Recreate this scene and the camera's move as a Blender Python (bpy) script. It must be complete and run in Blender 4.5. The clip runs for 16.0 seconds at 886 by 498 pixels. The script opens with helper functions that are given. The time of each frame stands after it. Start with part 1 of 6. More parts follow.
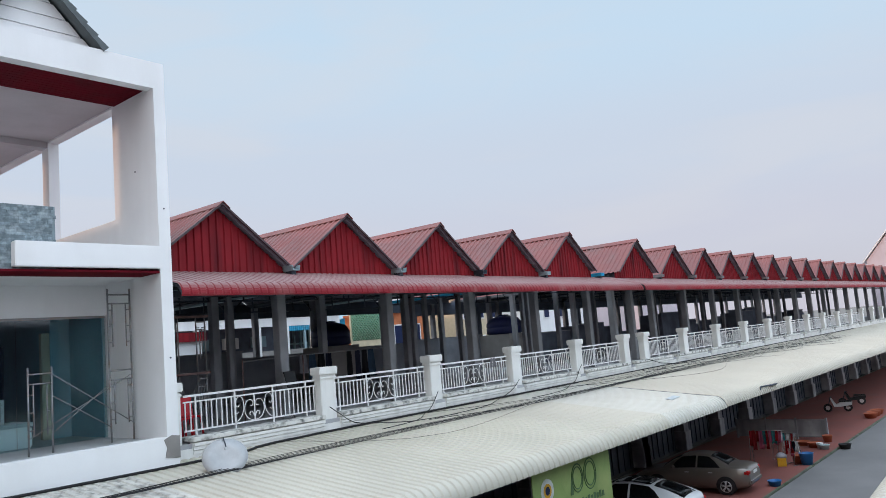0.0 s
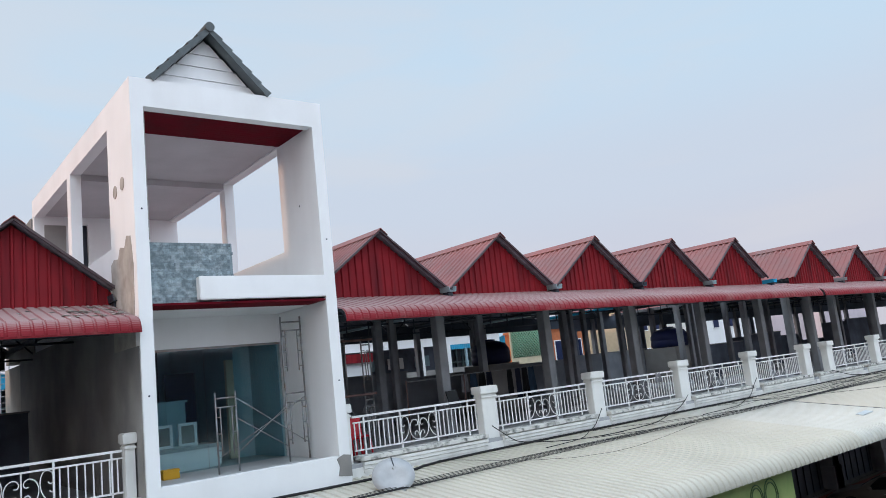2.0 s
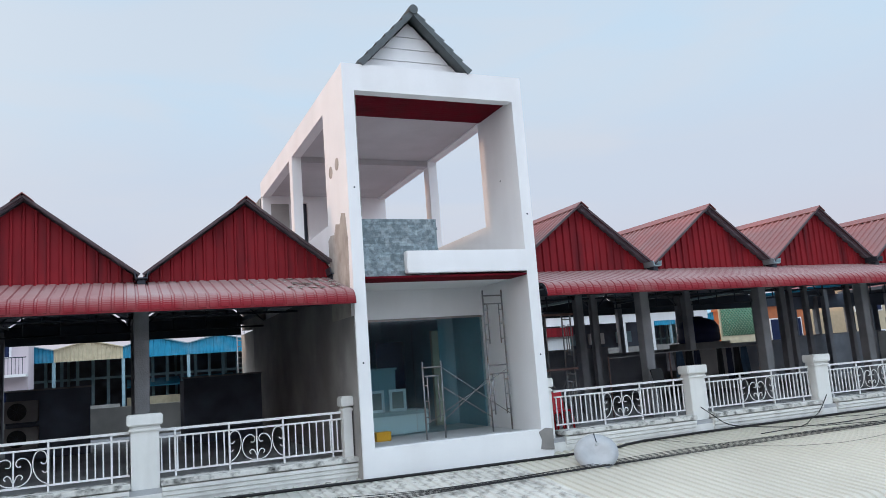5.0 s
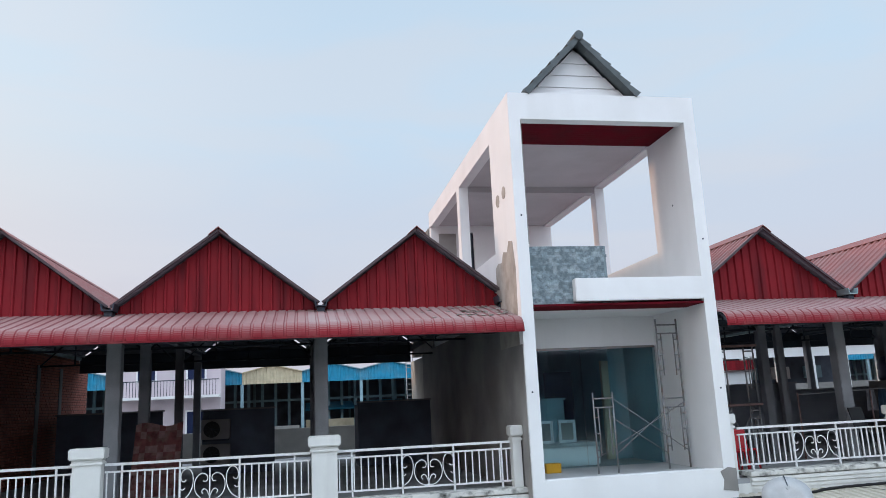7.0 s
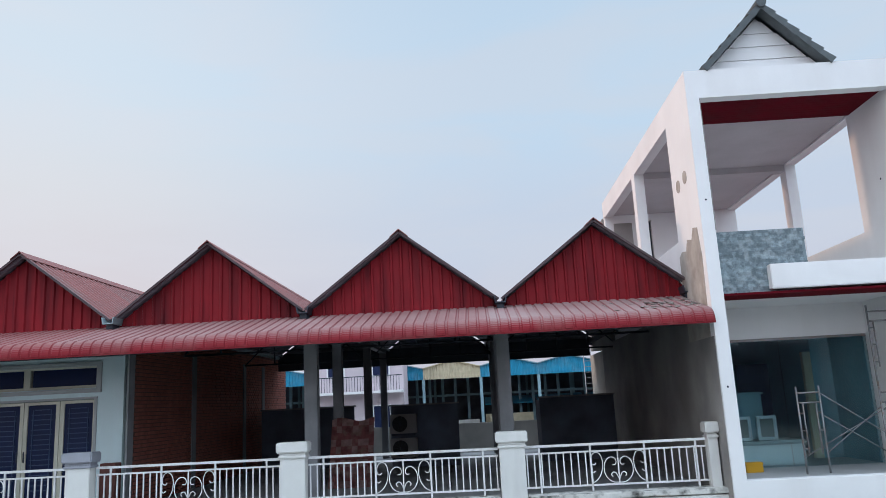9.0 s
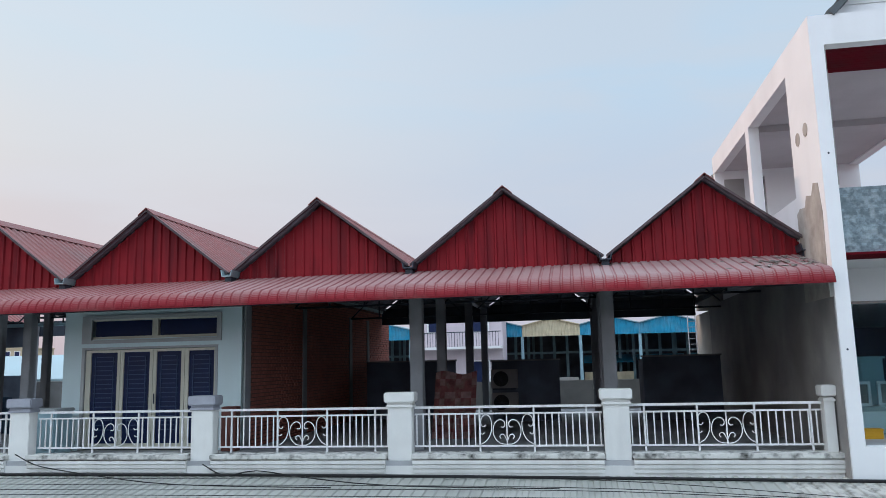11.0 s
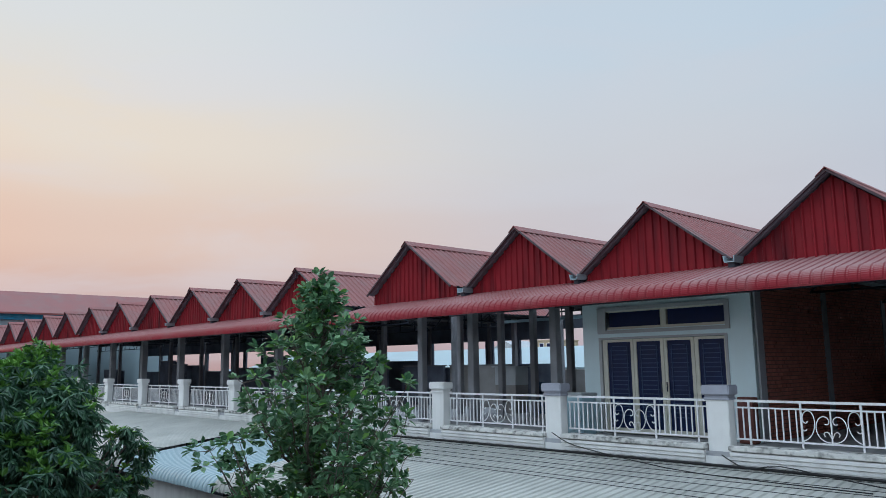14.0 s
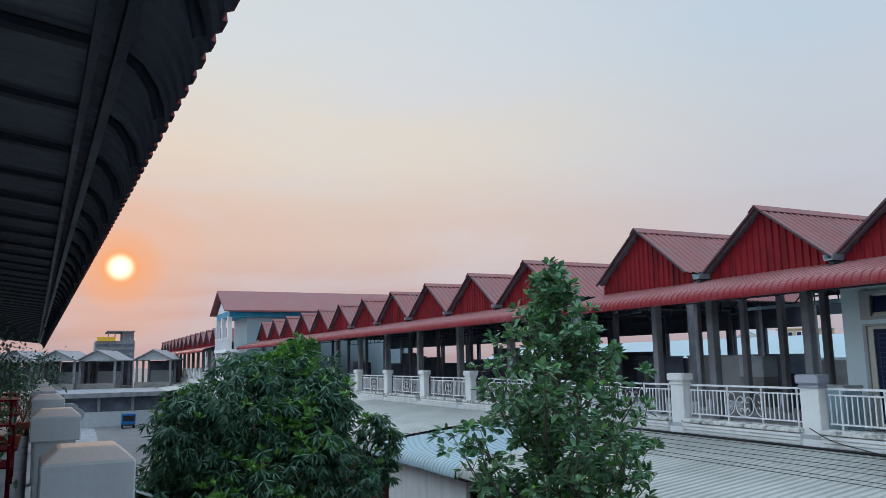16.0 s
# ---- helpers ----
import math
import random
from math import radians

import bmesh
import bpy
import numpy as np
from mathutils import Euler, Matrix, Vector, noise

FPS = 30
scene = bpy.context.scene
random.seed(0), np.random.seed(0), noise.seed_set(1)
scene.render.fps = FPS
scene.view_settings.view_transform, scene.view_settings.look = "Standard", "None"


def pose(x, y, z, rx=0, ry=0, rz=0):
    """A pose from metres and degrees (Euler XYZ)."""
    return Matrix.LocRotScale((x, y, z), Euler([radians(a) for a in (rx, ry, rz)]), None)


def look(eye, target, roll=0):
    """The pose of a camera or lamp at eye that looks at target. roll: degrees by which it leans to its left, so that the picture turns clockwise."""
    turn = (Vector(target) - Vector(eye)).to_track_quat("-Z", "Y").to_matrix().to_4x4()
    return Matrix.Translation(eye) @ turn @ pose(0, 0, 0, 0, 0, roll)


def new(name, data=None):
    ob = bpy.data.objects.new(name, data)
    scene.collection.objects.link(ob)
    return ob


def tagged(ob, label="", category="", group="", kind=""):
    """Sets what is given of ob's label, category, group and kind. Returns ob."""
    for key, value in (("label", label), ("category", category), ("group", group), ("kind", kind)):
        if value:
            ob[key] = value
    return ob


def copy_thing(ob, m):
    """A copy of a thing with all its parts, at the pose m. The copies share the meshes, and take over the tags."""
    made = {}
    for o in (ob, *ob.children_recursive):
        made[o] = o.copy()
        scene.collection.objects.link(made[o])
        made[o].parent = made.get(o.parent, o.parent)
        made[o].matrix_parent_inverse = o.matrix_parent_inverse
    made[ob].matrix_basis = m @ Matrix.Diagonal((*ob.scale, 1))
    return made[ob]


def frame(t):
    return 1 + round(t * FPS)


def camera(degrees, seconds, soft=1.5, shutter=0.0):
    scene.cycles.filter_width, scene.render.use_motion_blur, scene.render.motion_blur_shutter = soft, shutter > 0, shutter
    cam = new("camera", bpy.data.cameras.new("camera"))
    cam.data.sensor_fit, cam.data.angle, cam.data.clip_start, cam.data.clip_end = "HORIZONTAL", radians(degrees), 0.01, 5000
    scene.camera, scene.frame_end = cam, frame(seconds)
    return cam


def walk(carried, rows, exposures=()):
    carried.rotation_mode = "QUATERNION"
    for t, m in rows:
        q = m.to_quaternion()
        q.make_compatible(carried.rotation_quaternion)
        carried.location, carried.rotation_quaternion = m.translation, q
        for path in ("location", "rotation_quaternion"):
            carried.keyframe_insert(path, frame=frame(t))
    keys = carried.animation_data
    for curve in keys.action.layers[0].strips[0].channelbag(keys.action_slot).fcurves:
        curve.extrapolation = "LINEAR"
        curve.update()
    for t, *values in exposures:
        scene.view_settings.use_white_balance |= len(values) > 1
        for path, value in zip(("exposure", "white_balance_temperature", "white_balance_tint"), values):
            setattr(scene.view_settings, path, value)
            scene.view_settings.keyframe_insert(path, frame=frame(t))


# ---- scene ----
cam = camera(60.8, 16.0, soft=0.8)
PATH = [
    (0, (-6.319, -15.255, 5.826), (-4.792, -13.986, 6.062), -4.9),
    (0.5, (-6.327, -15.267, 5.836), (-4.851, -13.94, 6.08), -5.1),
    (1, (-6.32, -15.298, 5.85), (-4.939, -13.874, 6.1), -5.2),
    (1.5, (-6.297, -15.329, 5.867), (-5.009, -13.826, 6.149), -5.6),
    (2, (-6.29, -15.355, 5.876), (-5.061, -13.809, 6.193), -6.3),
    (2.5, (-6.304, -15.354, 5.88), (-5.138, -13.764, 6.215), -6.3),
    (3, (-6.301, -15.315, 5.881), (-5.189, -13.685, 6.206), -5.6),
    (5.5, (-6.315, -15.28, 5.912), (-5.644, -13.423, 6.23), -3.7),
    (6, (-6.333, -15.25, 5.907), (-5.776, -13.367, 6.284), -2.9),
    (6.5, (-6.355, -15.228, 5.901), (-5.912, -13.319, 6.301), -2.3),
    (7, (-6.376, -15.224, 5.897), (-6.007, -13.298, 6.294), -2.7),
    (7.5, (-6.39, -15.235, 5.902), (-6.086, -13.293, 6.274), -3.4),
    (8, (-6.41, -15.199, 5.919), (-6.236, -13.241, 6.29), -4.0),
    (8.5, (-6.463, -15.173, 5.934), (-6.417, -13.213, 6.33), -3.4),
    (9, (-6.526, -15.138, 5.948), (-6.6, -13.18, 6.35), -2.9),
    (11.5, (-6.66, -15.232, 5.901), (-7.172, -13.319, 6.185), -1.0),
    (12, (-6.672, -15.229, 5.894), (-7.454, -13.417, 6.215), -0.9),
    (12.5, (-6.688, -15.185, 5.883), (-7.727, -13.511, 6.228), -1.2),
    (13, (-6.681, -15.135, 5.873), (-7.911, -13.592, 6.2), -1.5),
    (13.5, (-6.679, -15.073, 5.868), (-8.025, -13.626, 6.175), -1.1),
    (14, (-6.681, -15.036, 5.862), (-8.127, -13.688, 6.165), -0.8),
    (14.5, (-6.702, -15.026, 5.857), (-8.271, -13.823, 6.162), -0.6),
    (15, (-6.745, -15.024, 5.852), (-8.405, -13.953, 6.166), -0.8),
    (15.5, (-6.762, -15.029, 5.845), (-8.49, -14.068, 6.149), -1.1),
    (16, (-6.749, -15.045, 5.839), (-8.53, -14.183, 6.13), -1.0),
]
walk(cam, [(t, look(eye, target, roll)) for t, eye, target, roll in PATH], [(0, 0.03, 6500, 10), (8.0, 0.05, 6430, 10), (9.0, -0.02, 6350, 10), (11.5, -0.07, 6330, 9), (13.0, -0.2, 6300, 9), (16.0, -0.33, 6050, 8)])

# ---- world, sun, light ----
SUN_AZ, SUN_EL = 87.5, 6.8          # degrees, counter-clockwise from +y; above the horizon
SUN_DIR = Vector((-math.sin(radians(SUN_AZ)) * math.cos(radians(SUN_EL)), math.cos(radians(SUN_AZ)) * math.cos(radians(SUN_EL)), math.sin(radians(SUN_EL))))

world = bpy.data.worlds.new("evening_sky")
scene.world = world
world.use_nodes = True
wn, wl = world.node_tree.nodes, world.node_tree.links
wn.clear()


def wmath(op, a, b=None, clamp=False):
    n = wn.new("ShaderNodeMath")
    n.operation, n.use_clamp = op, clamp
    for i, v in enumerate((a, b)):
        if v is None:
            continue
        if isinstance(v, (int, float)):
            n.inputs[i].default_value = v
        else:
            wl.new(v, n.inputs[i])
    return n.outputs[0]


def wramp(fac, stops):
    n = wn.new("ShaderNodeValToRGB")
    n.color_ramp.interpolation = "EASE"
    while len(n.color_ramp.elements) < len(stops):
        n.color_ramp.elements.new(0.5)
    for e, (p, c) in zip(n.color_ramp.elements, stops):
        e.position, e.color = p, (*c, 1)
    wl.new(fac, n.inputs[0])
    return n.outputs[0]


def wmix(fac, a, b, kind="MIX"):
    n = wn.new("ShaderNodeMix")
    n.data_type, n.blend_type = "RGBA", kind
    for i, v in ((0, fac), (6, a), (7, b)):
        if isinstance(v, (int, float)):
            n.inputs[i].default_value = v
        elif isinstance(v, tuple):
            n.inputs[i].default_value = (*v, 1)
        else:
            wl.new(v, n.inputs[i])
    return n.outputs[2]


wco = wn.new("ShaderNodeTexCoord").outputs["Generated"]
wsep = wn.new("ShaderNodeSeparateXYZ")
wl.new(wco, wsep.inputs[0])
wdot = wn.new("ShaderNodeVectorMath")
wdot.operation = "DOT_PRODUCT"
wdot.inputs[1].default_value = SUN_DIR
wl.new(wco, wdot.inputs[0])
sun_cos = wdot.outputs["Value"]
height = wmath("MAXIMUM", wsep.outputs[2], 0.0)
# clear sky above haze: pale grey-blue low down, bluer higher up
away = wramp(height, [(0.0, (0.58, 0.575, 0.665)), (0.10, (0.60, 0.625, 0.73)), (0.22, (0.585, 0.665, 0.79)), (0.36, (0.55, 0.71, 0.87)), (0.7, (0.52, 0.64, 0.78))])
warm = wramp(height, [(0.0, (0.46, 0.28, 0.28)), (0.06, (0.58, 0.37, 0.33)), (0.16, (0.74, 0.54, 0.44)), (0.28, (0.79, 0.68, 0.56)), (0.42, (0.70, 0.70, 0.68)), (0.75, (0.56, 0.64, 0.74))])
near_sun = wramp(wmath("ADD", wmath("MULTIPLY", sun_cos, 0.5), 0.5), [(0.50, (0, 0, 0)), (0.80, (0.42, 0.42, 0.42)), (1.0, (1, 1, 1))])
sky = wmix(near_sun, away, warm)
# thin high cloud
wmap = wn.new("ShaderNodeMapping")
wmap.inputs["Scale"].default_value = (1.5, 1.5, 7.0)
wmap.inputs["Rotation"].default_value = (0.18, -0.14, 0.0)
wl.new(wco, wmap.inputs[0])
wnoise = wn.new("ShaderNodeTexNoise")
wnoise.inputs["Scale"].default_value, wnoise.inputs["Detail"].default_value = 1.7, 8.0
wnoise.inputs["Distortion"].default_value = 0.6
wl.new(wmap.outputs[0], wnoise.inputs["Vector"])
cloud = wramp(wnoise.outputs["Fac"], [(0.40, (0, 0, 0)), (0.68, (0.38, 0.38, 0.38))])
sky = wmix(cloud, sky, (0.68, 0.69, 0.74))
# the low sun's disc and its aureole in the haze, by the angle from the sun (0 to 1 is 16 degrees)
sun_angle = wmath("MULTIPLY", wmath("ARCCOSINE", wmath("MINIMUM", sun_cos, 0.9999999)), 180 / math.pi / 16)
halo = wramp(sun_angle, [(0.05, (1, 1, 1)), (0.11, (0.72, 0.72, 0.72)), (0.22, (0.34, 0.34, 0.34)), (0.45, (0.10, 0.10, 0.10)), (1.0, (0, 0, 0))])
disc = wramp(sun_angle, [(0.022, (1.2, 1.05, 0.78)), (0.070, (0, 0, 0))])
sky = wmix(halo, sky, (1.0, 0.40, 0.15))
sky = wmix(1.0, sky, disc, "ADD")
# the vault brightens overhead, as a hazy sky does
overhead = wmath("MULTIPLY", wmath("MAXIMUM", wmath("SUBTRACT", height, 0.50), 0.0), wmath("MULTIPLY", wmath("SUBTRACT", 1.0, wmath("MULTIPLY", wsep.outputs[0], 0.45)), 6.0))
# its mostly unseen southern half, off the sun's glow, is raised to light facades
south = wmath("MULTIPLY", wmath("MAXIMUM", wmath("SUBTRACT", wmath("MULTIPLY", wsep.outputs[1], -1.0), 0.15), 0.0), 1.65)
vault = wmath("ADD", wmath("ADD", wmath("ADD", overhead, south), 0.96), wmath("MULTIPLY", near_sun, 0.28))
nish = wn.new("ShaderNodeTexSky")
nish.sky_type, nish.sun_disc = "NISHITA", False
nish.sun_elevation, nish.sun_rotation = radians(SUN_EL), radians(-SUN_AZ)
nish.air_density, nish.dust_density = 1.5, 4.0
bg1, bg2, wadd, wout = wn.new("ShaderNodeBackground"), wn.new("ShaderNodeBackground"), wn.new("ShaderNodeAddShader"), wn.new("ShaderNodeOutputWorld")
wl.new(sky, bg1.inputs[0])
wl.new(vault, bg1.inputs[1])
wcap = wn.new("ShaderNodeVectorMath")
wcap.operation = "MINIMUM"
wcap.inputs[1].default_value = (1, 1, 1)
wl.new(nish.outputs[0], wcap.inputs[0])
wl.new(wcap.outputs[0], bg2.inputs[0])
bg2.inputs[1].default_value = 0.02
wl.new(bg1.outputs[0], wadd.inputs[0])
wl.new(bg2.outputs[0], wadd.inputs[1])
wl.new(wadd.outputs[0], wout.inputs[0])

sun_data = bpy.data.lights.new("sun", "SUN")
sun_data.energy, sun_data.angle, sun_data.color = 0.9, radians(3.0), (1.0, 0.62, 0.40)
sun = new("sun", sun_data)
sun.matrix_world = look((-60, 0, 30), Vector((-60, 0, 30)) - SUN_DIR)
scene.view_settings.exposure = 0.0


# ---- materials ----
def material(name, color, rough=0.8, metal=0.0, vary=0.12, scale=3.0, fine=40.0, bump=0.15, dirt=None, dirt_amount=0.0, dirt_scale=1.2, streak=False, obvary=0.0, spec=0.3, dust=None, speck=0.3):
    """A painted or mineral surface: colour with coarse and fine variation, stains of a second colour, fine relief."""
    m = bpy.data.materials.new(name)
    m.use_nodes = True
    n, l = m.node_tree.nodes, m.node_tree.links
    b = n["Principled BSDF"]
    b.inputs["Roughness"].default_value, b.inputs["Metallic"].default_value = rough, metal
    b.inputs["Specular IOR Level"].default_value = spec
    co = n.new("ShaderNodeNewGeometry").outputs["Position"]

    def tex(sc, det=4.0, mapping=None):
        t = n.new("ShaderNodeTexNoise")
        t.inputs["Scale"].default_value, t.inputs["Detail"].default_value = sc, det
        if mapping:
            mp = n.new("ShaderNodeMapping")
            mp.inputs["Scale"].default_value = mapping
            l.new(co, mp.inputs[0])
            l.new(mp.outputs[0], t.inputs["Vector"])
        else:
            l.new(co, t.inputs["Vector"])
        return t.outputs["Fac"]

    def mix(f, a, c, kind="MIX"):
        x = n.new("ShaderNodeMix")
        x.data_type, x.blend_type = "RGBA", kind
        for i, v in ((0, f), (6, a), (7, c)):
            if isinstance(v, (int, float)):
                x.inputs[i].default_value = v
            elif isinstance(v, tuple):
                x.inputs[i].default_value = (*v, 1)
            else:
                l.new(v, x.inputs[i])
        return x.outputs[2]

    def ramp(f, lo, hi, a=0.0, c=1.0):
        r = n.new("ShaderNodeMapRange")
        r.inputs["From Min"].default_value, r.inputs["From Max"].default_value = lo, hi
        r.inputs["To Min"].default_value, r.inputs["To Max"].default_value = a, c
        l.new(f, r.inputs[0])
        return r.outputs[0]

    dark = tuple(c * (1 - 1.6 * vary) for c in color)
    light = tuple(min(1.0, c * (1 + vary)) for c in color)
    coarse, grain = tex(scale), tex(fine, 3.0)
    out = mix(ramp(coarse, 0.3, 0.7), dark, light)
    out = mix(ramp(grain, 0.25, 0.75, 0.0, speck), out, tuple(c * 0.78 for c in color))
    if obvary:
        inf = n.new("ShaderNodeObjectInfo").outputs["Random"]
        out = mix(ramp(inf, 0, 1, 0, obvary), out, tuple(c * 0.45 for c in color))
    if dirt:
        st = tex(dirt_scale, 6.0, (1.0, 1.0, 0.12) if streak else None)
        out = mix(ramp(st, 0.48, 0.72, 0.0, dirt_amount), out, dirt)
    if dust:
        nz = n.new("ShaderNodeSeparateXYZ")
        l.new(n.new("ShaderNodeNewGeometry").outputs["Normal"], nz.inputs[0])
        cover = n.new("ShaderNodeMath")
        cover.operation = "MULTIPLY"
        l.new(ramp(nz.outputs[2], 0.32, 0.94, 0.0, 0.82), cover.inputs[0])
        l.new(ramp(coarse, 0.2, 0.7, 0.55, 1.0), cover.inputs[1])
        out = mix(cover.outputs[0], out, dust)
    l.new(out, b.inputs["Base Color"])
    l.new(ramp(coarse, 0.3, 0.7, max(0.02, rough - 0.1), min(1.0, rough + 0.08)), b.inputs["Roughness"])
    if bump:
        bp = n.new("ShaderNodeBump")
        bp.inputs["Strength"].default_value, bp.inputs["Distance"].default_value = bump, 0.02
        l.new(grain, bp.inputs["Height"])
        l.new(bp.outputs[0], b.inputs["Normal"])
    return m


M_WHITE = material("white_painted_render", (0.80, 0.80, 0.80), 0.75, vary=0.03, scale=0.8, fine=25, bump=0.02, speck=0.06, dirt=(0.62, 0.60, 0.58), dirt_amount=0.25, streak=True)
M_PIER = material("weathered_white_paint", (0.77, 0.765, 0.735), 0.8, vary=0.05, scale=1.5, bump=0.06, speck=0.12, dirt=(0.38, 0.37, 0.35), dirt_amount=0.35, dirt_scale=2.5, streak=True)
M_CAPGREY = material("grey_painted_cap", (0.36, 0.37, 0.42), 0.7, vary=0.08, dirt=(0.2, 0.2, 0.2), dirt_amount=0.3)
M_LEDGE = material("mould_stained_ledge", (0.68, 0.67, 0.63), 0.9, vary=0.1, scale=4, bump=0.3, dirt=(0.035, 0.035, 0.03), dirt_amount=1.0, dirt_scale=6.0)
M_RAIL = material("white_enamelled_steel", (0.82, 0.82, 0.82), 0.45, vary=0.05, bump=0.02, dirt=(0.40, 0.30, 0.24), dirt_amount=0.35, dirt_scale=6)
M_REDCLAD = material("red_steel_cladding", (0.235, 0.016, 0.023), 0.6, spec=0.12, vary=0.12, scale=1.2, bump=0.03, dirt=(0.045, 0.008, 0.012), dirt_amount=0.75, dirt_scale=3.5, streak=True)
M_REDROOF = material("faded_red_roof_steel", (0.26, 0.097, 0.090), 0.6, vary=0.12, scale=0.7, bump=0.04, dirt=(0.20, 0.125, 0.118), dirt_amount=0.6, dirt_scale=1.0)
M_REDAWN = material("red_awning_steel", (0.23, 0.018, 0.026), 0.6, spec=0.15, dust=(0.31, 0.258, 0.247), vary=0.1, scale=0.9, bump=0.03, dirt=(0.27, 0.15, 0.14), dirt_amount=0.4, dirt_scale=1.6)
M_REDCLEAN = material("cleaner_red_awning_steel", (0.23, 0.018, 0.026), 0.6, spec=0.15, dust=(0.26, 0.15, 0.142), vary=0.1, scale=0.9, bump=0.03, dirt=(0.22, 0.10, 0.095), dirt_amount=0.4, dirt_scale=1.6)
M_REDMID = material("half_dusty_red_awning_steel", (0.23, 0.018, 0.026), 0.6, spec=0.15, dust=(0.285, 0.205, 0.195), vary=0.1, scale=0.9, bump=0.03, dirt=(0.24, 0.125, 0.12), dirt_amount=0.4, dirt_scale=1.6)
M_UNDER = material("dull_sheet_underside", (0.18, 0.19, 0.215), 0.8, vary=0.1)
M_BARGE = material("dark_barge_flashing", (0.075, 0.050, 0.056), 0.6, vary=0.15, dirt=(0.2, 0.17, 0.17), dirt_amount=0.3)
M_GUTTER = material("painted_zinc_gutter", (0.30, 0.40, 0.43), 0.4, metal=0.3, vary=0.15)
M_BLUE = material("blue_roof_steel", (0.02, 0.28, 0.46), 0.5, vary=0.12, dirt=(0.2, 0.3, 0.36), dirt_amount=0.3)
M_PALEBLUE = material("pale_blue_steel", (0.26, 0.40, 0.46), 0.5, vary=0.1)
M_CREAMSHEET = material("cream_sheet_steel", (0.60, 0.52, 0.36), 0.6, vary=0.1)
M_CONC = material("bare_concrete", (0.27, 0.272, 0.285), 0.9, vary=0.16, scale=1.6, fine=30, bump=0.3, dirt=(0.12, 0.115, 0.11), dirt_amount=0.5, dirt_scale=1.5, streak=True)
M_PLASTER = material("raw_cement_plaster", (0.30, 0.285, 0.27), 0.92, vary=0.2, scale=0.7, bump=0.25, dirt=(0.15, 0.14, 0.13), dirt_amount=0.6, dirt_scale=0.8)
M_PARTY = material("shade_toned_party_cement", (0.33, 0.315, 0.30), 0.92, vary=0.22, scale=0.7, bump=0.25, dirt=(0.15, 0.15, 0.16), dirt_amount=0.6, dirt_scale=0.8)
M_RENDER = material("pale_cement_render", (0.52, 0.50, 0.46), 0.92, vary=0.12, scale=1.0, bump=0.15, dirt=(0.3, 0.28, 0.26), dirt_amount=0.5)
M_PATCH = material("bare_brown_plaster", (0.42, 0.385, 0.345), 0.92, vary=0.2, scale=2.5, bump=0.25, dirt=(0.26, 0.225, 0.195), dirt_amount=0.7, dirt_scale=3.0)
M_CEIL = material("unpainted_pinkish_render", (0.52, 0.49, 0.50), 0.85, vary=0.06, scale=0.8, bump=0.05, dirt=(0.40, 0.37, 0.37), dirt_amount=0.4)
M_KERB = material("mossy_kerb_edge", (0.12, 0.13, 0.10), 0.95, vary=0.2, scale=3, bump=0.3, dirt=(0.04, 0.075, 0.025), dirt_amount=0.8, dirt_scale=2.0)
M_PILASTER = material("shaded_grimy_pilaster", (0.36, 0.36, 0.37), 0.9, vary=0.2, scale=1.5, bump=0.15, dirt=(0.09, 0.09, 0.10), dirt_amount=0.7, dirt_scale=1.4, streak=True)
M_PORCH = material("pale_porch_screed", (0.46, 0.47, 0.47), 0.6, vary=0.12, scale=1.0, bump=0.1, dirt=(0.3, 0.3, 0.29), dirt_amount=0.4)
M_ROOFBACK = material("stained_roof_underside", (0.20, 0.205, 0.24), 0.75, vary=0.2, dirt=(0.10, 0.09, 0.09), dirt_amount=0.6)
M_ROOM = material("dim_teal_room_paint", (0.23, 0.40, 0.46), 0.8, vary=0.15, scale=1.0, bump=0.1)
M_FLOOR = material("terrace_cement", (0.40, 0.405, 0.415), 0.85, vary=0.18, scale=0.8, bump=0.2)
M_STEEL = material("dark_painted_steel", (0.045, 0.055, 0.072), 0.5, metal=0.2, vary=0.15)
M_GALV = material("galvanised_tube", (0.27, 0.275, 0.285), 0.45, metal=0.5, vary=0.15, dirt=(0.30, 0.16, 0.08), dirt_amount=0.5, dirt_scale=8)
M_AWNPALE = material("off_white_awning_steel", (0.56, 0.54, 0.48), 0.55, vary=0.06, scale=0.5, bump=0.03, dirt=(0.45, 0.43, 0.375), dirt_amount=0.4, dirt_scale=0.9)
M_AWNING = material("cream_awning_steel", (0.525, 0.492, 0.415), 0.55, vary=0.06, scale=0.5, bump=0.03, dirt=(0.46, 0.42, 0.345), dirt_amount=0.35, dirt_scale=0.9)
M_AWNOLD = material("weathered_awning_steel", (0.43, 0.43, 0.39), 0.65, vary=0.1, scale=0.6, bump=0.04, dirt=(0.29, 0.30, 0.27), dirt_amount=0.6, dirt_scale=0.7)
M_AWNGRIME = material("grimy_awning_steel", (0.56, 0.54, 0.49), 0.75, vary=0.12, scale=2.0, bump=0.1, dirt=(0.15, 0.145, 0.13), dirt_amount=0.9, dirt_scale=5.0)
M_AWNBLUE = material("pale_blue_awning_steel", (0.33, 0.43, 0.455), 0.5, vary=0.06, scale=0.5, bump=0.03)
M_REDWOOD = material("red_stained_board", (0.115, 0.006, 0.013), 0.8, spec=0.05, vary=0.18, scale=2.0, bump=0.08)
M_BRICK = material("red_clay_brick", (0.36, 0.125, 0.095), 0.9, vary=0.18, scale=5, bump=0.4, obvary=0.35)
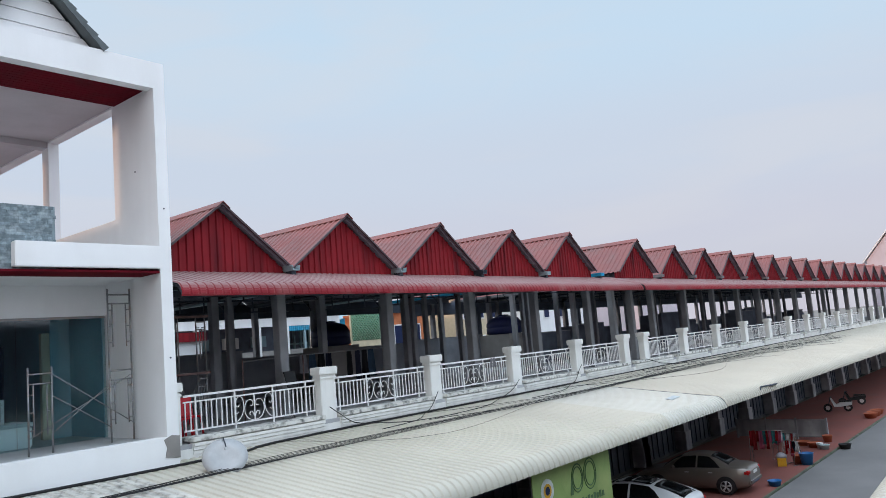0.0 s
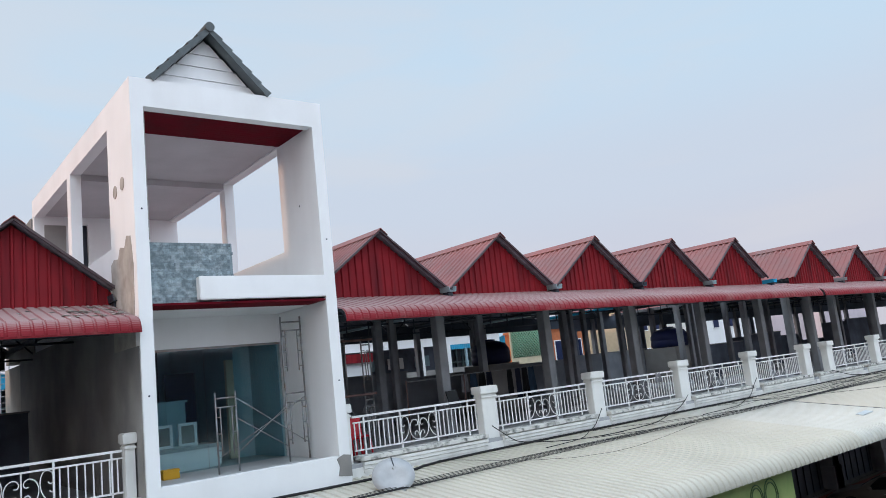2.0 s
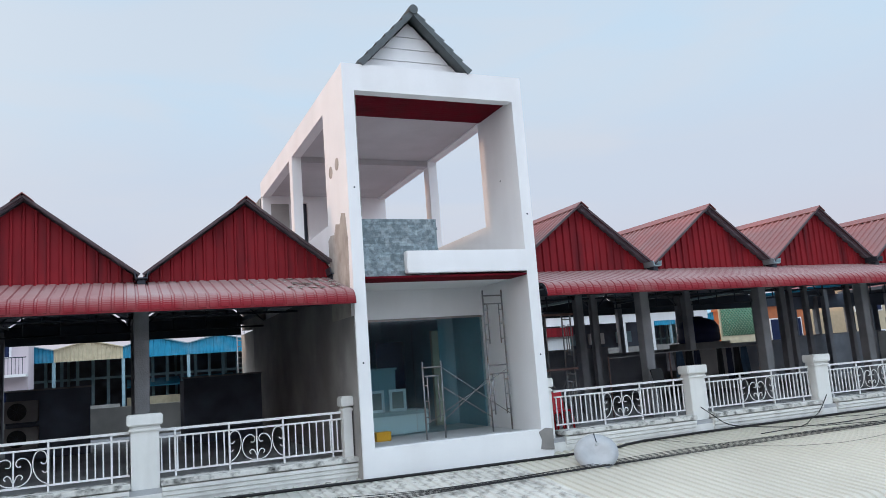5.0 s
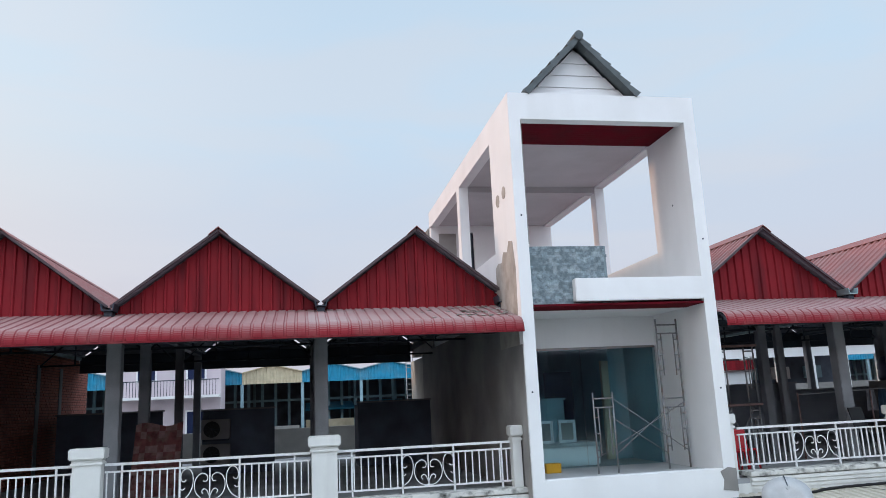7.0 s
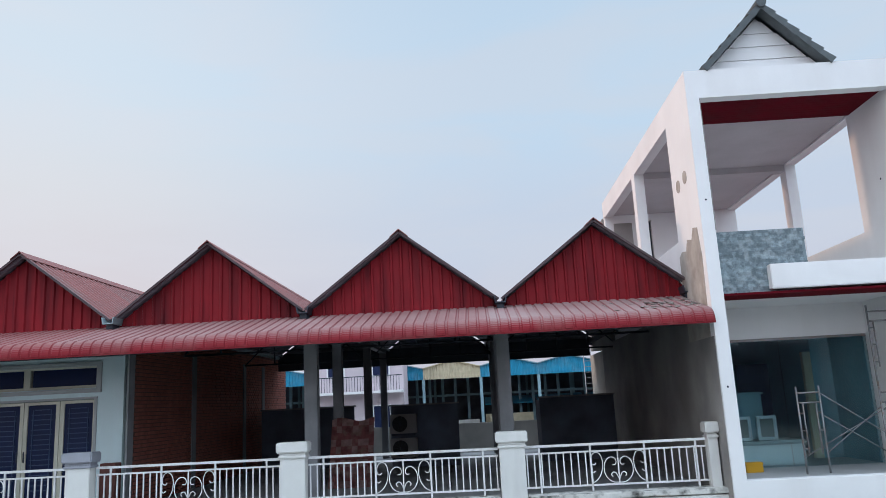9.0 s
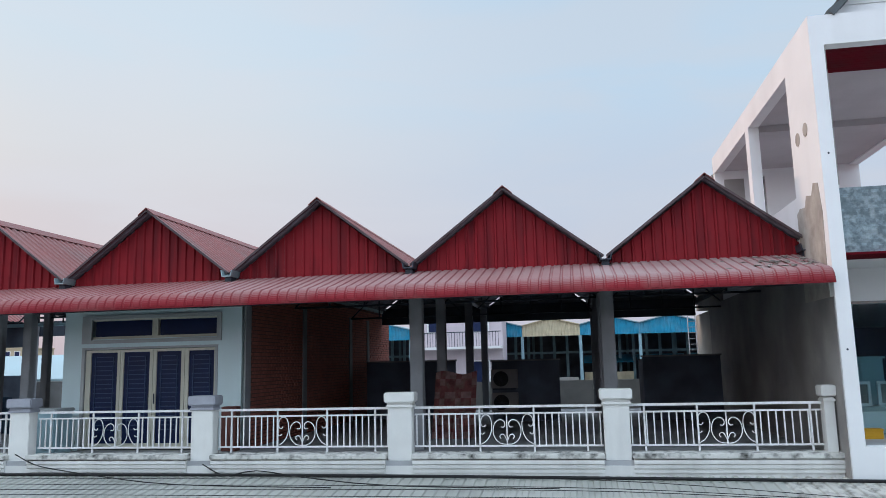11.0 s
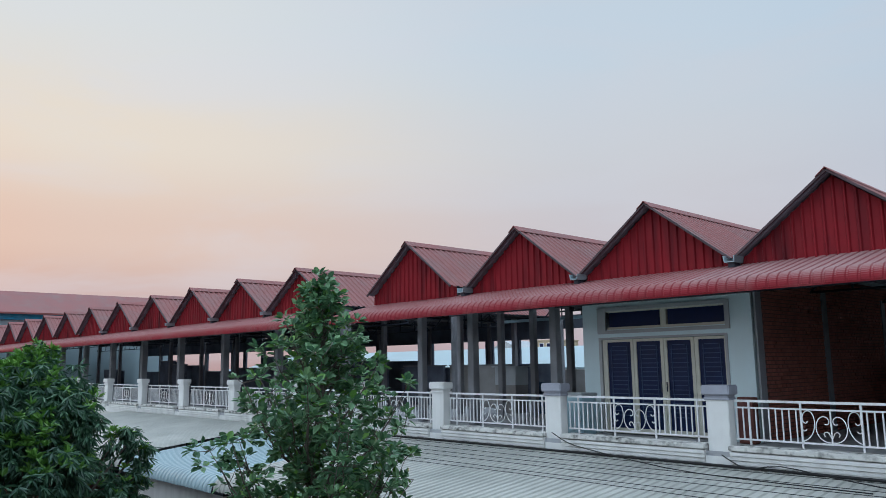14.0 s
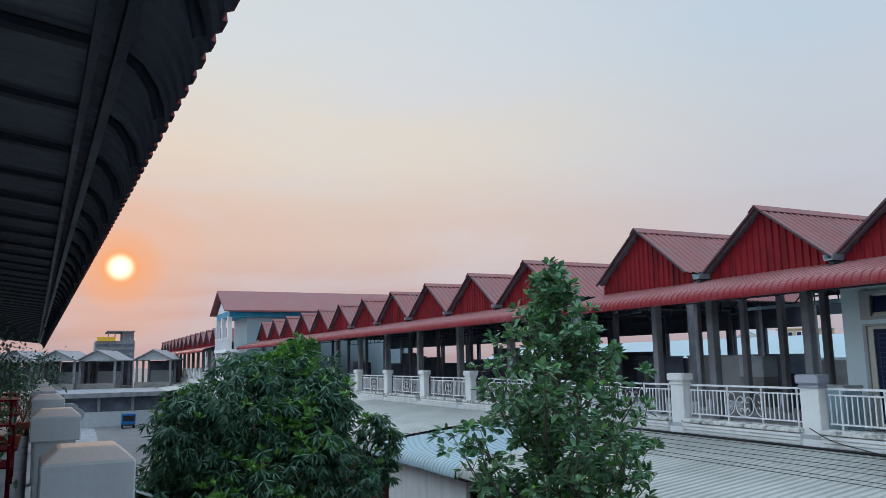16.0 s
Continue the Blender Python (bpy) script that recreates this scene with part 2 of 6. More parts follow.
M_MORTAR = material("dark_mortar", (0.15, 0.075, 0.062), 0.95, vary=0.15, bump=0.3)
M_STONEBED = material("grey_stone_bed", (0.25, 0.31, 0.335), 0.95, vary=0.2, bump=0.3)
M_STONE = material("grey_blue_split_stone", (0.25, 0.315, 0.345), 0.85, vary=0.35, scale=14, fine=70, bump=0.3, obvary=0.75, dirt=(0.42, 0.47, 0.49), dirt_amount=0.5, dirt_scale=7)
M_TILE = material("dark_roof_tile", (0.105, 0.122, 0.128), 0.5, vary=0.2, scale=4, bump=0.15, obvary=0.3)
M_BLACK = material("black_rubber", (0.015, 0.015, 0.016), 0.6, vary=0.1)
M_ASPHALT = material("grey_road_concrete", (0.155, 0.15, 0.148), 0.92, vary=0.14, scale=0.4, bump=0.4, dirt=(0.12, 0.12, 0.12), dirt_amount=0.4)
M_GROUND = material("dusty_ground", (0.20, 0.18, 0.16), 0.95, vary=0.2, scale=0.15, bump=0.3)
M_REDTILE = material("red_paving", (0.25, 0.085, 0.070), 0.8, vary=0.15, scale=0.8, bump=0.1, obvary=0.3)
M_DARKIN = material("shade_dark_shop_wall", (0.10, 0.10, 0.10), 0.9, vary=0.2)


def glass(name, color, rough=0.05):
    m = bpy.data.materials.new(name)
    m.use_nodes = True
    b = m.node_tree.nodes["Principled BSDF"]
    b.inputs["Base Color"].default_value = (*color, 1)
    b.inputs["Transmission Weight"].default_value, b.inputs["Roughness"].default_value, b.inputs["IOR"].default_value = 1.0, rough, 1.45
    return m


M_GLASS = glass("tinted_glass", (0.66, 0.85, 0.88))
def car_paint(name, color, metal):
    m = bpy.data.materials.new(name)
    m.use_nodes = True
    b = m.node_tree.nodes["Principled BSDF"]
    b.inputs["Base Color"].default_value, b.inputs["Metallic"].default_value = (*color, 1), metal
    b.inputs["Roughness"].default_value, b.inputs["Coat Weight"].default_value = 0.35, 0.6
    return m


M_CARGLASS = material("dark_car_glass", (0.012, 0.014, 0.016), 0.08, vary=0.05, bump=0, spec=0.6)


# ---- mesh tools ----
def add_box(bm, x0, x1, y0, y1, z0, z1, bevel=0.0):
    v = [bm.verts.new(p) for p in ((x0, y0, z0), (x1, y0, z0), (x1, y1, z0), (x0, y1, z0), (x0, y0, z1), (x1, y0, z1), (x1, y1, z1), (x0, y1, z1))]
    f = [bm.faces.new([v[i] for i in q]) for q in ((3, 2, 1, 0), (4, 5, 6, 7), (0, 1, 5, 4), (1, 2, 6, 5), (2, 3, 7, 6), (3, 0, 4, 7))]
    if bevel:
        es = list({e for q in f for e in q.edges})
        bmesh.ops.bevel(bm, geom=es, offset=bevel, segments=2, affect="EDGES")
    return bm


def box(x0, x1, y0, y1, z0, z1, bevel=0.0):
    return add_box(bmesh.new(), x0, x1, y0, y1, z0, z1, bevel)


def add_tube(bm, points, r, sides=6, taper=None):
    """A round bar along a list of points."""
    pts = [Vector(p) for p in points]
    rings = []
    for i, p in enumerate(pts):
        d = (pts[min(i + 1, len(pts) - 1)] - pts[max(i - 1, 0)]).normalized()
        a = d.orthogonal().normalized() if not rings else (side - d * side.dot(d)).normalized()
        side = a
        b = d.cross(a)
        rr = r if taper is None else r + (taper - r) * i / (len(pts) - 1)
        rings.append([bm.verts.new(p + rr * (math.cos(k * math.tau / sides) * a + math.sin(k * math.tau / sides) * b)) for k in range(sides)])
    for r0, r1 in zip(rings, rings[1:]):
        for k in range(sides):
            f = bm.faces.new((r0[k], r0[(k + 1) % sides], r1[(k + 1) % sides], r1[k]))
            f.smooth = True
    bm.faces.new(rings[0][::-1])
    bm.faces.new(rings[-1])
    return bm


def tube(points, r, sides=6, taper=None):
    return add_tube(bmesh.new(), points, r, sides, taper)


def add_prism(bm, outline, axis, a, b):
    """A closed outline of two coordinates, drawn out along axis from a to b."""
    def at(p, w):
        return (w, p[0], p[1]) if axis == "x" else (p[0], w, p[1]) if axis == "y" else (p[0], p[1], w)
    lo, hi = [bm.verts.new(at(p, a)) for p in outline], [bm.verts.new(at(p, b)) for p in outline]
    n = len(outline)
    bm.faces.new(lo)
    bm.faces.new(hi[::-1])
    for i in range(n):
        bm.faces.new((lo[i], hi[i], hi[(i + 1) % n], lo[(i + 1) % n]))
    bmesh.ops.recalc_face_normals(bm, faces=bm.faces)
    return bm


def prism(outline, axis, a, b):
    return add_prism(bmesh.new(), outline, axis, a, b)


def add_lathe(bm, profile, centre=(0, 0, 0), sides=20):
    rings = [[bm.verts.new((centre[0] + r * math.cos(k * math.tau / sides), centre[1] + r * math.sin(k * math.tau / sides), centre[2] + z)) for k in range(sides)] for r, z in profile]
    for r0, r1 in zip(rings, rings[1:]):
        for k in range(sides):
            bm.faces.new((r0[k], r0[(k + 1) % sides], r1[(k + 1) % sides], r1[k])).smooth = True
    bm.faces.new(rings[0][::-1])
    bm.faces.new(rings[-1])
    return bm


def mesh_of(name, bm, mat):
    me = bpy.data.meshes.new(name)
    bm.normal_update()
    bm.to_mesh(me)
    bm.free()
    for x in (mat if isinstance(mat, tuple) else (mat,) if mat else ()):
        me.materials.append(x)
    return me


def part(name, bm, mat, parent=None, label=""):
    """One mesh object, under a thing or a part."""
    me = bm if isinstance(bm, bpy.types.Mesh) else mesh_of(name, bm, mat)
    ob = new(name, me)
    if parent:
        ob.parent = parent
    return tagged(ob, label)


def thing(name, label, category, group="", kind="", at=(0, 0, 0), turn=0):
    ob = new(name)
    ob.empty_display_size = 0.2
    ob.matrix_basis = pose(*at, 0, 0, turn)
    return tagged(ob, label, category, group, kind)


def solid(name, bm, mat, label, category, kind="", group=""):
    return tagged(part(name, bm, mat), label, category, group, kind)


def ribbed(length, profile, pitch=0.2, rib=0.03, thick=0.006, crest=0.35):
    """Rib-profiled sheet, its ribs running along the profile of (y, z) points, repeated along x over the length."""
    xs, hs = [], []
    n = max(1, round(length / pitch))
    p = length / n
    for i in range(n):
        for u, h in ((0.0, 0), (0.5 - crest / 2 - 0.1, 0), (0.5 - crest / 2, 1), (0.5 + crest / 2, 1), (0.5 + crest / 2 + 0.1, 0)):
            xs.append((i + u) * p)
            hs.append(h * rib)
    xs.append(length)
    hs.append(0)
    pr = [Vector((0, *q)) for q in profile]
    nor = []
    for j in range(len(pr)):
        d = (pr[min(j + 1, len(pr) - 1)] - pr[max(j - 1, 0)]).normalized()
        nn = Vector((1, 0, 0)).cross(d)
        nor.append(nn if nn.z >= 0 or abs(nn.z) < 0.3 and nn.y < 0 else -nn)
    verts, faces = [], []
    for lay in (0, -thick):
        for x, h in zip(xs, hs):
            for q, nn in zip(pr, nor):
                verts.append(Vector((x, 0, 0)) + q + nn * (h + lay))
    m, k = len(pr), len(xs)
    for lay in (0, 1):
        o = lay * m * k
        for i in range(k - 1):
            for j in range(m - 1):
                a = o + i * m + j
                q = (a, a + 1, a + m + 1, a + m)
                faces.append(q if lay == 0 else q[::-1])
    for j in (0, m - 1):
        for i in range(k - 1):
            a = i * m + j
            faces.append((a, a + m, a + m + m * k, a + m * k))
    me = bpy.data.meshes.new("sheet")
    me.from_pydata([tuple(v) for v in verts], [], faces)
    half = (m - 1) * (k - 1)
    for i in range(half, 2 * half):
        me.polygons[i].material_index = 1
    bm = bmesh.new()
    bm.from_mesh(me)
    bpy.data.meshes.remove(me)
    bmesh.ops.recalc_face_normals(bm, faces=bm.faces)
    return bm


# ---- setting: ground, street, pavement ----
solid("ground", box(-1500, 1500, -1500, 1500, -0.5, -0.02), M_GROUND, "dusty bare ground reaching the horizon", "ground", "structure")
solid("road", box(-88, 300, -13.2, -6.95, -0.3, 0.09), M_ASPHALT, "grey worn concrete alley between the shop rows", "road", "structure")


def kerb(x0, x1):
    solid("kerb", box(x0, x1, -6.95, -6.85, -0.2, 0.15, 0.02), M_KERB, "low mossy cement kerb along the alley", "kerb", "structure")


kerb(-88, 120)
solid("pavement", box(-88, 120, -6.85, -1.3, -0.25, 0.14), M_REDTILE, "red-tiled forecourt under the shop awnings", "pavement", "structure")
solid("pavement", box(-88, 120, -15.4, -13.2, -0.25, 0.12), M_CONC, "grey cement pavement under the near terrace", "pavement", "structure")

# ---- the opposite row: ground floor and terrace ----
BAY = 4.0
TER = 4.15                       # terrace floor
FRONT = -1.10                    # face of the terrace edge
RAIL_Y = -0.82
PIER_TOP = 5.40
BACK = 14.2
ROOF_BACK = 13.1                 # the roofs stop short of the open strip at the back


def terrace_block(x0, x1, name):
    t = thing(name, "white two-level shop row, shops below a roofed terrace", "building")
    part("ground_floor_wall", box(x0, x1, -0.75, BACK, 0.0, 3.62), M_DARKIN, t, "flat shopfront wall, recess shade put into its dark colour")
    part("terrace_slab", box(x0, x1, FRONT + 0.02, BACK, 3.62, TER), M_FLOOR, t, "cement terrace slab")
    part("edge_wall", box(x0, x1, FRONT, FRONT + 0.5, 3.40, 4.06), M_PIER, t, "white painted terrace edge")
    n = round((x1 - x0) / BAY)
    w = (x1 - x0) / n
    for i in range(n):
        a, b = x0 + i * w + 0.26, x0 + (i + 1) * w - 0.26
        if not (-2.9 < (a + b) / 2 < 2.4):
            steps = [(FRONT + 0.1, 3.93)]
            for k, q in enumerate((0.025, 0.045, 0.065)):
                z = 3.94 + 0.08 * k
                steps += [(FRONT - q, z), (FRONT - q, z + 0.055), (FRONT - q + 0.012, z + 0.065)]
            part("moulding", prism(steps + [(FRONT + 0.1, 4.18)], "x", a, b), M_PIER, t)
            part("ledge", box(a - 0.02, b + 0.02, FRONT - 0.085, RAIL_Y + 0.16, 4.185, 4.275, 0.012), M_LEDGE, t, "mould-blackened cement ledge")
    for i in range(n + 1):
        x = x0 + i * w
        p = part("pilaster", box(x - 0.24, x + 0.24, -1.25, -0.7, 0.14, 3.5), M_PILASTER, t)
        part("plinth", box(x - 0.30, x + 0.30, -1.31, -0.7, 0.14, 0.95, 0.02), M_PILASTER, p)
        if i < n:
            s = part("shutter", box(x + 0.3, x + w - 0.3, -0.80, -0.74, 0.14, 3.2), M_STEEL, t, "dark folding shop shutter")
            for k in range(7):
                u = x + 0.3 + (w - 0.6) * (k + 0.5) / 7
                part("fold", box(u - 0.03, u + 0.03, -0.84, -0.80, 0.16, 3.15), M_STEEL, s)
    return t


terrace_block(-26, 22, "shop_row")
terrace_block(22.03, 103.4, "shop_row")
terrace_block(-79, -26.03, "shop_row")


# piers
def pier(cap_mat, label, cap=0.29):
    t = thing("terrace_pier", label, "pier", "terrace piers")
    part("shaft", box(-0.23, 0.23, -0.215, 0.045, 3.42, PIER_TOP - 0.2, 0.012), M_PIER, t)
    bm = box(-cap + 0.03, cap - 0.03, -0.245, 0.07, PIER_TOP - 0.285, PIER_TOP - 0.235, 0.012)
    add_box(bm, -cap + 0.045, cap - 0.045, -0.225, 0.055, PIER_TOP - 0.234, PIER_TOP - 0.19, 0.008)
    add_box(bm, -cap, cap, -0.275, 0.10, PIER_TOP - 0.189, PIER_TOP, 0.02)
    part("cap", bm, cap_mat, t)
    return t


pier_a = pier(M_PIER, "square white terrace pier with a moulded cap")
pier_a.matrix_basis = pose(-6, RAIL_Y, 0)
pier_g = pier(M_CAPGREY, "square white terrace pier with a grey cap")
pier_g.matrix_basis = pose(-14, RAIL_Y, 0)
copy_thing(pier_g, pose(-18.05, RAIL_Y, 0))
for x in (-10, -22, -25.9, 6, 10, 14, 18, 21.8, 23.6):
    copy_thing(pier_a, pose(x, RAIL_Y, 0))
for k in range(1, 20):
    copy_thing(pier_a, pose(23.6 + 4.15 * k, RAIL_Y, 0))
for k in range(11):
    copy_thing(pier_a, pose(-29.2 - 4.45 * k, RAIL_Y, 0))


def half_pier(x, w):
    t = thing("half_pier", "slim white pier with a cap against the new house", "pier", at=(x, RAIL_Y, 0))
    part("shaft", box(-w, w, -0.2, 0.05, 3.42, PIER_TOP - 0.2, 0.01), M_PIER, t)
    part("cap", box(-w - 0.04, w + 0.04, -0.25, 0.09, PIER_TOP - 0.19, PIER_TOP, 0.02), M_PIER, t)
    part("neck", box(-w - 0.02, w + 0.02, -0.225, 0.07, PIER_TOP - 0.28, PIER_TOP - 0.23, 0.01), M_PIER, t)


half_pier(-2.41, 0.085)
half_pier(1.95, 0.13)


# railings
def scroll(bm, cx, s, z0, z1):
    """One S of flat-bent bar beside the middle post: a spiral at each end; s mirrors it."""
    def curl(pts):
        add_tube(bm, [(cx + s * p[0], 0, p[1]) for p in pts], 0.010, 5)

    h = z1 - z0

    def sweep(keys):
        """A smooth bar through the keys (outwards, height)."""
        ks = [keys[0]] + keys + [keys[-1]]
        pts = []
        for i in range(1, len(ks) - 2):
            p0, p1, p2, p3 = (Vector((q[0], q[1] / 0.59 * h + z0)) for q in ks[i - 1:i + 3])
            for k in range(3):
                u = k / 3
                pts.append(0.5 * (2 * p1 + (p2 - p0) * u + (2 * p0 - 5 * p1 + 4 * p2 - p3) * u * u + (3 * p1 - p0 - 3 * p2 + p3) * u ** 3))
        pts.append(Vector((keys[-1][0], keys[-1][1] / 0.59 * h + z0)))
        curl(pts)

    # heart beside the middle bar, its head curled in
    sweep([(0.0, 0.03), (0.10, 0.035), (0.20, 0.10), (0.255, 0.21), (0.255, 0.33), (0.21, 0.43), (0.13, 0.475), (0.06, 0.45), (0.035, 0.39), (0.06, 0.34), (0.11, 0.345)])
    sweep([(0.01, 0.10), (0.05, 0.19), (0.10, 0.21), (0.135, 0.17), (0.11, 0.13)])
    # outer scroll: hooks beside the post, loops over the top, sweeps down to the post's foot
    sweep([(0.40, 0.385), (0.43, 0.35), (0.475, 0.37), (0.49, 0.44), (0.46, 0.53), (0.39, 0.57), (0.32, 0.53), (0.285, 0.43), (0.285, 0.31), (0.32, 0.19), (0.39, 0.09), (0.49, 0.03)])
    sweep([(0.42, 0.24), (0.46, 0.21), (0.495, 0.24), (0.49, 0.30)])


def railing(width, label="white steel railing with scroll ornament between terrace piers", group="terrace railings"):
    """Centred on x = 0; top bar at 5.10."""
    t = thing("railing", label, "railing", group)
    h = width / 2
    zt, zm, zb = 5.10, 4.975, 4.385
    part("top_rail", box(-h, h, -0.022, 0.022, zt - 0.022, zt + 0.022), M_RAIL, t)
    part("middle_rail", box(-h, h, -0.016, 0.016, zm - 0.015, zm + 0.015), M_RAIL, t)
    part("bottom_rail", box(-h, h, -0.016, 0.016, zb - 0.016, zb + 0.016), M_RAIL, t)
    pm = mesh_of("post", box(-0.016, 0.016, -0.016, 0.016, 4.28, zt - 0.02), M_RAIL)
    bal = mesh_of("baluster", box(-0.011, 0.011, -0.011, 0.011, zb, zm), M_RAIL)
    posts = [-0.42 * width, -0.145 * width, 0.145 * width, 0.42 * width]
    for x in posts:
        part("post", pm, None, t).location.x = x
    n = max(4, round((0.355 * width) / 0.128))
    for s in (-1, 1):
        for i in range(n):
            x = s * (0.145 * width + (i + 0.7) * (h - 0.145 * width) / n)
            if min(abs(x - q) for q in posts) > 0.03 and abs(x) < h - 0.03:
                part("baluster", bal, None, t).location.x = x
    part("baluster", bal, None, t)
    for s in (-1, 1):
        bm = bmesh.new()
        scroll(bm, 0.0, s, zb, zm)
        part("scroll", bm, M_RAIL, t)
    return t


rail_a = railing(BAY - 0.5)
rail_a.matrix_basis = pose(-8, RAIL_Y, 0)
railing(3.36).matrix_basis = pose(-4.09, RAIL_Y, 0)
railing(2.8).matrix_basis = pose(-27.55, RAIL_Y, 0)
for x in ( -12, -16, -20, -24, 4, 8, 12, 16, 20):
    copy_thing(rail_a, pose(x, RAIL_Y, 0))
for k in range(10):
    copy_thing(rail_a, pose(25.68 + 4.15 * k, RAIL_Y, 0))
for k in range(6):
    copy_thing(rail_a, pose(-31.42 - 4.45 * k, RAIL_Y, 0))


# ---- roofs ----
PEAK, VALLEY = 9.46, 7.98


def gable_roof(label, group, depth=ROOF_BACK, sheet_mat=M_REDROOF):
    """One saw-tooth bay, centred on x = 0, its front edge at y = 0."""
    t = thing("gable_roof", label, "roof", group)
    run = math.hypot(BAY / 2 - 0.06, PEAK - VALLEY)
    ang = math.degrees(math.atan2(PEAK - VALLEY, BAY / 2 - 0.06))
    for s in (1, -1):
        bm = ribbed(depth, [(0.0, 0.0), (run * 0.5, -0.004), (run, 0.0)], 0.24, 0.03, crest=0.3)
        ob = part("roof_sheet", bm, (sheet_mat, M_ROOFBACK), t)
        # local x runs back along the ridge, local y down the slope
        down = Vector((s * math.cos(radians(ang)), 0, -math.sin(radians(ang))))
        back = Vector((0, 1, 0))
        up = Vector((s * math.sin(radians(ang)), 0, math.cos(radians(ang))))
        m = Matrix((back, down, up)).transposed().to_4x4()
        m.translation = (0, 0.0, PEAK)
        ob.matrix_basis = m
        # barge strip and soffit along the front slope
        ob = part("barge_board", box(0.0, 0.045, 0.0, run + 0.03, -0.012, 0.034), M_BARGE, t, "dark edge flashing")
        ob.matrix_basis = m
        pl = mesh_of("purlin", box(0.36, depth - 0.1, -0.03, 0.03, -0.11, -0.04), M_STEEL)
        for q in (0.12, 0.55, 0.95):
            pu = part("purlin", pl, None, t)
            pu.matrix_basis = m @ Matrix.Translation((0, run * q, 0))
    rc = prism([(-0.19, PEAK - 0.10), (0.0, PEAK + 0.055), (0.19, PEAK - 0.10), (0.19, PEAK - 0.085), (0.0, PEAK + 0.075), (-0.19, PEAK - 0.085)], "y", -0.03, depth)
    part("ridge_cap", rc, M_REDROOF, t)
    # cladding of the front gable, ribs upright, cut to the triangle
    bm = ribbed(BAY - 0.12, [(0.0, 0.0), (0.0, 2.0)], 0.2, 0.040, crest=0.16)
    for v in bm.verts:
        v.co.x -= (BAY - 0.12) / 2
        v.co.y += 0.30
        v.co.z = 7.68 if v.co.z < 1 else max(7.70, PEAK - 0.05 - abs(v.co.x) * (PEAK - VALLEY) / (BAY / 2 - 0.06))
    part("gable_cladding", bm, (M_REDCLAD, M_REDCLAD), t, "deep red ribbed steel cladding")
    part("rear_cladding", prism([(-BAY / 2 + 0.1, 7.8), (BAY / 2 - 0.1, 7.8), (BAY / 2 - 0.1, VALLEY - 0.05), (0, PEAK - 0.1), (-BAY / 2 + 0.1, VALLEY - 0.05)], "y", depth - 0.08, depth - 0.04), M_UNDER, t)
    # steel truss under the roof
    for y in (3.7, 8.8):
        bm = bmesh.new()
        add_tube(bm, [(-1.9, y, 7.45), (1.9, y, 7.45)], 0.035, 4)
        for x0, x1, z1 in ((-1.9, 0, PEAK - 0.2), (1.9, 0, PEAK - 0.2), (-0.95, -0.95, 8.55), (0.95, 0.95, 8.55), (0, 0, PEAK - 0.2)):
            add_tube(bm, [(x0, y, 7.45), (x1, y, z1)], 0.028, 4)
        part("truss", bm, M_STEEL, t)
    part("beam", box(-2, 2, 0.6, 0.75, 7.3, 7.45), M_STEEL, t)
    return t


def gutter_end(x, mat, y1=ROOF_BACK):
    t = thing("valley_gutter", "metal valley gutter with its outlet between two roofs", "gutter", "valley gutters", at=(x, 0, 0))
    part("trough", prism([(-0.11, 8.02), (-0.09, 7.90), (0.09, 7.90), (0.11, 8.02), (0.13, 8.02), (0.105, 7.88), (-0.105, 7.88), (-0.13, 8.02)], "y", -0.12, y1), mat, t)
    part("outlet", box(-0.075, 0.075, -0.02, 0.24, 7.70, 7.885, 0.012), M_STEEL, t, "dark rainwater hopper")


roof = gable_roof("red ribbed-steel gable roof over a terrace bay", "saw-tooth roofs")
roof.matrix_basis = pose(-4, 0, 0)
for k in (-2, -3, -4, -5, 1, 2, 3, 4):
    copy_thing(roof, pose(4 * k, 0, 0))
copy_thing(roof, pose(-24.3, -0.2, 0.12))
copy_thing(roof, pose(20, 0, 0.12))
copy_thing(roof, pose(25.8, -0.1, 0.1))
for k in range(1, 19):
    copy_thing(roof, pose(26.2 + 4.0 * k, 0, 0))
for k in range(11):
    copy_thing(roof, pose(-30.9 - 4.5 * k, 0, 0.0)).scale.x = 4.5 / 4.0
for i, x in enumerate((-6, -10, -14, -18, -22, 6, 10, 14, 18)):
    gutter_end(x, M_GUTTER if x in (-14, -18, -22, 6, 10, 18) else M_STEEL)
gutter_end(-2.25, M_STEEL)
gutter_end(22.2, M_BLUE)
for k in range(8):
    gutter_end(28.2 + 4 * k, M_CONC)
for k in range(5):
    gutter_end(-33.15 - 4.5 * k, M_CONC)


def bullnose(y_wall, z_wall, y_lip, z_lip, r, crimps=12):
    """Cross-section of an awning: a gentle slope that bends down at the lip."""
    pts = [(y_wall, z_wall)]
    zc = z_lip + r
    slope = (z_wall - zc) / (y_wall - (y_lip + r)) if y_wall != y_lip + r else 0
    pts.append(((y_wall + y_lip + r) / 2, (z_wall + zc) / 2 + 0.0))
    for k in range(crimps):
        a = radians(90 + 90 * k / (crimps - 1))
        q = r - (0.002 if crimps > 12 and k % 2 else 0.0)
        pts.append((y_lip + r + q * math.cos(a), z_lip + q * math.sin(a)))
    return pts


EAVE = bullnose(0.36, 7.86, -1.62, 7.15, 0.27, 23)


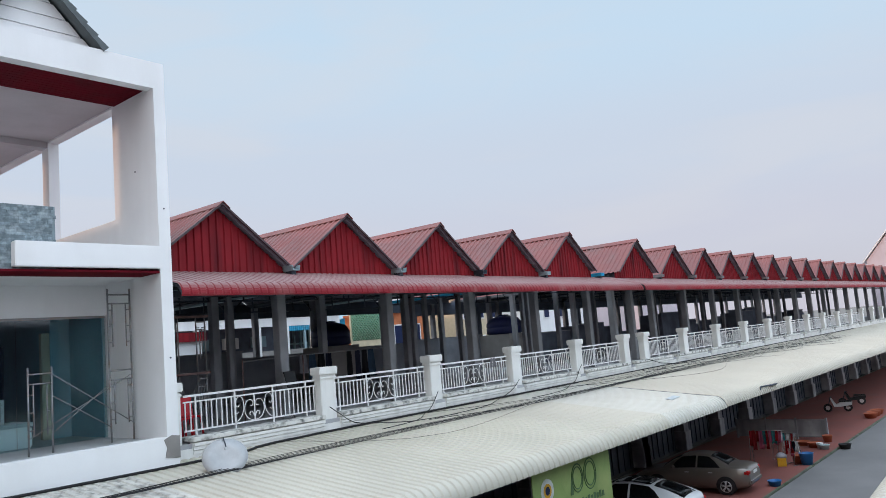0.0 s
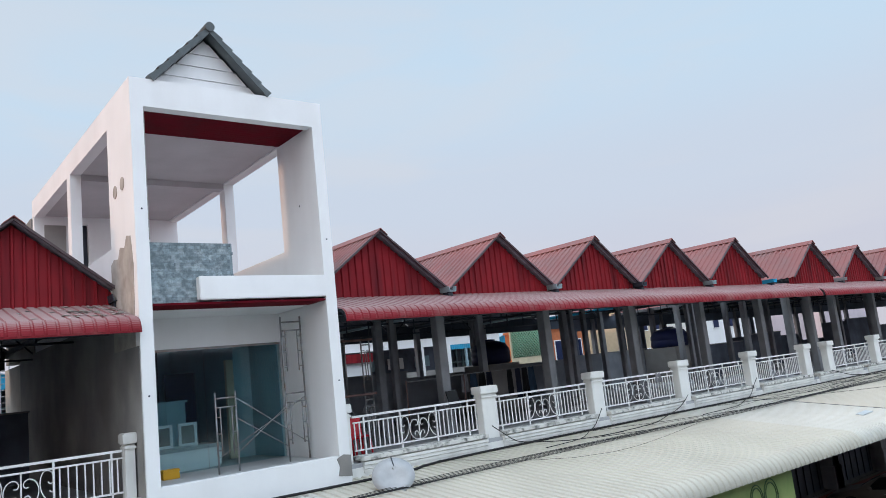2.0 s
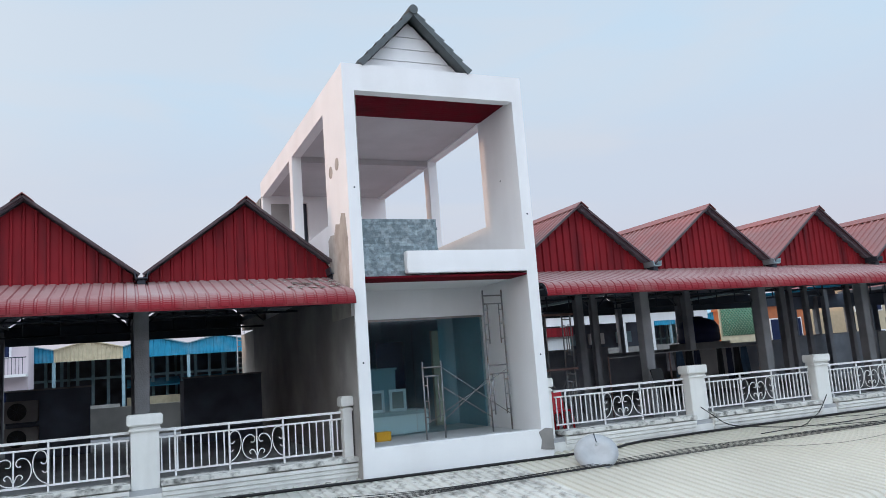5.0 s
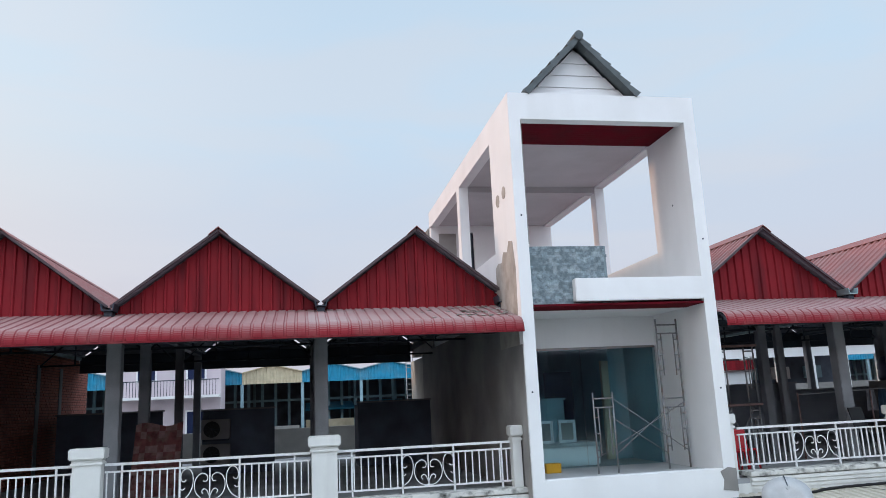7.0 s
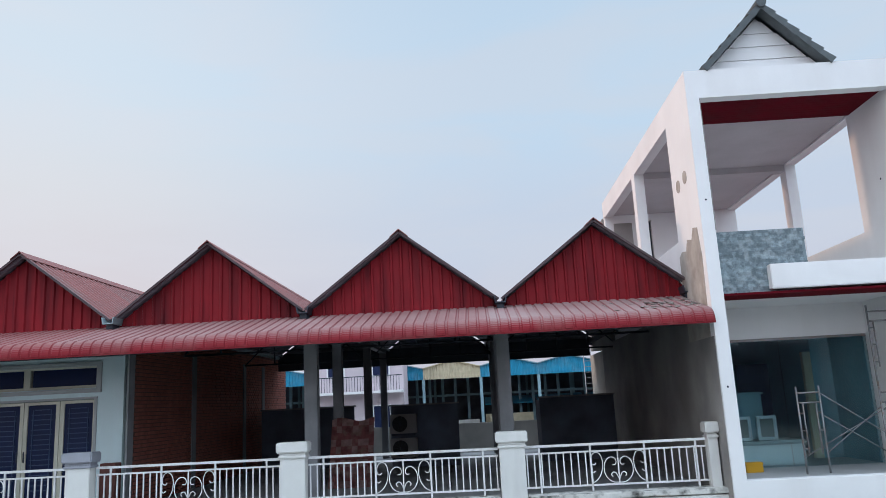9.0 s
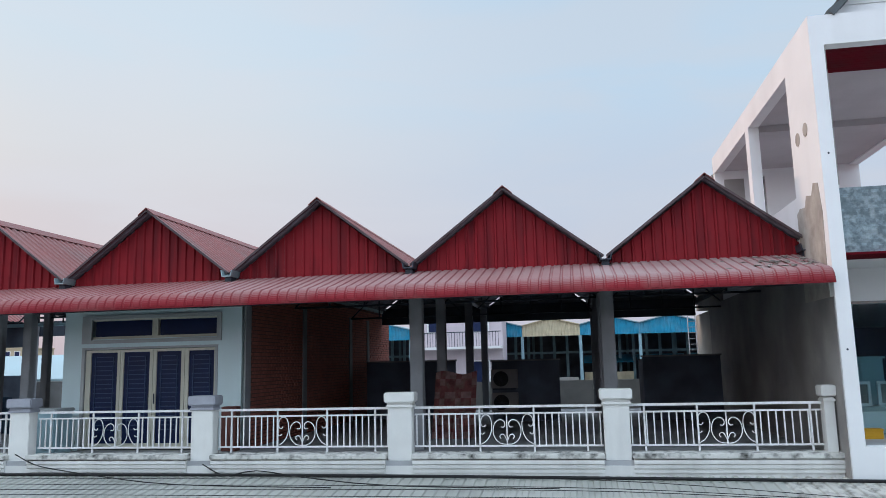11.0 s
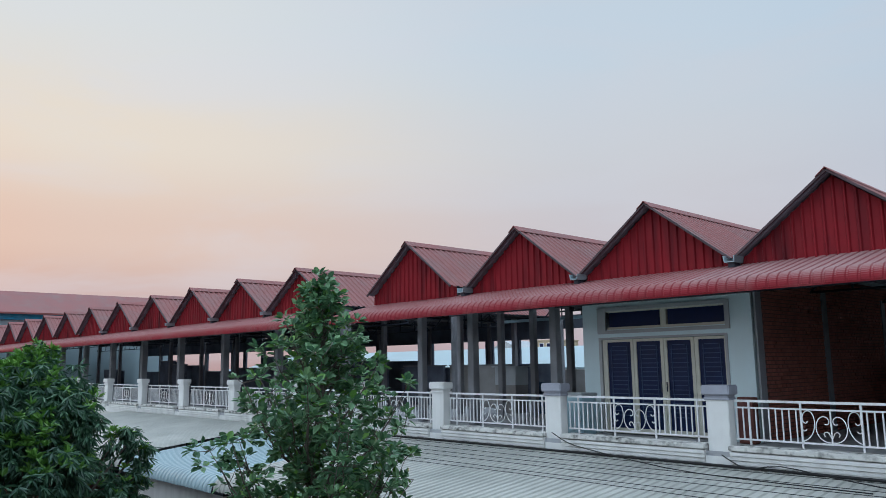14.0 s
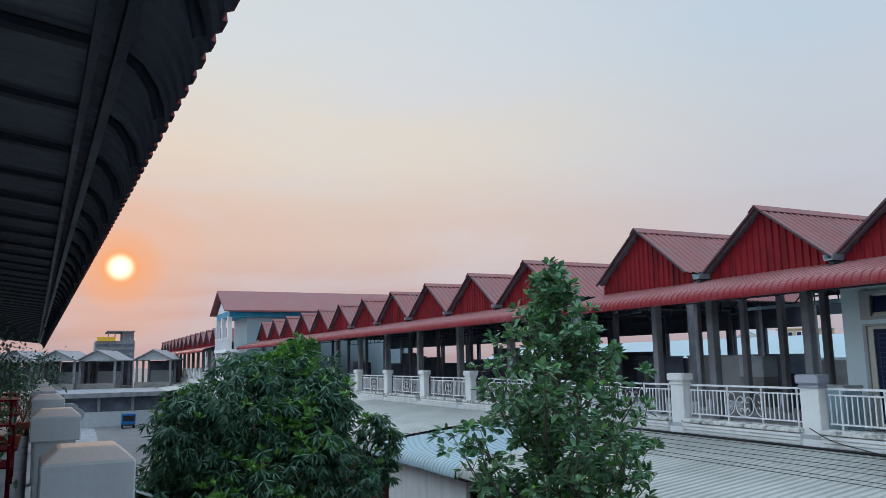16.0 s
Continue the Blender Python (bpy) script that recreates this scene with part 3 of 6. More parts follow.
def eave_awning(x0, x1, bay, label, clean=0):
    t = thing("eave_awning", label, "awning", "red eave awnings", at=(x0, 0, 0))
    n = max(1, round((x1 - x0) / bay))
    w = (x1 - x0) / n
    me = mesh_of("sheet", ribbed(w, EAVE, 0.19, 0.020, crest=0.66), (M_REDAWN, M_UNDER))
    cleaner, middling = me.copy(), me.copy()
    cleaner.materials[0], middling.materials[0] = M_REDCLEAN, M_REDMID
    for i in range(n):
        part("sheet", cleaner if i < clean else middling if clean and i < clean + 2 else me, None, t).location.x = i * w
    part("lip", box(0, x1 - x0, -1.625, -1.60, 7.12, 7.16), M_REDAWN, t)
    arm = bmesh.new()
    add_tube(arm, [(0, 0.5, 7.6), (0, -1.1, 7.44), (0, -1.4, 7.34), (0, -1.56, 7.17)], 0.02, 5)
    arm = mesh_of("bracket", arm, M_STEEL)
    for i in range(2 * n + 1):
        part("bracket", arm, None, t).location.x = min(max(i * w / 2, 0.05), x1 - x0 - 0.05)
    part("batten", box(0, x1 - x0, -1.0, -0.95, 7.43, 7.48), M_STEEL, t)
    return t


west_eave = eave_awning(-26.3, -2.29, 4.0, "long red bullnose steel awning along the terrace eaves", 3)
rs = random.Random(31)
splash = bmesh.new()
for _ in range(80):
    y = rs.uniform(-1.3, 0.15)
    z = 7.42 + (y + 1.35) * 0.257 + 0.022
    r = rs.uniform(0.02, 0.07)
    add_lathe(splash, [(r, 0.0), (r * 0.8, 0.005), (r * 0.3, 0.008)], (min(rs.gauss(23.4, 0.4), 23.9), y, z), 7)
part("cement_splash", splash, M_RENDER, west_eave, "grey cement spilled on the sheets")
eave_awning(1.86, 22.7, 4.0, "long red bullnose steel awning along the terrace eaves")
eave_awning(22.9, 103, 4.0, "red bullnose steel awning receding along the row")
eave_awning(-79, -28.4, 4.5, "red bullnose steel awning receding along the row", 12)


# columns
def column(x, y, w=0.3, z1=7.9, mat=M_CONC):
    return solid("column", box(x - w / 2, x + w / 2, y - w / 2, y + w / 2, TER, z1, 0.012), mat, "square bare concrete terrace column", "column", group="terrace columns")


for k in range(-6, 6):
    x = 4 * k + 2 if k < 0 else 4 * k + 6
    if k in (-1,):
        continue
    for y in (0.7, 3.7, 8.8, 12.8):
        if x > -26 and x not in (-14, -18, -22):
            column(x, y, 0.27 if y < 1 else 0.23)
for k in range(18):
    for y in (0.7, 6.0, 12.8):
        column(24.2 + 4 * k, y, 0.27 if y < 1 else 0.22)
for k in range(12):
    for y in (0.7, 6.0, 12.8):
        column(-28.65 - 4.5 * k, y, 0.27 if y < 1 else 0.2)

for x, y in ((6.5, 3.7), (13.1, 3.7), (14.4, 3.7), (15.1, 3.7), (17.13, 3.7), (21.6, 3.7), (22.5, 3.7)):
    column(x, y, 0.17)
# the left-hand open bay has its own middle posts
for x, y, w in ((-24.57, 0.7, 0.22), (-22.33, 0.7, 0.24), (-19.29, 0.7, 0.22), (-25.95, 3.7, 0.18), (-23.99, 3.7, 0.19), (-22.58, 3.7, 0.19), (-21.12, 3.7, 0.19), (-30.0, 11.1, 0.2)):
    column(x, y, w)

# ---- cream awning over the forecourt ----
LOW = bullnose(FRONT - 0.02, 3.86, -6.45, 2.99, 0.34)


def street_awning(x0, x1, mat, label, dz=0.0, worn={}):
    t = thing("street_awning", label, "awning", "forecourt awnings", at=(x0, 0, dz))
    n = max(1, round((x1 - x0) / 4.0))
    w = (x1 - x0) / n
    me = mesh_of("sheet", ribbed(w, LOW, 0.2, 0.026, crest=0.42), (mat, M_UNDER))
    for i in range(n):
        if i in worn:
            wm = me.copy()
            wm.materials[0] = worn[i]
        part("sheet", wm if i in worn else me, None, t).location.x = i * w
    for y, z in ((-6.1, 2.95), (-4.0, 3.2), (-2.2, 3.5)):
        part("batten", box(0, x1 - x0, y - 0.03, y + 0.03, z - 0.06, z), M_STEEL, t)
    arm = mesh_of("bracket", tube([(0, -0.8, 3.35), (0, -6.0, 2.98)], 0.035, 5), M_STEEL)
    for i in range(n + 1):
        part("bracket", arm, None, t).location.x = min(max(i * w, 0.1), x1 - x0 - 0.1)
    return t


street_awning(-24.0, 17.25, M_AWNING, "long cream ribbed-steel awning with stained patches over the forecourt", 0.0, {0: M_AWNOLD, 1: M_AWNOLD, 2: M_AWNOLD, 3: M_AWNOLD, 4: M_AWNOLD, 5: M_AWNGRIME, 9: M_AWNPALE})
street_awning(17.26, 104, M_AWNING, "cream ribbed-steel awning continuing along the forecourt", 0.03)
street_awning(-30.0, -24.1, M_AWNBLUE, "pale blue ribbed-steel awning over the forecourt", -0.06)
street_awning(-44, -30.1, M_AWNOLD, "cream ribbed-steel awning with dusty patches over the forecourt", 0.02)
street_awning(-79, -44.1, M_AWNPALE, "weathered pale awning further along the row", -0.1)

# white boarded front under the pale blue awning
front = thing("shop_screen", "white painted screen wall closing the forecourt under the awning", "wall")
part("wall", box(-29.6, -24.3, -6.02, -5.9, 0.14, 2.78), M_PIER, front)
part("capping", box(-29.65, -24.25, -6.05, -5.87, 2.78, 2.86), M_STEEL, front)

# ---- the new white house ----
HX0, HX1, HI0, HI1, HY = -2.28, 1.76, -2.04, 1.51, -1.45
house = thing("new_house", "half-finished white two-storey house with open frame front", "house")
part("left_pillar", box(HX0, HI0, HY, 0.2, 3.5, 11.95), M_WHITE, house)
part("right_pillar", box(HI1, HX1, HY, 0.3, 3.5, 11.95), M_WHITE, house)
part("top_beam", box(HI0, HI1, HY, HY + 0.25, 11.39, 11.95), M_WHITE, house)
part("sill_beam", box(HI0, HI1, HY, HY + 0.3, 3.5, 4.40), M_WHITE, house)
part("left_side_beam", box(HX0, HI0, 0.2, 8.4, 11.42, 11.95), M_WHITE, house)
part("right_side_beam", box(HI1, HX1, 0.3, 8.4, 11.42, 11.95), M_WHITE, house)
part("ceiling_panel", box(HI0, HI1, 0.2, 8.3, 11.46, 11.6), M_CEIL, house)
part("ceiling_beam", box(HI0, HI1, 3.6, 3.9, 11.30, 11.46), M_CEIL, house)
for i in range(11):
    x = HY + 0.25 + i * 0.127
    part("soffit_board", box(HI0, HI1, x + 0.004, x + 0.123, 11.44, 11.47), M_REDWOOD, house)
for x0, x1 in ((HX0, HI0), (HI1, HX1)):
    part("side_column", box(x0, x1, 3.55, 3.9, 7.9, 11.42), M_WHITE, house)
    part("parapet", box(x0, x1, 0.2 if x0 < 0 else 0.3, 8.3, 7.6, 8.95), M_WHITE, house)
bm = box(HX0, -1.15, 8.1, 8.35, 7.6, 11.46)
add_box(bm, -0.87, HX1, 8.1, 8.35, 7.6, 11.46)
add_box(bm, -1.15, -0.87, 8.1, 8.35, 11.25, 11.46)
part("rear_door", box(-1.15, -0.87, 8.24, 8.30, 7.86, 11.25), M_STEEL, house, "dark panel standing in for the dim slot in the back wall")
part("rear_window", box(-2.03, -1.47, 8.07, 8.095, 8.9, 11.2, 0.005), M_PARTY, house, "dull grey panel in place of a window opening")
part("rear_wall", bm, M_WHITE, house)
part("upper_floor", box(HI0, HI1, HY + 0.35, 8.3, 7.64, 7.86), M_WHITE, house)
part("rear_room", box(HX0, HX1, 8.6, 13.5, 7.6, 11.5), M_PLASTER, house)
part("body_wall", box(HX0, HI0, 0.2, 10.9, 3.6, 7.6), M_PARTY, house, "grey cement side wall, bay shade put into its colour")
part("body_wall", box(HX0, HI0, 10.9, 13.8, 3.6, 7.45), M_RENDER, house, "cement side wall end, rear light put into its paler colour")
part("body_wall", box(HI1, HX1, 0.3, 13.8, 3.6, 7.6), M_WHITE, house)
part("balcony_ledge", box(-1.17, HI1, HY - 0.04, HY + 0.9, 7.68, 8.13, 0.015), M_WHITE, house)
for i in range(6):
    y = HY + 0.02 + i * 0.127
    part("soffit_board", box(HI0, HI1, y + 0.004, y + 0.123, 7.60, 7.64), M_REDWOOD, house)
part("porch_soffit", box(HI0, HI1, HY + 0.79, 0.9, 7.60, 7.64), M_WHITE, house)
part("lintel", box(HI0, HI1, 0.85, 1.05, 6.95, 7.60), M_WHITE, house)
part("porch_floor", box(HI0, HI1, HY + 0.3, 9.0, 4.15, 4.36), M_PORCH, house)
part("plaster_patch", prism([(-1.2, 6.9), (0.205, 6.9), (0.205, 8.62), (0.0, 8.70), (-0.3, 8.66), (-0.45, 8.86), (-0.75, 8.80), (-0.9, 9.0), (-1.15, 8.95), (-1.26, 8.4), (-1.22, 7.6)], "x", HX0 - 0.012, HX0), M_PATCH, house, "unpainted brown-grey plaster patch")
part("side_cement", box(HX0 - 0.012, HX0, -1.40, 0.2, 3.6, 6.9), M_PARTY, house, "unpainted cement side in the shade-toned grey")
for x, z in ((-2.17, 6.0), (1.65, 5.92), (-2.15, 9.4), (1.64, 8.9)):
    part("bolt_hole", tube([(x, HY - 0.004, z), (x, HY + 0.002, z)], 0.019, 8), M_STEEL, house)
part("bolt_hole", tube([(HI1 - 0.004, -0.61, 9.82), (HI1 + 0.002, -0.61, 9.82)], 0.024, 8), M_STEEL, house)
part("shadow_gap", box(HI0 - 0.004, HI0 + 0.012, HY - 0.003, HY + 0.01, 8.82, 11.38), M_PLASTER, house, "grey strip painted as the shadow line of the pillar edge")
for y, z in ((-0.75, 10.05), (-0.25, 10.0)):
    part("conduit_hole", tube([(HX0 - 0.012, y, z), (HX0 + 0.002, y, z)], 0.13, 14), M_PATCH, house)
part("cement_patch", prism([(1.46, 4.02), (1.5, 4.2), (1.44, 4.36), (1.6, 4.43), (HX1 + 0.012, 4.40), (HX1 + 0.012, 3.98)], "y", HY - 0.012, HY), M_PLASTER, house)
# stone panel: courses of split stone
panel = part("stone_panel", box(HI0, -0.42, -1.30, -1.12, 7.645, 8.80), M_STONEBED, house, "grey-blue split-stone cladding")
rs = random.Random(5)
STRIPS = (0.09, 0.19, 0.29, 0.40)
stones = [mesh_of("stone", box(-w / 2, w / 2, -0.03, 0.0, -0.0265, 0.0265, 0.001), M_STONE) for w in STRIPS]
for r in range(21):
    x, z = HI0 + 0.005, 7.645 + 0.028 + r * 0.0547
    while x < -0.44:
        k = rs.randrange(4)
        w = STRIPS[k]
        if x + w > -0.42:
            k, w = 0, STRIPS[0]
            if x + w > -0.40:
                break
        s = part("stone", stones[k], None, panel)
        s.location = (x + w / 2, -1.284 - rs.choice((0.0, 0.0, 0.001, 0.003)), z)
        x += w + 0.002
# little tiled roof
RX, RZ, RH, RW = -0.66, 11.95, 1.27, 1.27
top = thing("tiled_gable", "small dark-tiled gable roof with white boarded end", "roof")
part("gable_wall", prism([(RX - RW + 0.1, RZ - 0.02), (RX + RW - 0.1, RZ - 0.02), (RX, RZ + RH - 0.12)], "y", -1.12, 8.0), M_WHITE, top)
for i in range(4):
    z0 = RZ + 0.0 + i * 0.27
    hw = (RW - 0.1) * (1 - (i * 0.27 + 0.03) / (RH - 0.12))
    hw1 = (RW - 0.1) * (1 - (i * 0.27 + 0.25) / (RH - 0.12))
    if hw1 > 0.02:
        part("board", prism([(RX - hw, z0 + 0.012), (RX + hw, z0 + 0.012), (RX + hw1, z0 + 0.258), (RX - hw1, z0 + 0.258)], "y", -1.15, -1.121), M_WHITE, top)
sl = math.atan2(RH, RW)
ln = math.hypot(RH, RW)
tile = mesh_of("roof_tile", prism([(0.0, 0.0), (0.31, -0.01), (0.31, 0.075), (0.15, 0.05), (0.0, 0.02)], "y", 0.0, 0.30), M_TILE)
edge = mesh_of("edge_tile", prism([(0.0, -0.06), (0.30, -0.075), (0.30, 0.072), (0.0, 0.03)], "y", -0.10, 0.16), M_TILE)
for s in (1, -1):
    m = Matrix(((s * math.cos(sl), 0, s * math.sin(sl)), (0, 1, 0), (-math.sin(sl), 0, math.cos(sl)))).to_4x4()
    for r in range(6):
        d = 0.02 + r * 0.285
        for c in range(-1, 12):
            ob = part("edge_tile" if c < 0 else "roof_tile", edge if c < 0 else tile, None, top)
            y = -1.38 if c < 0 else -1.22 + c * 0.30
            mm = m.copy()
            mm.translation = Vector((RX, y, RZ + RH)) + m.to_3x3() @ Vector((d, 0, 0.0 - r * 0.004))
            ob.matrix_basis = mm
part("ridge_tile", tube([(RX, -1.52, RZ + RH + 0.03), (RX, 2.2, RZ + RH + 0.03)], 0.10, 10), M_TILE, top)

# inside the house
room = thing("shop_interior", "dim unfinished room behind the glass front", "room")
part("room_wall", box(HI0 + 0.0, HI1, 8.6, 8.7, 4.36, 7.5), M_ROOM, room)
part("room_ceiling", box(HI0, HI1, 1.05, 8.6, 7.50, 7.6), M_ROOM, room)
for x0, x1 in ((HI0, HI0 + 0.02), (HI1 - 0.02, HI1)):
    part("side_lining", box(x0, x1, 1.05, 8.6, 4.36, 7.5), M_ROOM, room)
front = thing("glass_front", "tinted frameless glass shopfront", "window")
for x0, x1 in ((-2.03, -0.30), (-0.29, 1.5)):
    g = part("pane", box(x0, x1, 0.92, 0.932, 4.37, 6.94), M_GLASS, front)
    g.visible_shadow = False
part("head_rail", box(-2.03, 1.5, 0.9, 0.96, 6.90, 6.95), M_GALV, front)

# ---- terrace bay with the panelled doors ----
DY = 0.8
M_CREAM = material("cream_painted_door_frame", (0.60, 0.58, 0.48), 0.5, vary=0.05, bump=0.03)
M_NAVY = material("navy_door_glass", (0.007, 0.016, 0.062), 0.45, vary=0.1, bump=0, spec=0.25)
M_GRILLE = material("blue_painted_grille", (0.045, 0.075, 0.15), 0.5, vary=0.1)
M_GREYFRAME = material("grey_window_surround", (0.42, 0.43, 0.43), 0.7, vary=0.06)
M_PALEWALL = material("pale_blue_white_render", (0.66, 0.79, 0.805), 0.8, vary=0.04, scale=0.8, bump=0.06, dirt=(0.5, 0.5, 0.48), dirt_amount=0.25, streak=True)
bm = bmesh.new()
for x0, x1, z0, z1 in ((-18.46, -17.98, TER, 7.75), (-14.60, -14.04, TER, 7.75), (-17.98, -14.60, 6.47, 6.66), (-17.98, -14.60, 7.12, 7.75)):
    add_box(bm, x0, x1, DY, DY + 0.22, z0, z1)
solid("wall_door_bay", bm, M_PALEWALL, "pale white rendered wall closing a terrace bay", "wall", "structure")
solid("wall_door_bay", box(-18.42, -18.2, DY + 0.22, BACK, TER, 7.87), M_PALEWALL, "pale rendered side wall of the closed bay", "wall", "structure")
bm = bmesh.new()
for x0, x1, z0, z1 in ((-17.98, -17.74, 6.64, 7.12), (-14.62, -14.52, 6.64, 7.12), (-17.98, -14.52, 7.12, 7.20), (-17.98, -14.52, 6.56, 6.64)):
    add_box(bm, x0, x1, DY - 0.05, DY, z0, z1)
win = thing("transom_window", "long dark transom window in a grey surround", "window", kind="structure")
part("window_frame", bm, M_GREYFRAME, win)
for x0, x1 in ((-17.74, -16.24), (-16.10, -14.62)):
    part("pane", box(x0 + 0.04, x1 - 0.04, DY + 0.06, DY + 0.075, 6.72, 7.08), M_NAVY, win)
    part("sash", prism([(DY + 0.03, 6.66), (DY + 0.10, 6.66), (DY + 0.10, 6.72), (DY + 0.03, 6.72)], "x", x0, x1), M_CREAM, win)
    part("sash", prism([(DY + 0.03, 7.08), (DY + 0.10, 7.08), (DY + 0.10, 7.12), (DY + 0.03, 7.12)], "x", x0, x1), M_CREAM, win)
part("mullion", box(-16.24, -16.10, DY + 0.02, DY + 0.12, 6.66, 7.12), M_CREAM, win)
door = thing("folding_door", "four-leaf cream door with dark blue grilled panels", "door", kind="structure")
part("door_frame", add_box(add_box(box(-17.98, -17.90, DY - 0.02, DY + 0.14, TER, 6.47), -14.66, -14.60, DY - 0.02, DY + 0.14, TER, 6.47), -17.90, -14.66, DY - 0.02, DY + 0.14, 6.42, 6.47), M_GREYFRAME, door)
for i, (x0, a, b, x1) in enumerate(((-17.89, -17.76, -17.09, -17.02), (-17.01, -16.93, -16.28, -16.20), (-16.19, -16.11, -15.50, -15.42), (-15.41, -15.32, -14.70, -14.665))):
    leaf = part("door_leaf", add_box(add_box(add_box(box(x0, a, DY + 0.02, DY + 0.07, TER + 0.03, 6.41), b, x1, DY + 0.02, DY + 0.07, TER + 0.03, 6.41), a, b, DY + 0.02, DY + 0.07, 6.35, 6.41), a, b, DY + 0.02, DY + 0.07, TER + 0.03, TER + 0.15), M_CREAM, door)
    part("panel", box(a, b, DY + 0.05, DY + 0.06, TER + 0.15, 6.35), M_NAVY, leaf)
    x0, x1 = a - 0.06, b + 0.06
    g = bmesh.new()
    for k in range(17):
        z = TER + 0.45 + k * 0.103
        add_box(g, x0 + 0.14 + 0.06 * (k % 3 == 1), x1 - 0.14 - 0.06 * (k % 3 == 1), DY + 0.03, DY + 0.042, z - 0.009, z + 0.009)
    for u in (x0 + 0.17, x1 - 0.17):
        add_box(g, u - 0.009, u + 0.009, DY + 0.03, DY + 0.042, TER + 0.38, 6.25)
    part("grille", g, M_GRILLE, leaf)
    if i in (1, 2):
        part("handle", tube([(x1 - 0.05 if i == 1 else x0 + 0.05, DY - 0.03, 5.18), (x1 - 0.05 if i == 1 else x0 + 0.05, DY - 0.04, 5.40)], 0.014, 6), M_STEEL, leaf, "dark lever handle")
solid("wall_lamp", add_lathe(bmesh.new(), [(0.02, 0), (0.06, 0.02), (0.07, 0.08), (0.03, 0.11)], (-17.15, DY - 0.1, 7.32), 10), M_WHITE, "small round white wall lamp above the doors", "lamp")

# ---- brick party wall ----
BX = -13.98
bw = solid("wall_brick", box(BX - 0.12, BX, DY + 0.25, BACK, TER, 7.87), M_MORTAR, "bare red brick party wall with pale mortar", "wall", "structure")
brick_me = mesh_of("brick", prism([(0.004, 0.004), (0.206, 0.004), (0.206, 0.066), (0.004, 0.066)], "x", -0.01, 0.0), M_BRICK)
verts, faces = [], []
for r in range(44):
    for c in range(60):
        y0 = DY + 0.30 + c * 0.223 + (0.11 if r % 2 else 0)
        z0 = TER + 0.01 + r * 0.085
        if y0 + 0.21 > BACK or z0 > 7.78:
            continue
        d = 0.012 + 0.01 * rs.random()
        if c < 8 and r < 37:
            part("brick", brick_me, None, bw).location = (BX + d, y0, z0)
            continue
        o = len(verts)
        verts += [(BX, y0, z0), (BX, y0 + 0.21, z0), (BX, y0 + 0.21, z0 + 0.07), (BX, y0, z0 + 0.07)]
        verts += [(BX + d, y0 + 0.004, z0 + 0.004), (BX + d, y0 + 0.206, z0 + 0.004), (BX + d, y0 + 0.206, z0 + 0.066), (BX + d, y0 + 0.004, z0 + 0.066)]
        faces += [(o + 4, o + 5, o + 6, o + 7), (o, o + 1, o + 5, o + 4), (o + 1, o + 2, o + 6, o + 5), (o + 2, o + 3, o + 7, o + 6), (o + 3, o, o + 4, o + 7)]
me = bpy.data.meshes.new("brickwork")
me.from_pydata(verts, [], faces)
me.materials.append(M_BRICK)
tagged(part("brickwork", me, None, bw), "courses of rough red brick", kind="stuff")
for y in (0.95, 4.6, 8.9, 11.0):
    part("concrete_tie", box(BX, BX + 0.04, y - 0.14, y + 0.14, TER, 7.5), M_CONC, bw)
M_OLDBRICK = material("dull_dark_brick", (0.15, 0.06, 0.05), 0.95, vary=0.2, scale=5, bump=0.4)
solid("low_brick_wall", box(-14.36, -14.02, 0.52, 0.77, TER, 5.10, 0.01), M_OLDBRICK, "short low wall of red brick beside the party wall", "wall")

for x0, x1 in ((-34.9, -18.44), (-13.94, -2.4), (1.9, 24)):
    solid("rear_beam", box(x0, x1, ROOF_BACK - 0.14, ROOF_BACK - 0.09, 7.43, 8.05), M_STEEL, "dark steel eaves beam at the back of the terrace", "beam", "structure")

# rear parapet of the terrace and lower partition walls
M_DARKWALL = material("shade_dark_render", (0.135, 0.155, 0.195), 0.9, vary=0.25, scale=1.2, bump=0.15)
M_LOWWALL = material("dull_grey_low_wall", (0.27, 0.285, 0.31), 0.9, vary=0.18, scale=1.0, bump=0.15, dirt=(0.15, 0.16, 0.18), dirt_amount=0.5)


def pierced_wall(x0, n, w, sill, head, mat, label):
    """A rear terrace wall with one broad unglazed opening to each bay."""
    t = thing("rear_wall", label, "wall", kind="structure")
    for i in range(n):
        a = x0 + i * w
        bm = box(a, a + 0.5, ROOF_BACK - 0.3, ROOF_BACK - 0.16, TER, 7.9)
        add_box(bm, a + 0.5, a + w, ROOF_BACK - 0.3, ROOF_BACK - 0.16, TER, sill + 0.25 * (i % 3))
        add_box(bm, a + 0.5, a + w, ROOF_BACK - 0.3, ROOF_BACK - 0.16, head, 7.9)
        if i % 3 == 1:
            add_box(bm, a + 1.9, a + 2.3, ROOF_BACK - 0.3, ROOF_BACK - 0.16, sill + 0.25, head)
        part("wall_bay", bm, mat, t)


pierced_wall(-78.5, 11, 4.5, 5.6, 7.0, M_DARKWALL, "rear terrace wall with broad openings, toned dark for interior shade")
pierced_wall(24.2, 19, 4.0, 5.25, 7.2, M_DARKWALL, "rear terrace wall with broad openings, toned dark for interior shade")
solid("rear_parapet", box(-34.9, -18.5, BACK - 0.15, BACK, TER, 5.55), M_PLASTER, "low grey parapet at the back of the terrace", "parapet", "structure")
for x0, x1 in ((-13.9, -2.4), (1.9, 22)):
    solid("rear_parapet", box(x0, x1, BACK - 0.15, BACK, TER, 5.2), M_RENDER, "low pale parapet at the back of the terrace", "parapet", "structure")


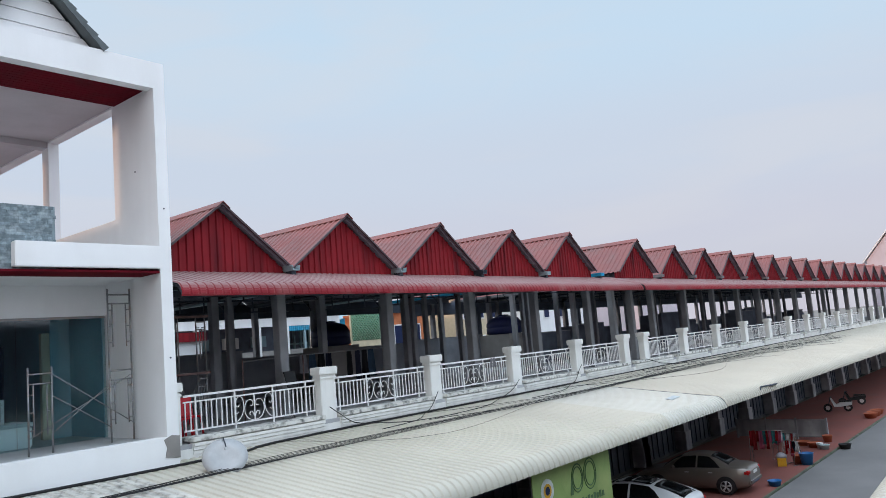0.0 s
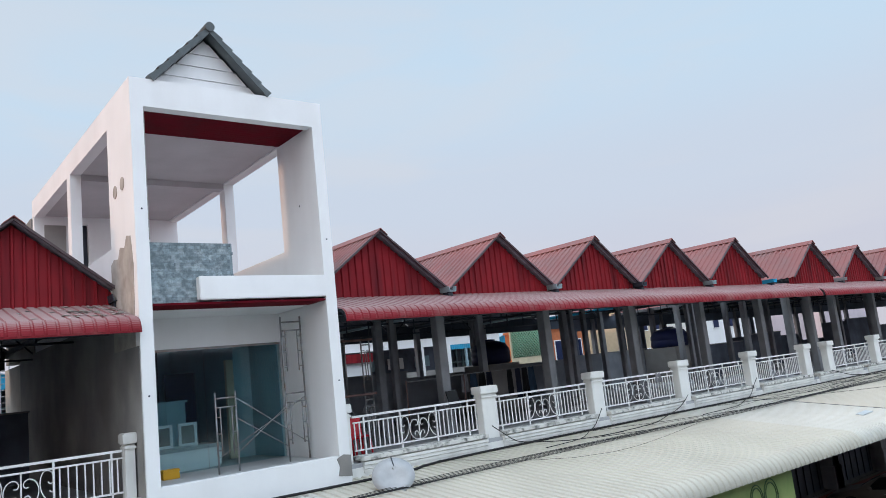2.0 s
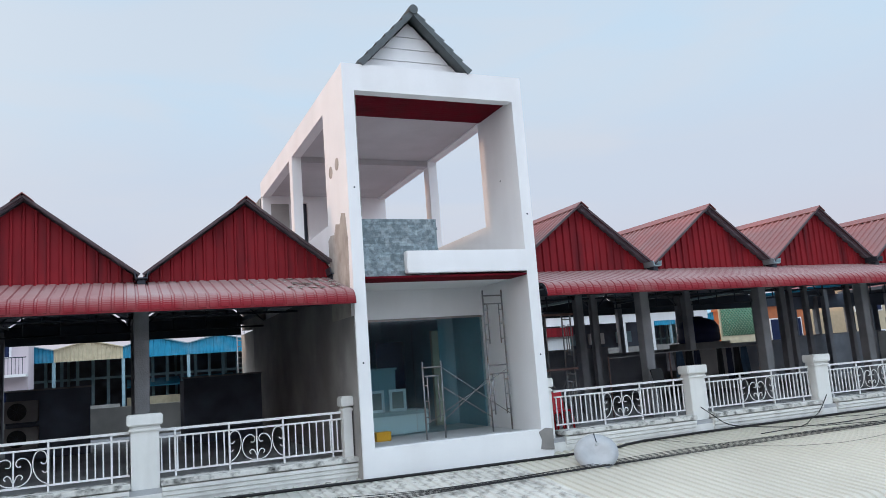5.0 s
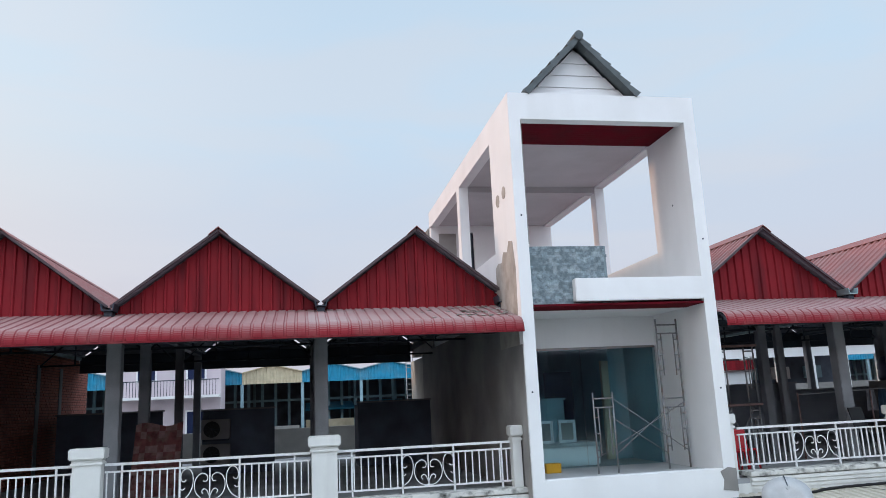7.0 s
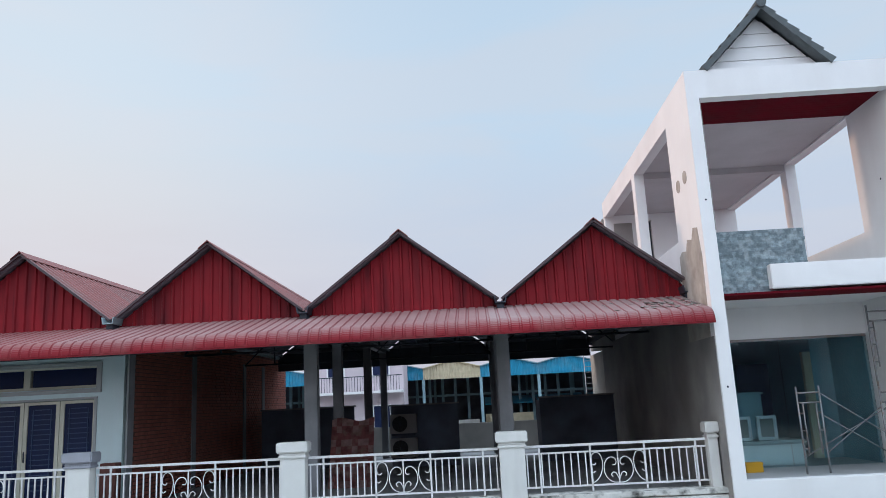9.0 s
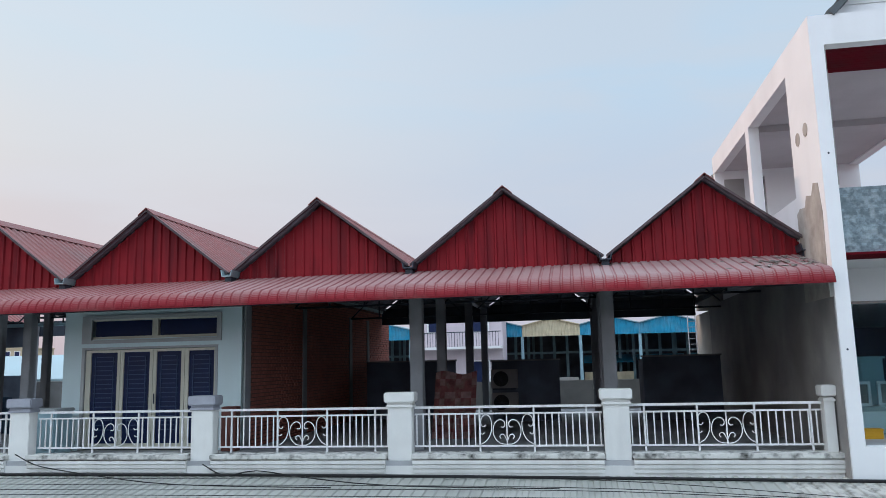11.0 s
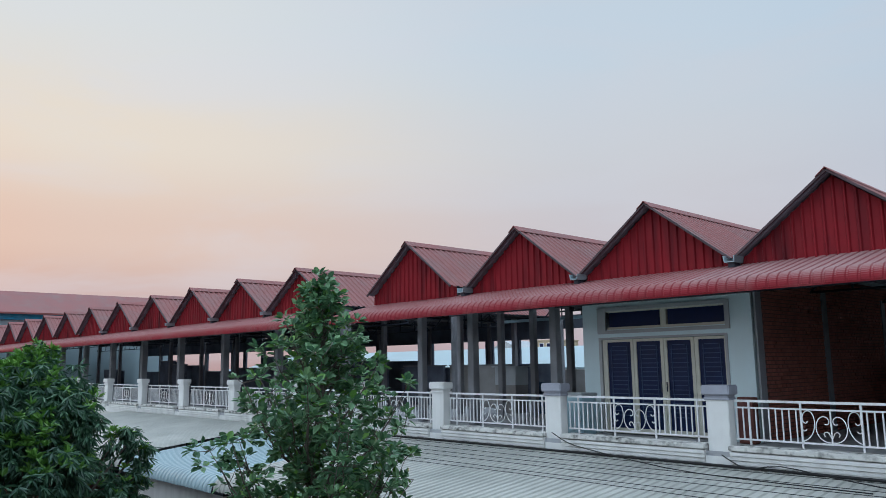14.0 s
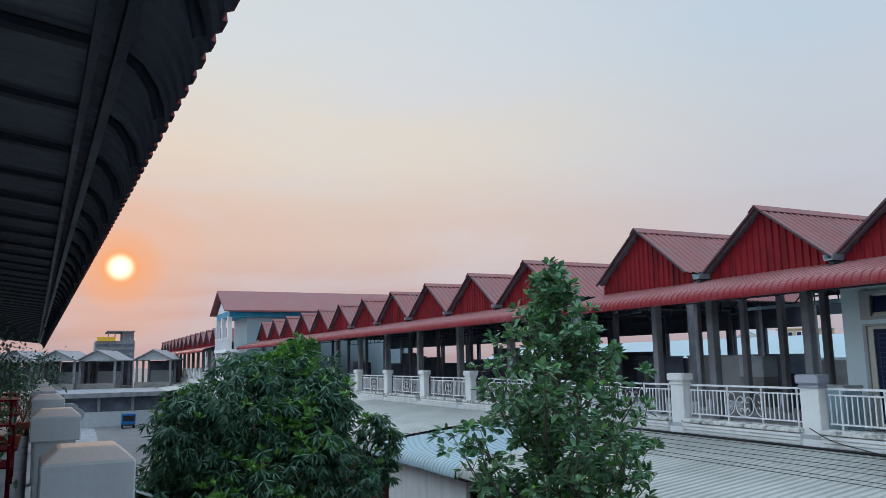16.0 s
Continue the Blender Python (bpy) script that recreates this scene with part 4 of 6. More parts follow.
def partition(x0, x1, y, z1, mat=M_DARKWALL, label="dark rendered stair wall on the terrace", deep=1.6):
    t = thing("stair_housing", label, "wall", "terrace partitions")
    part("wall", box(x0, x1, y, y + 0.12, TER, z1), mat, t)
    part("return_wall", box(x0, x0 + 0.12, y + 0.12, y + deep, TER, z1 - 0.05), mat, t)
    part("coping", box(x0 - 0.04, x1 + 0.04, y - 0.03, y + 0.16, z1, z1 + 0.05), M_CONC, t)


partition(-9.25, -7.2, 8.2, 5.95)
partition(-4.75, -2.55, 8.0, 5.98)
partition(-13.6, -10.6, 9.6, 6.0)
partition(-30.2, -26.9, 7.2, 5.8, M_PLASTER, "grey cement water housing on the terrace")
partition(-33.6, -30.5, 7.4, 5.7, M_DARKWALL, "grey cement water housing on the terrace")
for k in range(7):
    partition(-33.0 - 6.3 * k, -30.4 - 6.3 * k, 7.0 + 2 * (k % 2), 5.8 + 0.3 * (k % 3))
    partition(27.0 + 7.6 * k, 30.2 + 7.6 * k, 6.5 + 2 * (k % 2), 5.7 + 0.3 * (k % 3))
partition(6.9, 10.6, 9.0, 5.98, M_LOWWALL, "grey rendered low wall on the terrace")
partition(10.9, 15.8, 9.6, 5.7, M_LOWWALL, "grey rendered low wall on the terrace")
partition(16.2, 20.0, 9.4, 5.75, M_LOWWALL, "grey rendered low wall on the terrace")
partition(20.4, 25.6, 9.2, 5.85, M_LOWWALL, "grey rendered low wall on the terrace")


def aircon(x, y, z):
    t = thing("air_conditioner", "off-white outdoor air-conditioner unit on a dark wall", "air conditioner", "outdoor units", at=(x, y, z))
    part("casing", box(-0.40, 0.40, -0.15, 0.15, 0, 0.56, 0.015), M_PLASTER, t)
    part("fan_opening", tube([(-0.1, -0.148, 0.28), (-0.1, -0.156, 0.28)], 0.23, 18), M_BLACK, t, "black disc in place of the dark fan opening")
    g = bmesh.new()
    for k in range(5):
        a = k * math.pi / 5
        add_tube(g, [(-0.1 - 0.23 * math.cos(a), -0.165, 0.28 - 0.23 * math.sin(a)), (-0.1 + 0.23 * math.cos(a), -0.165, 0.28 + 0.23 * math.sin(a))], 0.006, 4)
    part("fan_guard", g, M_STEEL, t)
    part("bracket", box(-0.35, 0.35, -0.12, 0.17, -0.05, 0.0), M_STEEL, t)


aircon(-8.85, 8.04, 5.15)
aircon(-8.85, 8.04, 4.45)

# rolled floor mat and stored boards
M_MAT = material("faded_red_checked_mat", (0.33, 0.13, 0.125), 0.9, vary=0.3, scale=7, bump=0.2, dirt=(0.36, 0.28, 0.24), dirt_amount=0.7, dirt_scale=6)
M_MATPALE = material("faded_pink_mat_squares", (0.44, 0.27, 0.25), 0.9, vary=0.25, scale=7, bump=0.2)
bm = bmesh.new()
rows_ = []
for j in range(11):
    rows_.append([bm.verts.new((-0.52 + 1.04 * i / 8 + 0.05 * j / 10, 0.45 * j / 10 + 0.04 * math.sin(i * 1.1 + j * 0.25), 1.55 * j / 10 + (0.05 * math.sin(i * 0.9) if j == 10 else 0))) for i in range(9)])
for j, (a, b) in enumerate(zip(rows_, rows_[1:])):
    for i in range(8):
        bm.faces.new((a[i], a[i + 1], b[i + 1], b[i])).material_index = 1 if (i % 3 != 1 and j % 3 == 0) or (i % 3 == 1 and j % 3 == 2) else 0
bmesh.ops.solidify(bm, geom=bm.faces, thickness=0.03)
mat_ob = solid("floor_mat", bm, (M_MAT, M_MATPALE), "faded red patterned mattress leaning on a column", "mattress")
mat_ob.location = (-9.65, 3.0, TER)

# things on the right-hand bays
M_TANK = material("dark_blue_plastic_tank", (0.012, 0.018, 0.075), 0.45, vary=0.1, bump=0.03)


def water_tank(x, y, z, r=0.72, h=0.95):
    t = thing("water_tank", "dark blue plastic water tank on a rendered stand", "water tank", "water tanks", at=(x, y, 0))
    part("drum", add_lathe(bmesh.new(), [(r * 0.9, z), (r, z + 0.06), (r, z + h * 0.35), (r * 0.97, z + h * 0.38), (r, z + h * 0.42), (r * 0.98, z + h * 0.62), (r * 0.82, z + h * 0.85), (r * 0.42, z + h * 0.98), (r * 0.3, z + h)], sides=24), M_TANK, t)
    part("lid", add_lathe(bmesh.new(), [(r * 0.3, z + h), (r * 0.3, z + h + 0.05), (r * 0.1, z + h + 0.07)], sides=16), M_TANK, t)
    part("stand", box(-r, r, -r, r, TER, z), M_PLASTER, t, "grey rendered stand")


water_tank(14.3, 8.2, 5.92, 0.80)
water_tank(26.4, 8.2, 5.82, 0.95)


M_RUST = material("rusty_plank_steel", (0.17, 0.10, 0.09), 0.8, vary=0.25, scale=5, bump=0.2)


def scaffold(x, y, z, w=0.5, h=1.7, axis="x", levels=1, label="steel builder's scaffold frame"):
    t = thing("scaffold", label, "scaffold", "scaffold frames", at=(x, y, z), turn=0 if axis == "x" else 90)
    for k in range(levels):
        b = k * h
        for s in (-1, 1):
            part("upright", tube([(s * w / 2, 0, b), (s * w / 2, 0, b + h)], 0.019, 8), M_GALV, t)
        part("cross_bar", tube([(-w / 2, 0, b + h - 0.12), (w / 2, 0, b + h - 0.12)], 0.017, 6), M_GALV, t)
        part("cross_bar", tube([(-w / 2, 0, b + h - 0.30), (w / 2, 0, b + h - 0.30)], 0.016, 6), M_GALV, t)
        for s in (-1, 1):
            part("ladder_bar", tube([(s * (w / 2 - 0.09), 0, b + 0.35), (s * (w / 2 - 0.09), 0, b + h - 0.30)], 0.014, 6), M_GALV, t)
            for q in range(3):
                zz = b + 0.45 + q * 0.32
                part("rung", tube([(s * w / 2, 0, zz), (s * (w / 2 - 0.09), 0, zz)], 0.012, 5), M_GALV, t)
    return t


def brace(p, q):
    return solid("scaffold_brace", tube([p, q], 0.009, 6), M_GALV, "thin crossed scaffold brace tube", "scaffold")


F = 4.36
scaffold(-0.40, -0.45, F, 0.42, 1.58)
scaffold(1.19, -0.35, F, 0.46, 1.52, levels=2)
brace((-0.20, -0.46, F + 1.45), (1.40, -0.36, F + 0.35))
brace((-0.20, -0.46, F + 1.05), (0.97, -0.36, F + 0.30))
brace((-0.20, -0.44, F + 0.35), (0.97, -0.34, F + 1.15))
brace((-0.60, -0.44, F + 0.30), (1.40, -0.34, F + 1.30))
scaffold(3.12, 0.95, TER, 0.24, 1.35, levels=2)
scaffold(3.84, 0.95, TER, 0.24, 1.35, levels=2)
brace((3.12, 0.95, TER + 1.3), (3.84, 0.95, TER + 0.2))
brace((3.12, 0.95, TER + 0.2), (3.84, 0.95, TER + 1.3))
for z in (1.34, 2.68):
    solid("scaffold_deck", box(2.95, 4.02, 0.87, 1.03, TER + z, TER + z + 0.05), M_RUST, "rusty scaffold plank between two frames", "scaffold")

# laundry and clutter in the right-hand bays
M_CLOTHS = [material("laundry_cloth_" + n, c, 0.9, vary=0.2, bump=0.2) for n, c in (("navy", (0.02, 0.025, 0.05)), ("black", (0.018, 0.018, 0.02)), ("denim", (0.05, 0.09, 0.14)), ("grey", (0.32, 0.31, 0.33)), ("red", (0.42, 0.03, 0.04)), ("teal", (0.08, 0.32, 0.33)), ("white", (0.70, 0.70, 0.70)), ("pink", (0.55, 0.16, 0.26)), ("yellow", (0.6, 0.38, 0.05)))]


def garment(x, y, z, w, h, mat, seed, label):
    rr = random.Random(seed)
    bm = bmesh.new()
    g = []
    for j in range(6):
        ww = w * (0.75 + 0.35 * j / 5 + 0.08 * rr.random())
        g.append([bm.verts.new((x - ww / 2 + ww * i / 6, y + 0.035 * math.sin(i * 1.7 + seed) * (0.3 + j / 5), z - h * j / 5 - 0.02 * rr.random())) for i in range(7)])
    for a, b in zip(g, g[1:]):
        for i in range(6):
            bm.faces.new((a[i], a[i + 1], b[i + 1], b[i])).smooth = True
    bmesh.ops.solidify(bm, geom=bm.faces, thickness=0.015)
    return solid("garment", bm, mat, label, "clothes", group="hanging laundry")


solid("washing_line", add_tube(add_tube(tube([(7.6, 2.6, 5.72), (9.2, 2.6, 5.71), (11.6, 2.6, 5.72)], 0.014, 5), [(7.6, 2.6, TER), (7.6, 2.6, 5.74)], 0.02, 6), [(11.6, 2.6, TER), (11.6, 2.6, 5.74)], 0.02, 6), M_GALV, "thin metal washing line between columns", "clothes line")
for i, (x, m, h) in enumerate(((8.25, 3, 0.55), (8.6, 2, 0.75), (8.95, 1, 0.8), (9.25, 0, 0.75), (10.1, 1, 0.8), (10.45, 0, 0.95), (10.75, 1, 0.9), (11.05, 2, 0.85))):
    garment(x, 2.6, 5.725, 0.28, h, M_CLOTHS[m], i, "dark garment hanging on a terrace washing line")
garment(13.0, RAIL_Y - 0.03, 5.12, 0.3, 0.28, M_CLOTHS[3], 3, "grey towel hung over the terrace railing")
for x in (5.15, 7.1):
    solid("rusty_post", tube([(x, 1.2, TER), (x, 1.2, 5.72)], 0.02, 6), M_RUST, "thin rust-red pole on the terrace", "pole")
solid("rusty_post", tube([(5.15, 1.2, 5.68), (7.1, 1.2, 5.72)], 0.014, 6), M_GALV, "thin pole laid across two posts", "pole")


def folding_chair(x, y):
    t = thing("folding_chair", "folded aluminium chair leaning on the railing", "chair", at=(x, y, TER))
    for s in (-1, 1):
        part("leg", tube([(s * 0.2, -0.2, 0), (s * 0.17, 0.25, 1.2)], 0.014, 6), M_GALV, t)
    part("backrest", prism([(0.05, 0.72), (0.20, 1.2), (0.23, 1.2), (0.08, 0.72)], "x", -0.17, 0.17), M_BLACK, t)


folding_chair(5.9, 0.1)
M_REDPLASTIC = material("bright_red_plastic", (0.55, 0.02, 0.03), 0.4, vary=0.08, bump=0.02)


def stool(x, y):
    t = thing("plastic_chair", "bright red plastic chair by the railing", "chair", at=(x, y, TER))
    for sx in (-1, 1):
        for sy in (-1, 1):
            part("leg", tube([(sx * 0.22, sy * 0.2, 0), (sx * 0.18, sy * 0.17, 0.42)], 0.025, 6), M_REDPLASTIC, t)
    part("seat", box(-0.22, 0.22, -0.21, 0.21, 0.42, 0.46, 0.015), M_REDPLASTIC, t)
    part("backrest", prism([(0.18, 0.46), (0.21, 0.46), (0.30, 0.86), (0.26, 0.86)], "x", -0.21, 0.21), M_REDPLASTIC, t)


stool(2.6, 0.0)
stool(3.05, 0.3)
# left bays
M_PALEBOX = material("pale_grey_metal_box", (0.45, 0.48, 0.49), 0.6, vary=0.08)
t = thing("storage_box", "pale grey metal storage box on the terrace", "box", at=(-25.1, 5.4, 5.12))
part("body", box(-0.5, 0.5, -0.35, 0.35, 0, 0.62, 0.02), M_PALEBOX, t)
part("lid", box(-0.6, 0.56, -0.42, 0.42, 0.62, 0.67, 0.015), M_PALEBOX, t)
part("stand", box(-0.48, 0.48, -0.33, 0.33, -0.97, 0), M_PLASTER, t)
garment(-23.3, 4.9, 5.25, 0.5, 1.05, M_CLOTHS[2], 4, "blue cloth draped at the terrace edge")
solid("blue_beam", box(-26, -18.5, 13.3, 13.5, 7.3, 7.5), M_PALEBLUE, "blue painted steel beam at the terrace back", "beam")
solid("blue_beam", box(-26, -18.5, 5.9, 6.0, 7.36, 7.46), M_PALEBLUE, "blue painted steel beam under the roof", "beam")

M_TUBBLUE = material("pale_blue_tank_plastic", (0.36, 0.52, 0.58), 0.55, vary=0.06, scale=1.5, bump=0.03)
t = thing("storage_chest", "pale blue plastic chest behind the railing", "chest", at=(-18.25, 0.1, TER))
part("body", box(-0.40, 0.40, -0.3, 0.3, 0, 0.92, 0.03), M_TUBBLUE, t)
part("lid", box(-0.43, 0.43, -0.33, 0.33, 0.92, 0.99, 0.02), M_PALEBOX, t)

# inside the new house
t = thing("display_shelf", "dark tall shelf unit inside the glass front", "shelf", at=(-1.2, 4.6, F))
for k in range(6):
    part("shelf", box(-0.8, 0.95, -0.25, 0.25, 0.2 + k * 0.5, 0.24 + k * 0.5), M_STEEL, t)
for x in (-0.8, 0.1, 0.95):
    part("upright", box(x - 0.03, x + 0.03, -0.25, 0.25, 0, 3.0), M_STEEL, t)
t = thing("white_bench", "low white plinth covered in dust sheets", "bench", at=(-0.72, 1.85, F))
part("body", box(-0.9, 0.9, -0.45, 0.45, 0, 0.42, 0.03), M_WHITE, t)
part("cover", box(-0.95, 0.93, -0.5, 0.48, 0.42, 0.50, 0.03), M_PALEBOX, t)
for x, tilt in ((-0.95, 8), (-0.42, -5)):
    t = thing("picture_frame", "small white open window frame standing on the plinth", "frame", at=(x, 1.8, F + 0.5), turn=tilt)
    for a in ((-0.2, -0.14, 0, 0.5), (0.14, 0.2, 0, 0.5), (-0.14, 0.14, 0.44, 0.5), (-0.14, 0.14, 0, 0.06)):
        part("stile", box(a[0], a[1], -0.03, 0.03, a[2], a[3]), M_WHITE, t)
    part("backing", box(-0.14, 0.14, 0.0, 0.01, 0.06, 0.44), M_PLASTER, t)
M_YELLOW = material("yellow_plastic", (0.60, 0.32, 0.02), 0.5, vary=0.1)
t = thing("tool_box", "yellow tool box on the porch floor", "box", at=(-1.32, 0.3, F))
part("body", box(-0.16, 0.16, -0.1, 0.1, 0, 0.13, 0.01), M_YELLOW, t)
part("lid", box(-0.165, 0.165, -0.105, 0.105, 0.13, 0.19, 0.01), M_YELLOW, t)
solid("door_panel", box(0.15, 0.95, 5.0, 5.06, F, F + 2.2), M_NAVY, "dark door panel leaning inside the room", "door")
solid("inner_wall", box(1.05, HI1 - 0.03, 2.6, 2.7, F, 7.5), M_ROOM, "dim teal partition wall inside the new house", "wall", "structure")
solid("door_jamb", box(0.86, 1.04, 2.58, 2.72, F, F + 2.35, 0.01), M_CREAMSHEET, "pale wooden door jamb inside the new house", "door frame")
t = thing("cabinet", "pale teal cabinet standing behind the dust-sheeted plinth", "cabinet", at=(-0.55, 3.2, F))
part("body", box(-0.45, 0.5, -0.25, 0.25, 0, 1.45, 0.01), M_TUBBLUE, t)
part("top", box(-0.5, 0.55, -0.28, 0.28, 1.45, 1.50, 0.01), M_TUBBLUE, t)
for x in (-0.2, 0.25):
    part("door", box(x - 0.21, x + 0.21, -0.27, -0.25, 0.08, 1.38, 0.004), M_TUBBLUE, t)
t = thing("window_frame", "small white open window frame leaning on the wall", "frame", at=(-1.85, 1.9, F + 0.5))
for x0, x1, z0, z1 in ((-0.09, -0.05, 0, 0.55), (0.05, 0.09, 0, 0.55), (-0.05, 0.05, 0.5, 0.55)):
    part("stile", box(x0, x1, -0.03, 0.03, z0, z1), M_WHITE, t)
part("stile", box(-0.05, 0.05, -0.03, 0.03, 0, 0.05), M_WHITE, t)

# ---- beyond the terrace: sheds with blue and cream fascias ----
SY = 33.0
for i in range(-8, 16):
    x0 = -10.0 + i * 3.62
    cream = i in (0, 7)
    t = thing("market_shed", "cream steel shed bay with a shallow gable" if cream else "blue steel shed bay with a shallow gable", "shed", "sheds behind the row", at=(x0, SY, -0.45))
    fm = M_CREAMSHEET if cream else M_BLUE
    bm = ribbed(3.6, [(0.0, 0.0), (0.0, 1.0)], 0.2, 0.03, crest=0.3)
    for v in bm.verts:
        v.co.z = 7.95 if v.co.z < 0.5 else 8.62 + 0.42 * (1 - abs(v.co.x - 1.8) / 1.8)
    part("fascia", bm, (fm, fm), t)
    part("roof", prism([(-0.02, 8.60), (1.8, 9.06), (3.62, 8.60), (3.62, 8.66), (1.8, 9.12), (-0.02, 8.66)], "y", -0.15, 13), M_PALEBLUE if not cream else M_CREAMSHEET, t)
    post = mesh_of("post", box(-0.09, 0.09, -0.09, 0.09, 4.3, 8.6), M_PALEBLUE)
    for y in (0.1, 6.0, 12.5):
        part("post", post, None, t).location = (0, y, 0)
    part("base_wall", box(0, 3.6, -0.1, 0.1, 3.9, 4.95), M_PIER, t)
    part("rear_wall", box(0, 3.6, 12.6, 12.8, 3.9, 8.5), M_DARKWALL, t)
    for u in (0.9, 1.8, 2.7):
        part("post", post, None, t).location = (u, 6.2, 0)
    part("rail", box(0, 3.6, 5.9, 5.96, 6.9, 7.05), M_PALEBLUE, t)
    part("low_screen", box(0.2, 3.4, 4.0, 4.06, 3.95, 5.3 + 0.3 * (i % 3)), M_CREAMSHEET if i % 2 else M_PIER, t)
    if i % 2:
        part("stacked_boards", box(0.5, 2.6, 3.0, 3.3, 4.0, 5.6), M_CREAMSHEET, t)
    if i in (1, 2, 3, 5, 6):
        part("awning", prism([(5.0, 6.2), (7.5, 6.7), (7.5, 6.75), (5.0, 6.26)], "x", 0.2, 3.5), M_BLUE, t)
solid("shed_terrace", box(-45, 60, SY - 0.3, SY + 13.5, 0, 4.0), M_PLASTER, "grey ground floor below the sheds", "building")
t = thing("steel_ladder", "pale lattice ladder mast beside the sheds", "ladder", at=(0.2, SY - 1.0, -0.02))
for s in (-1, 1):
    part("rail", tube([(s * 0.22, 0, 0), (s * 0.22, 0, 9.0)], 0.03, 5), M_GALV, t)
for k in range(25):
    part("rung", tube([(-0.22, 0, 0.3 + k * 0.34), (0.22, 0, 0.3 + k * 0.34)], 0.02, 5), M_GALV, t)

t = thing("long_shed", "long low shed with a weathered pale blue roof behind the row", "shed")
part("wall", box(-75, -22, 22.2, 31.8, 0, 5.6), M_PIER, t)
part("roof", prism([(21.6, 5.5), (27.0, 6.9), (32.4, 5.5), (32.4, 5.62), (27.0, 7.02), (21.6, 5.62)], "x", -75.5, -21.5), M_AWNBLUE, t)
for k in range(11):
    part("window", box(-73 + 4.8 * k, -71.4 + 4.8 * k, 22.14, 22.195, 4.1, 5.1), M_NAVY, t)

# ---- houses behind ----
M_PINK = material("pale_pink_render", (0.62, 0.54, 0.58), 0.85, vary=0.05, scale=0.6, bump=0.05, dirt=(0.4, 0.36, 0.38), dirt_amount=0.3, streak=True)
M_OCHRE = material("ochre_render", (0.55, 0.46, 0.32), 0.85, vary=0.06, bump=0.05)
M_ORANGE = material("orange_render", (0.48, 0.16, 0.07), 0.85, vary=0.1, bump=0.05)
M_GREENLAT = material("green_lattice_paint", (0.10, 0.30, 0.20), 0.7, vary=0.1)


def far_house(x0, x1, y0, y1, z0, z1, mat, label, storeys=2, roof_mat=None, cols=3, balcony=False):
    t = thing("back_house", label, "house")
    part("wall", box(x0, x1, y0, y1, z0, z1), mat, t)
    part("roof", box(x0 - 0.2, x1 + 0.2, y0 - 0.25, y1, z1, z1 + 0.18) if not roof_mat else prism([(x0 - 0.3, z1), (x1 + 0.3, z1), ((x0 + x1) / 2, z1 + 0.24 * (x1 - x0))], "y", y0 - 0.3, y1), roof_mat or mat, t)
    sh = (z1 - max(z0, 3.5)) / storeys
    for s in range(storeys):
        for c in range(cols):
            cx = x0 + (x1 - x0) * (c + 0.5) / cols
            zb = max(z0, 3.5) + s * sh + 0.30 * sh
            w = part("window", box(cx - 0.55, cx + 0.55, y0 - 0.06, y0 - 0.01, zb, zb + 0.5 * sh), M_WHITE, t)
            part("pane", box(cx - 0.45, cx + 0.45, y0 - 0.075, y0 - 0.062, zb + 0.08, zb + 0.5 * sh - 0.08), M_NAVY, w)
        if balcony:
            zb = max(z0, 3.5) + s * sh
            b = part("balcony", box(x0, x1, y0 - 1.0, y0 - 0.07, zb, zb + 0.14), M_WHITE, t)
            g = bmesh.new()
            for k in range(int((x1 - x0) / 0.16)):
                add_box(g, x0 + k * 0.16, x0 + k * 0.16 + 0.025, y0 - 1.0, y0 - 0.97, zb + 0.14, zb + 0.95)
            add_box(g, x0, x1, y0 - 1.01, y0 - 0.96, zb + 0.95, zb + 1.0)
            part("balustrade", g, M_STEEL, b)
    return t


far_house(-16.2, -10.9, 29.5, 32, 0, 10.0, M_PINK, "pale pink house with railed balconies behind the terrace", 2, cols=2, balcony=True)
t = thing("white_shed", "white-framed open shed behind the terrace", "shed")
part("fascia", box(13.5, 25.5, 20.0, 20.25, 7.35, 8.0), M_WHITE, t)
for k in range(7):
    part("post", box(13.5 + 1.95 * k, 13.75 + 1.95 * k, 20.0, 20.2, 0, 7.35), M_WHITE, t)
part("roof", box(13.3, 25.7, 19.8, 26, 8.0, 8.12), M_REDROOF, t)
part("rear_wall", box(13.5, 25.5, 25.7, 25.9, 0, 8.0), M_DARKWALL, t)
part("base_wall", box(13.5, 25.5, 20.2, 20.35, 0, 6.0), M_PLASTER, t)
for k in range(5):
    part("panel", box(14.5 + 2.1 * k, 15.6 + 2.1 * k, 25.5, 25.69, 6.3, 7.0), M_WHITE if k % 2 else M_PALEBLUE, t)
t = thing("red_edged_annex", "pale rendered annex with a red fascia behind the terrace", "house")
part("wall", box(11.4, 15.0, 18.6, 19.6, 0, 6.9), M_WHITE, t)
part("fascia", box(11.3, 15.1, 18.4, 18.59, 6.75, 7.2), M_REDCLAD, t, "red sheet fascia")
w = part("window", box(12.2, 13.4, 18.53, 18.59, 5.4, 6.4), M_WHITE, t)
part("pane", box(12.3, 13.3, 18.5, 18.525, 5.48, 6.32), M_NAVY, w)
far_house(36, 40, 26, 31, 0, 8.2, M_ORANGE, "orange rendered house behind the terrace", 1, cols=2)
far_house(46, 52, 27, 33, 0, 9.5, M_OCHRE, "ochre house with a plain parapet behind the terrace", 2)
far_house(56, 70, 27, 33, 0, 9.0, M_WHITE, "long white rendered house behind the terrace", 2, cols=5)
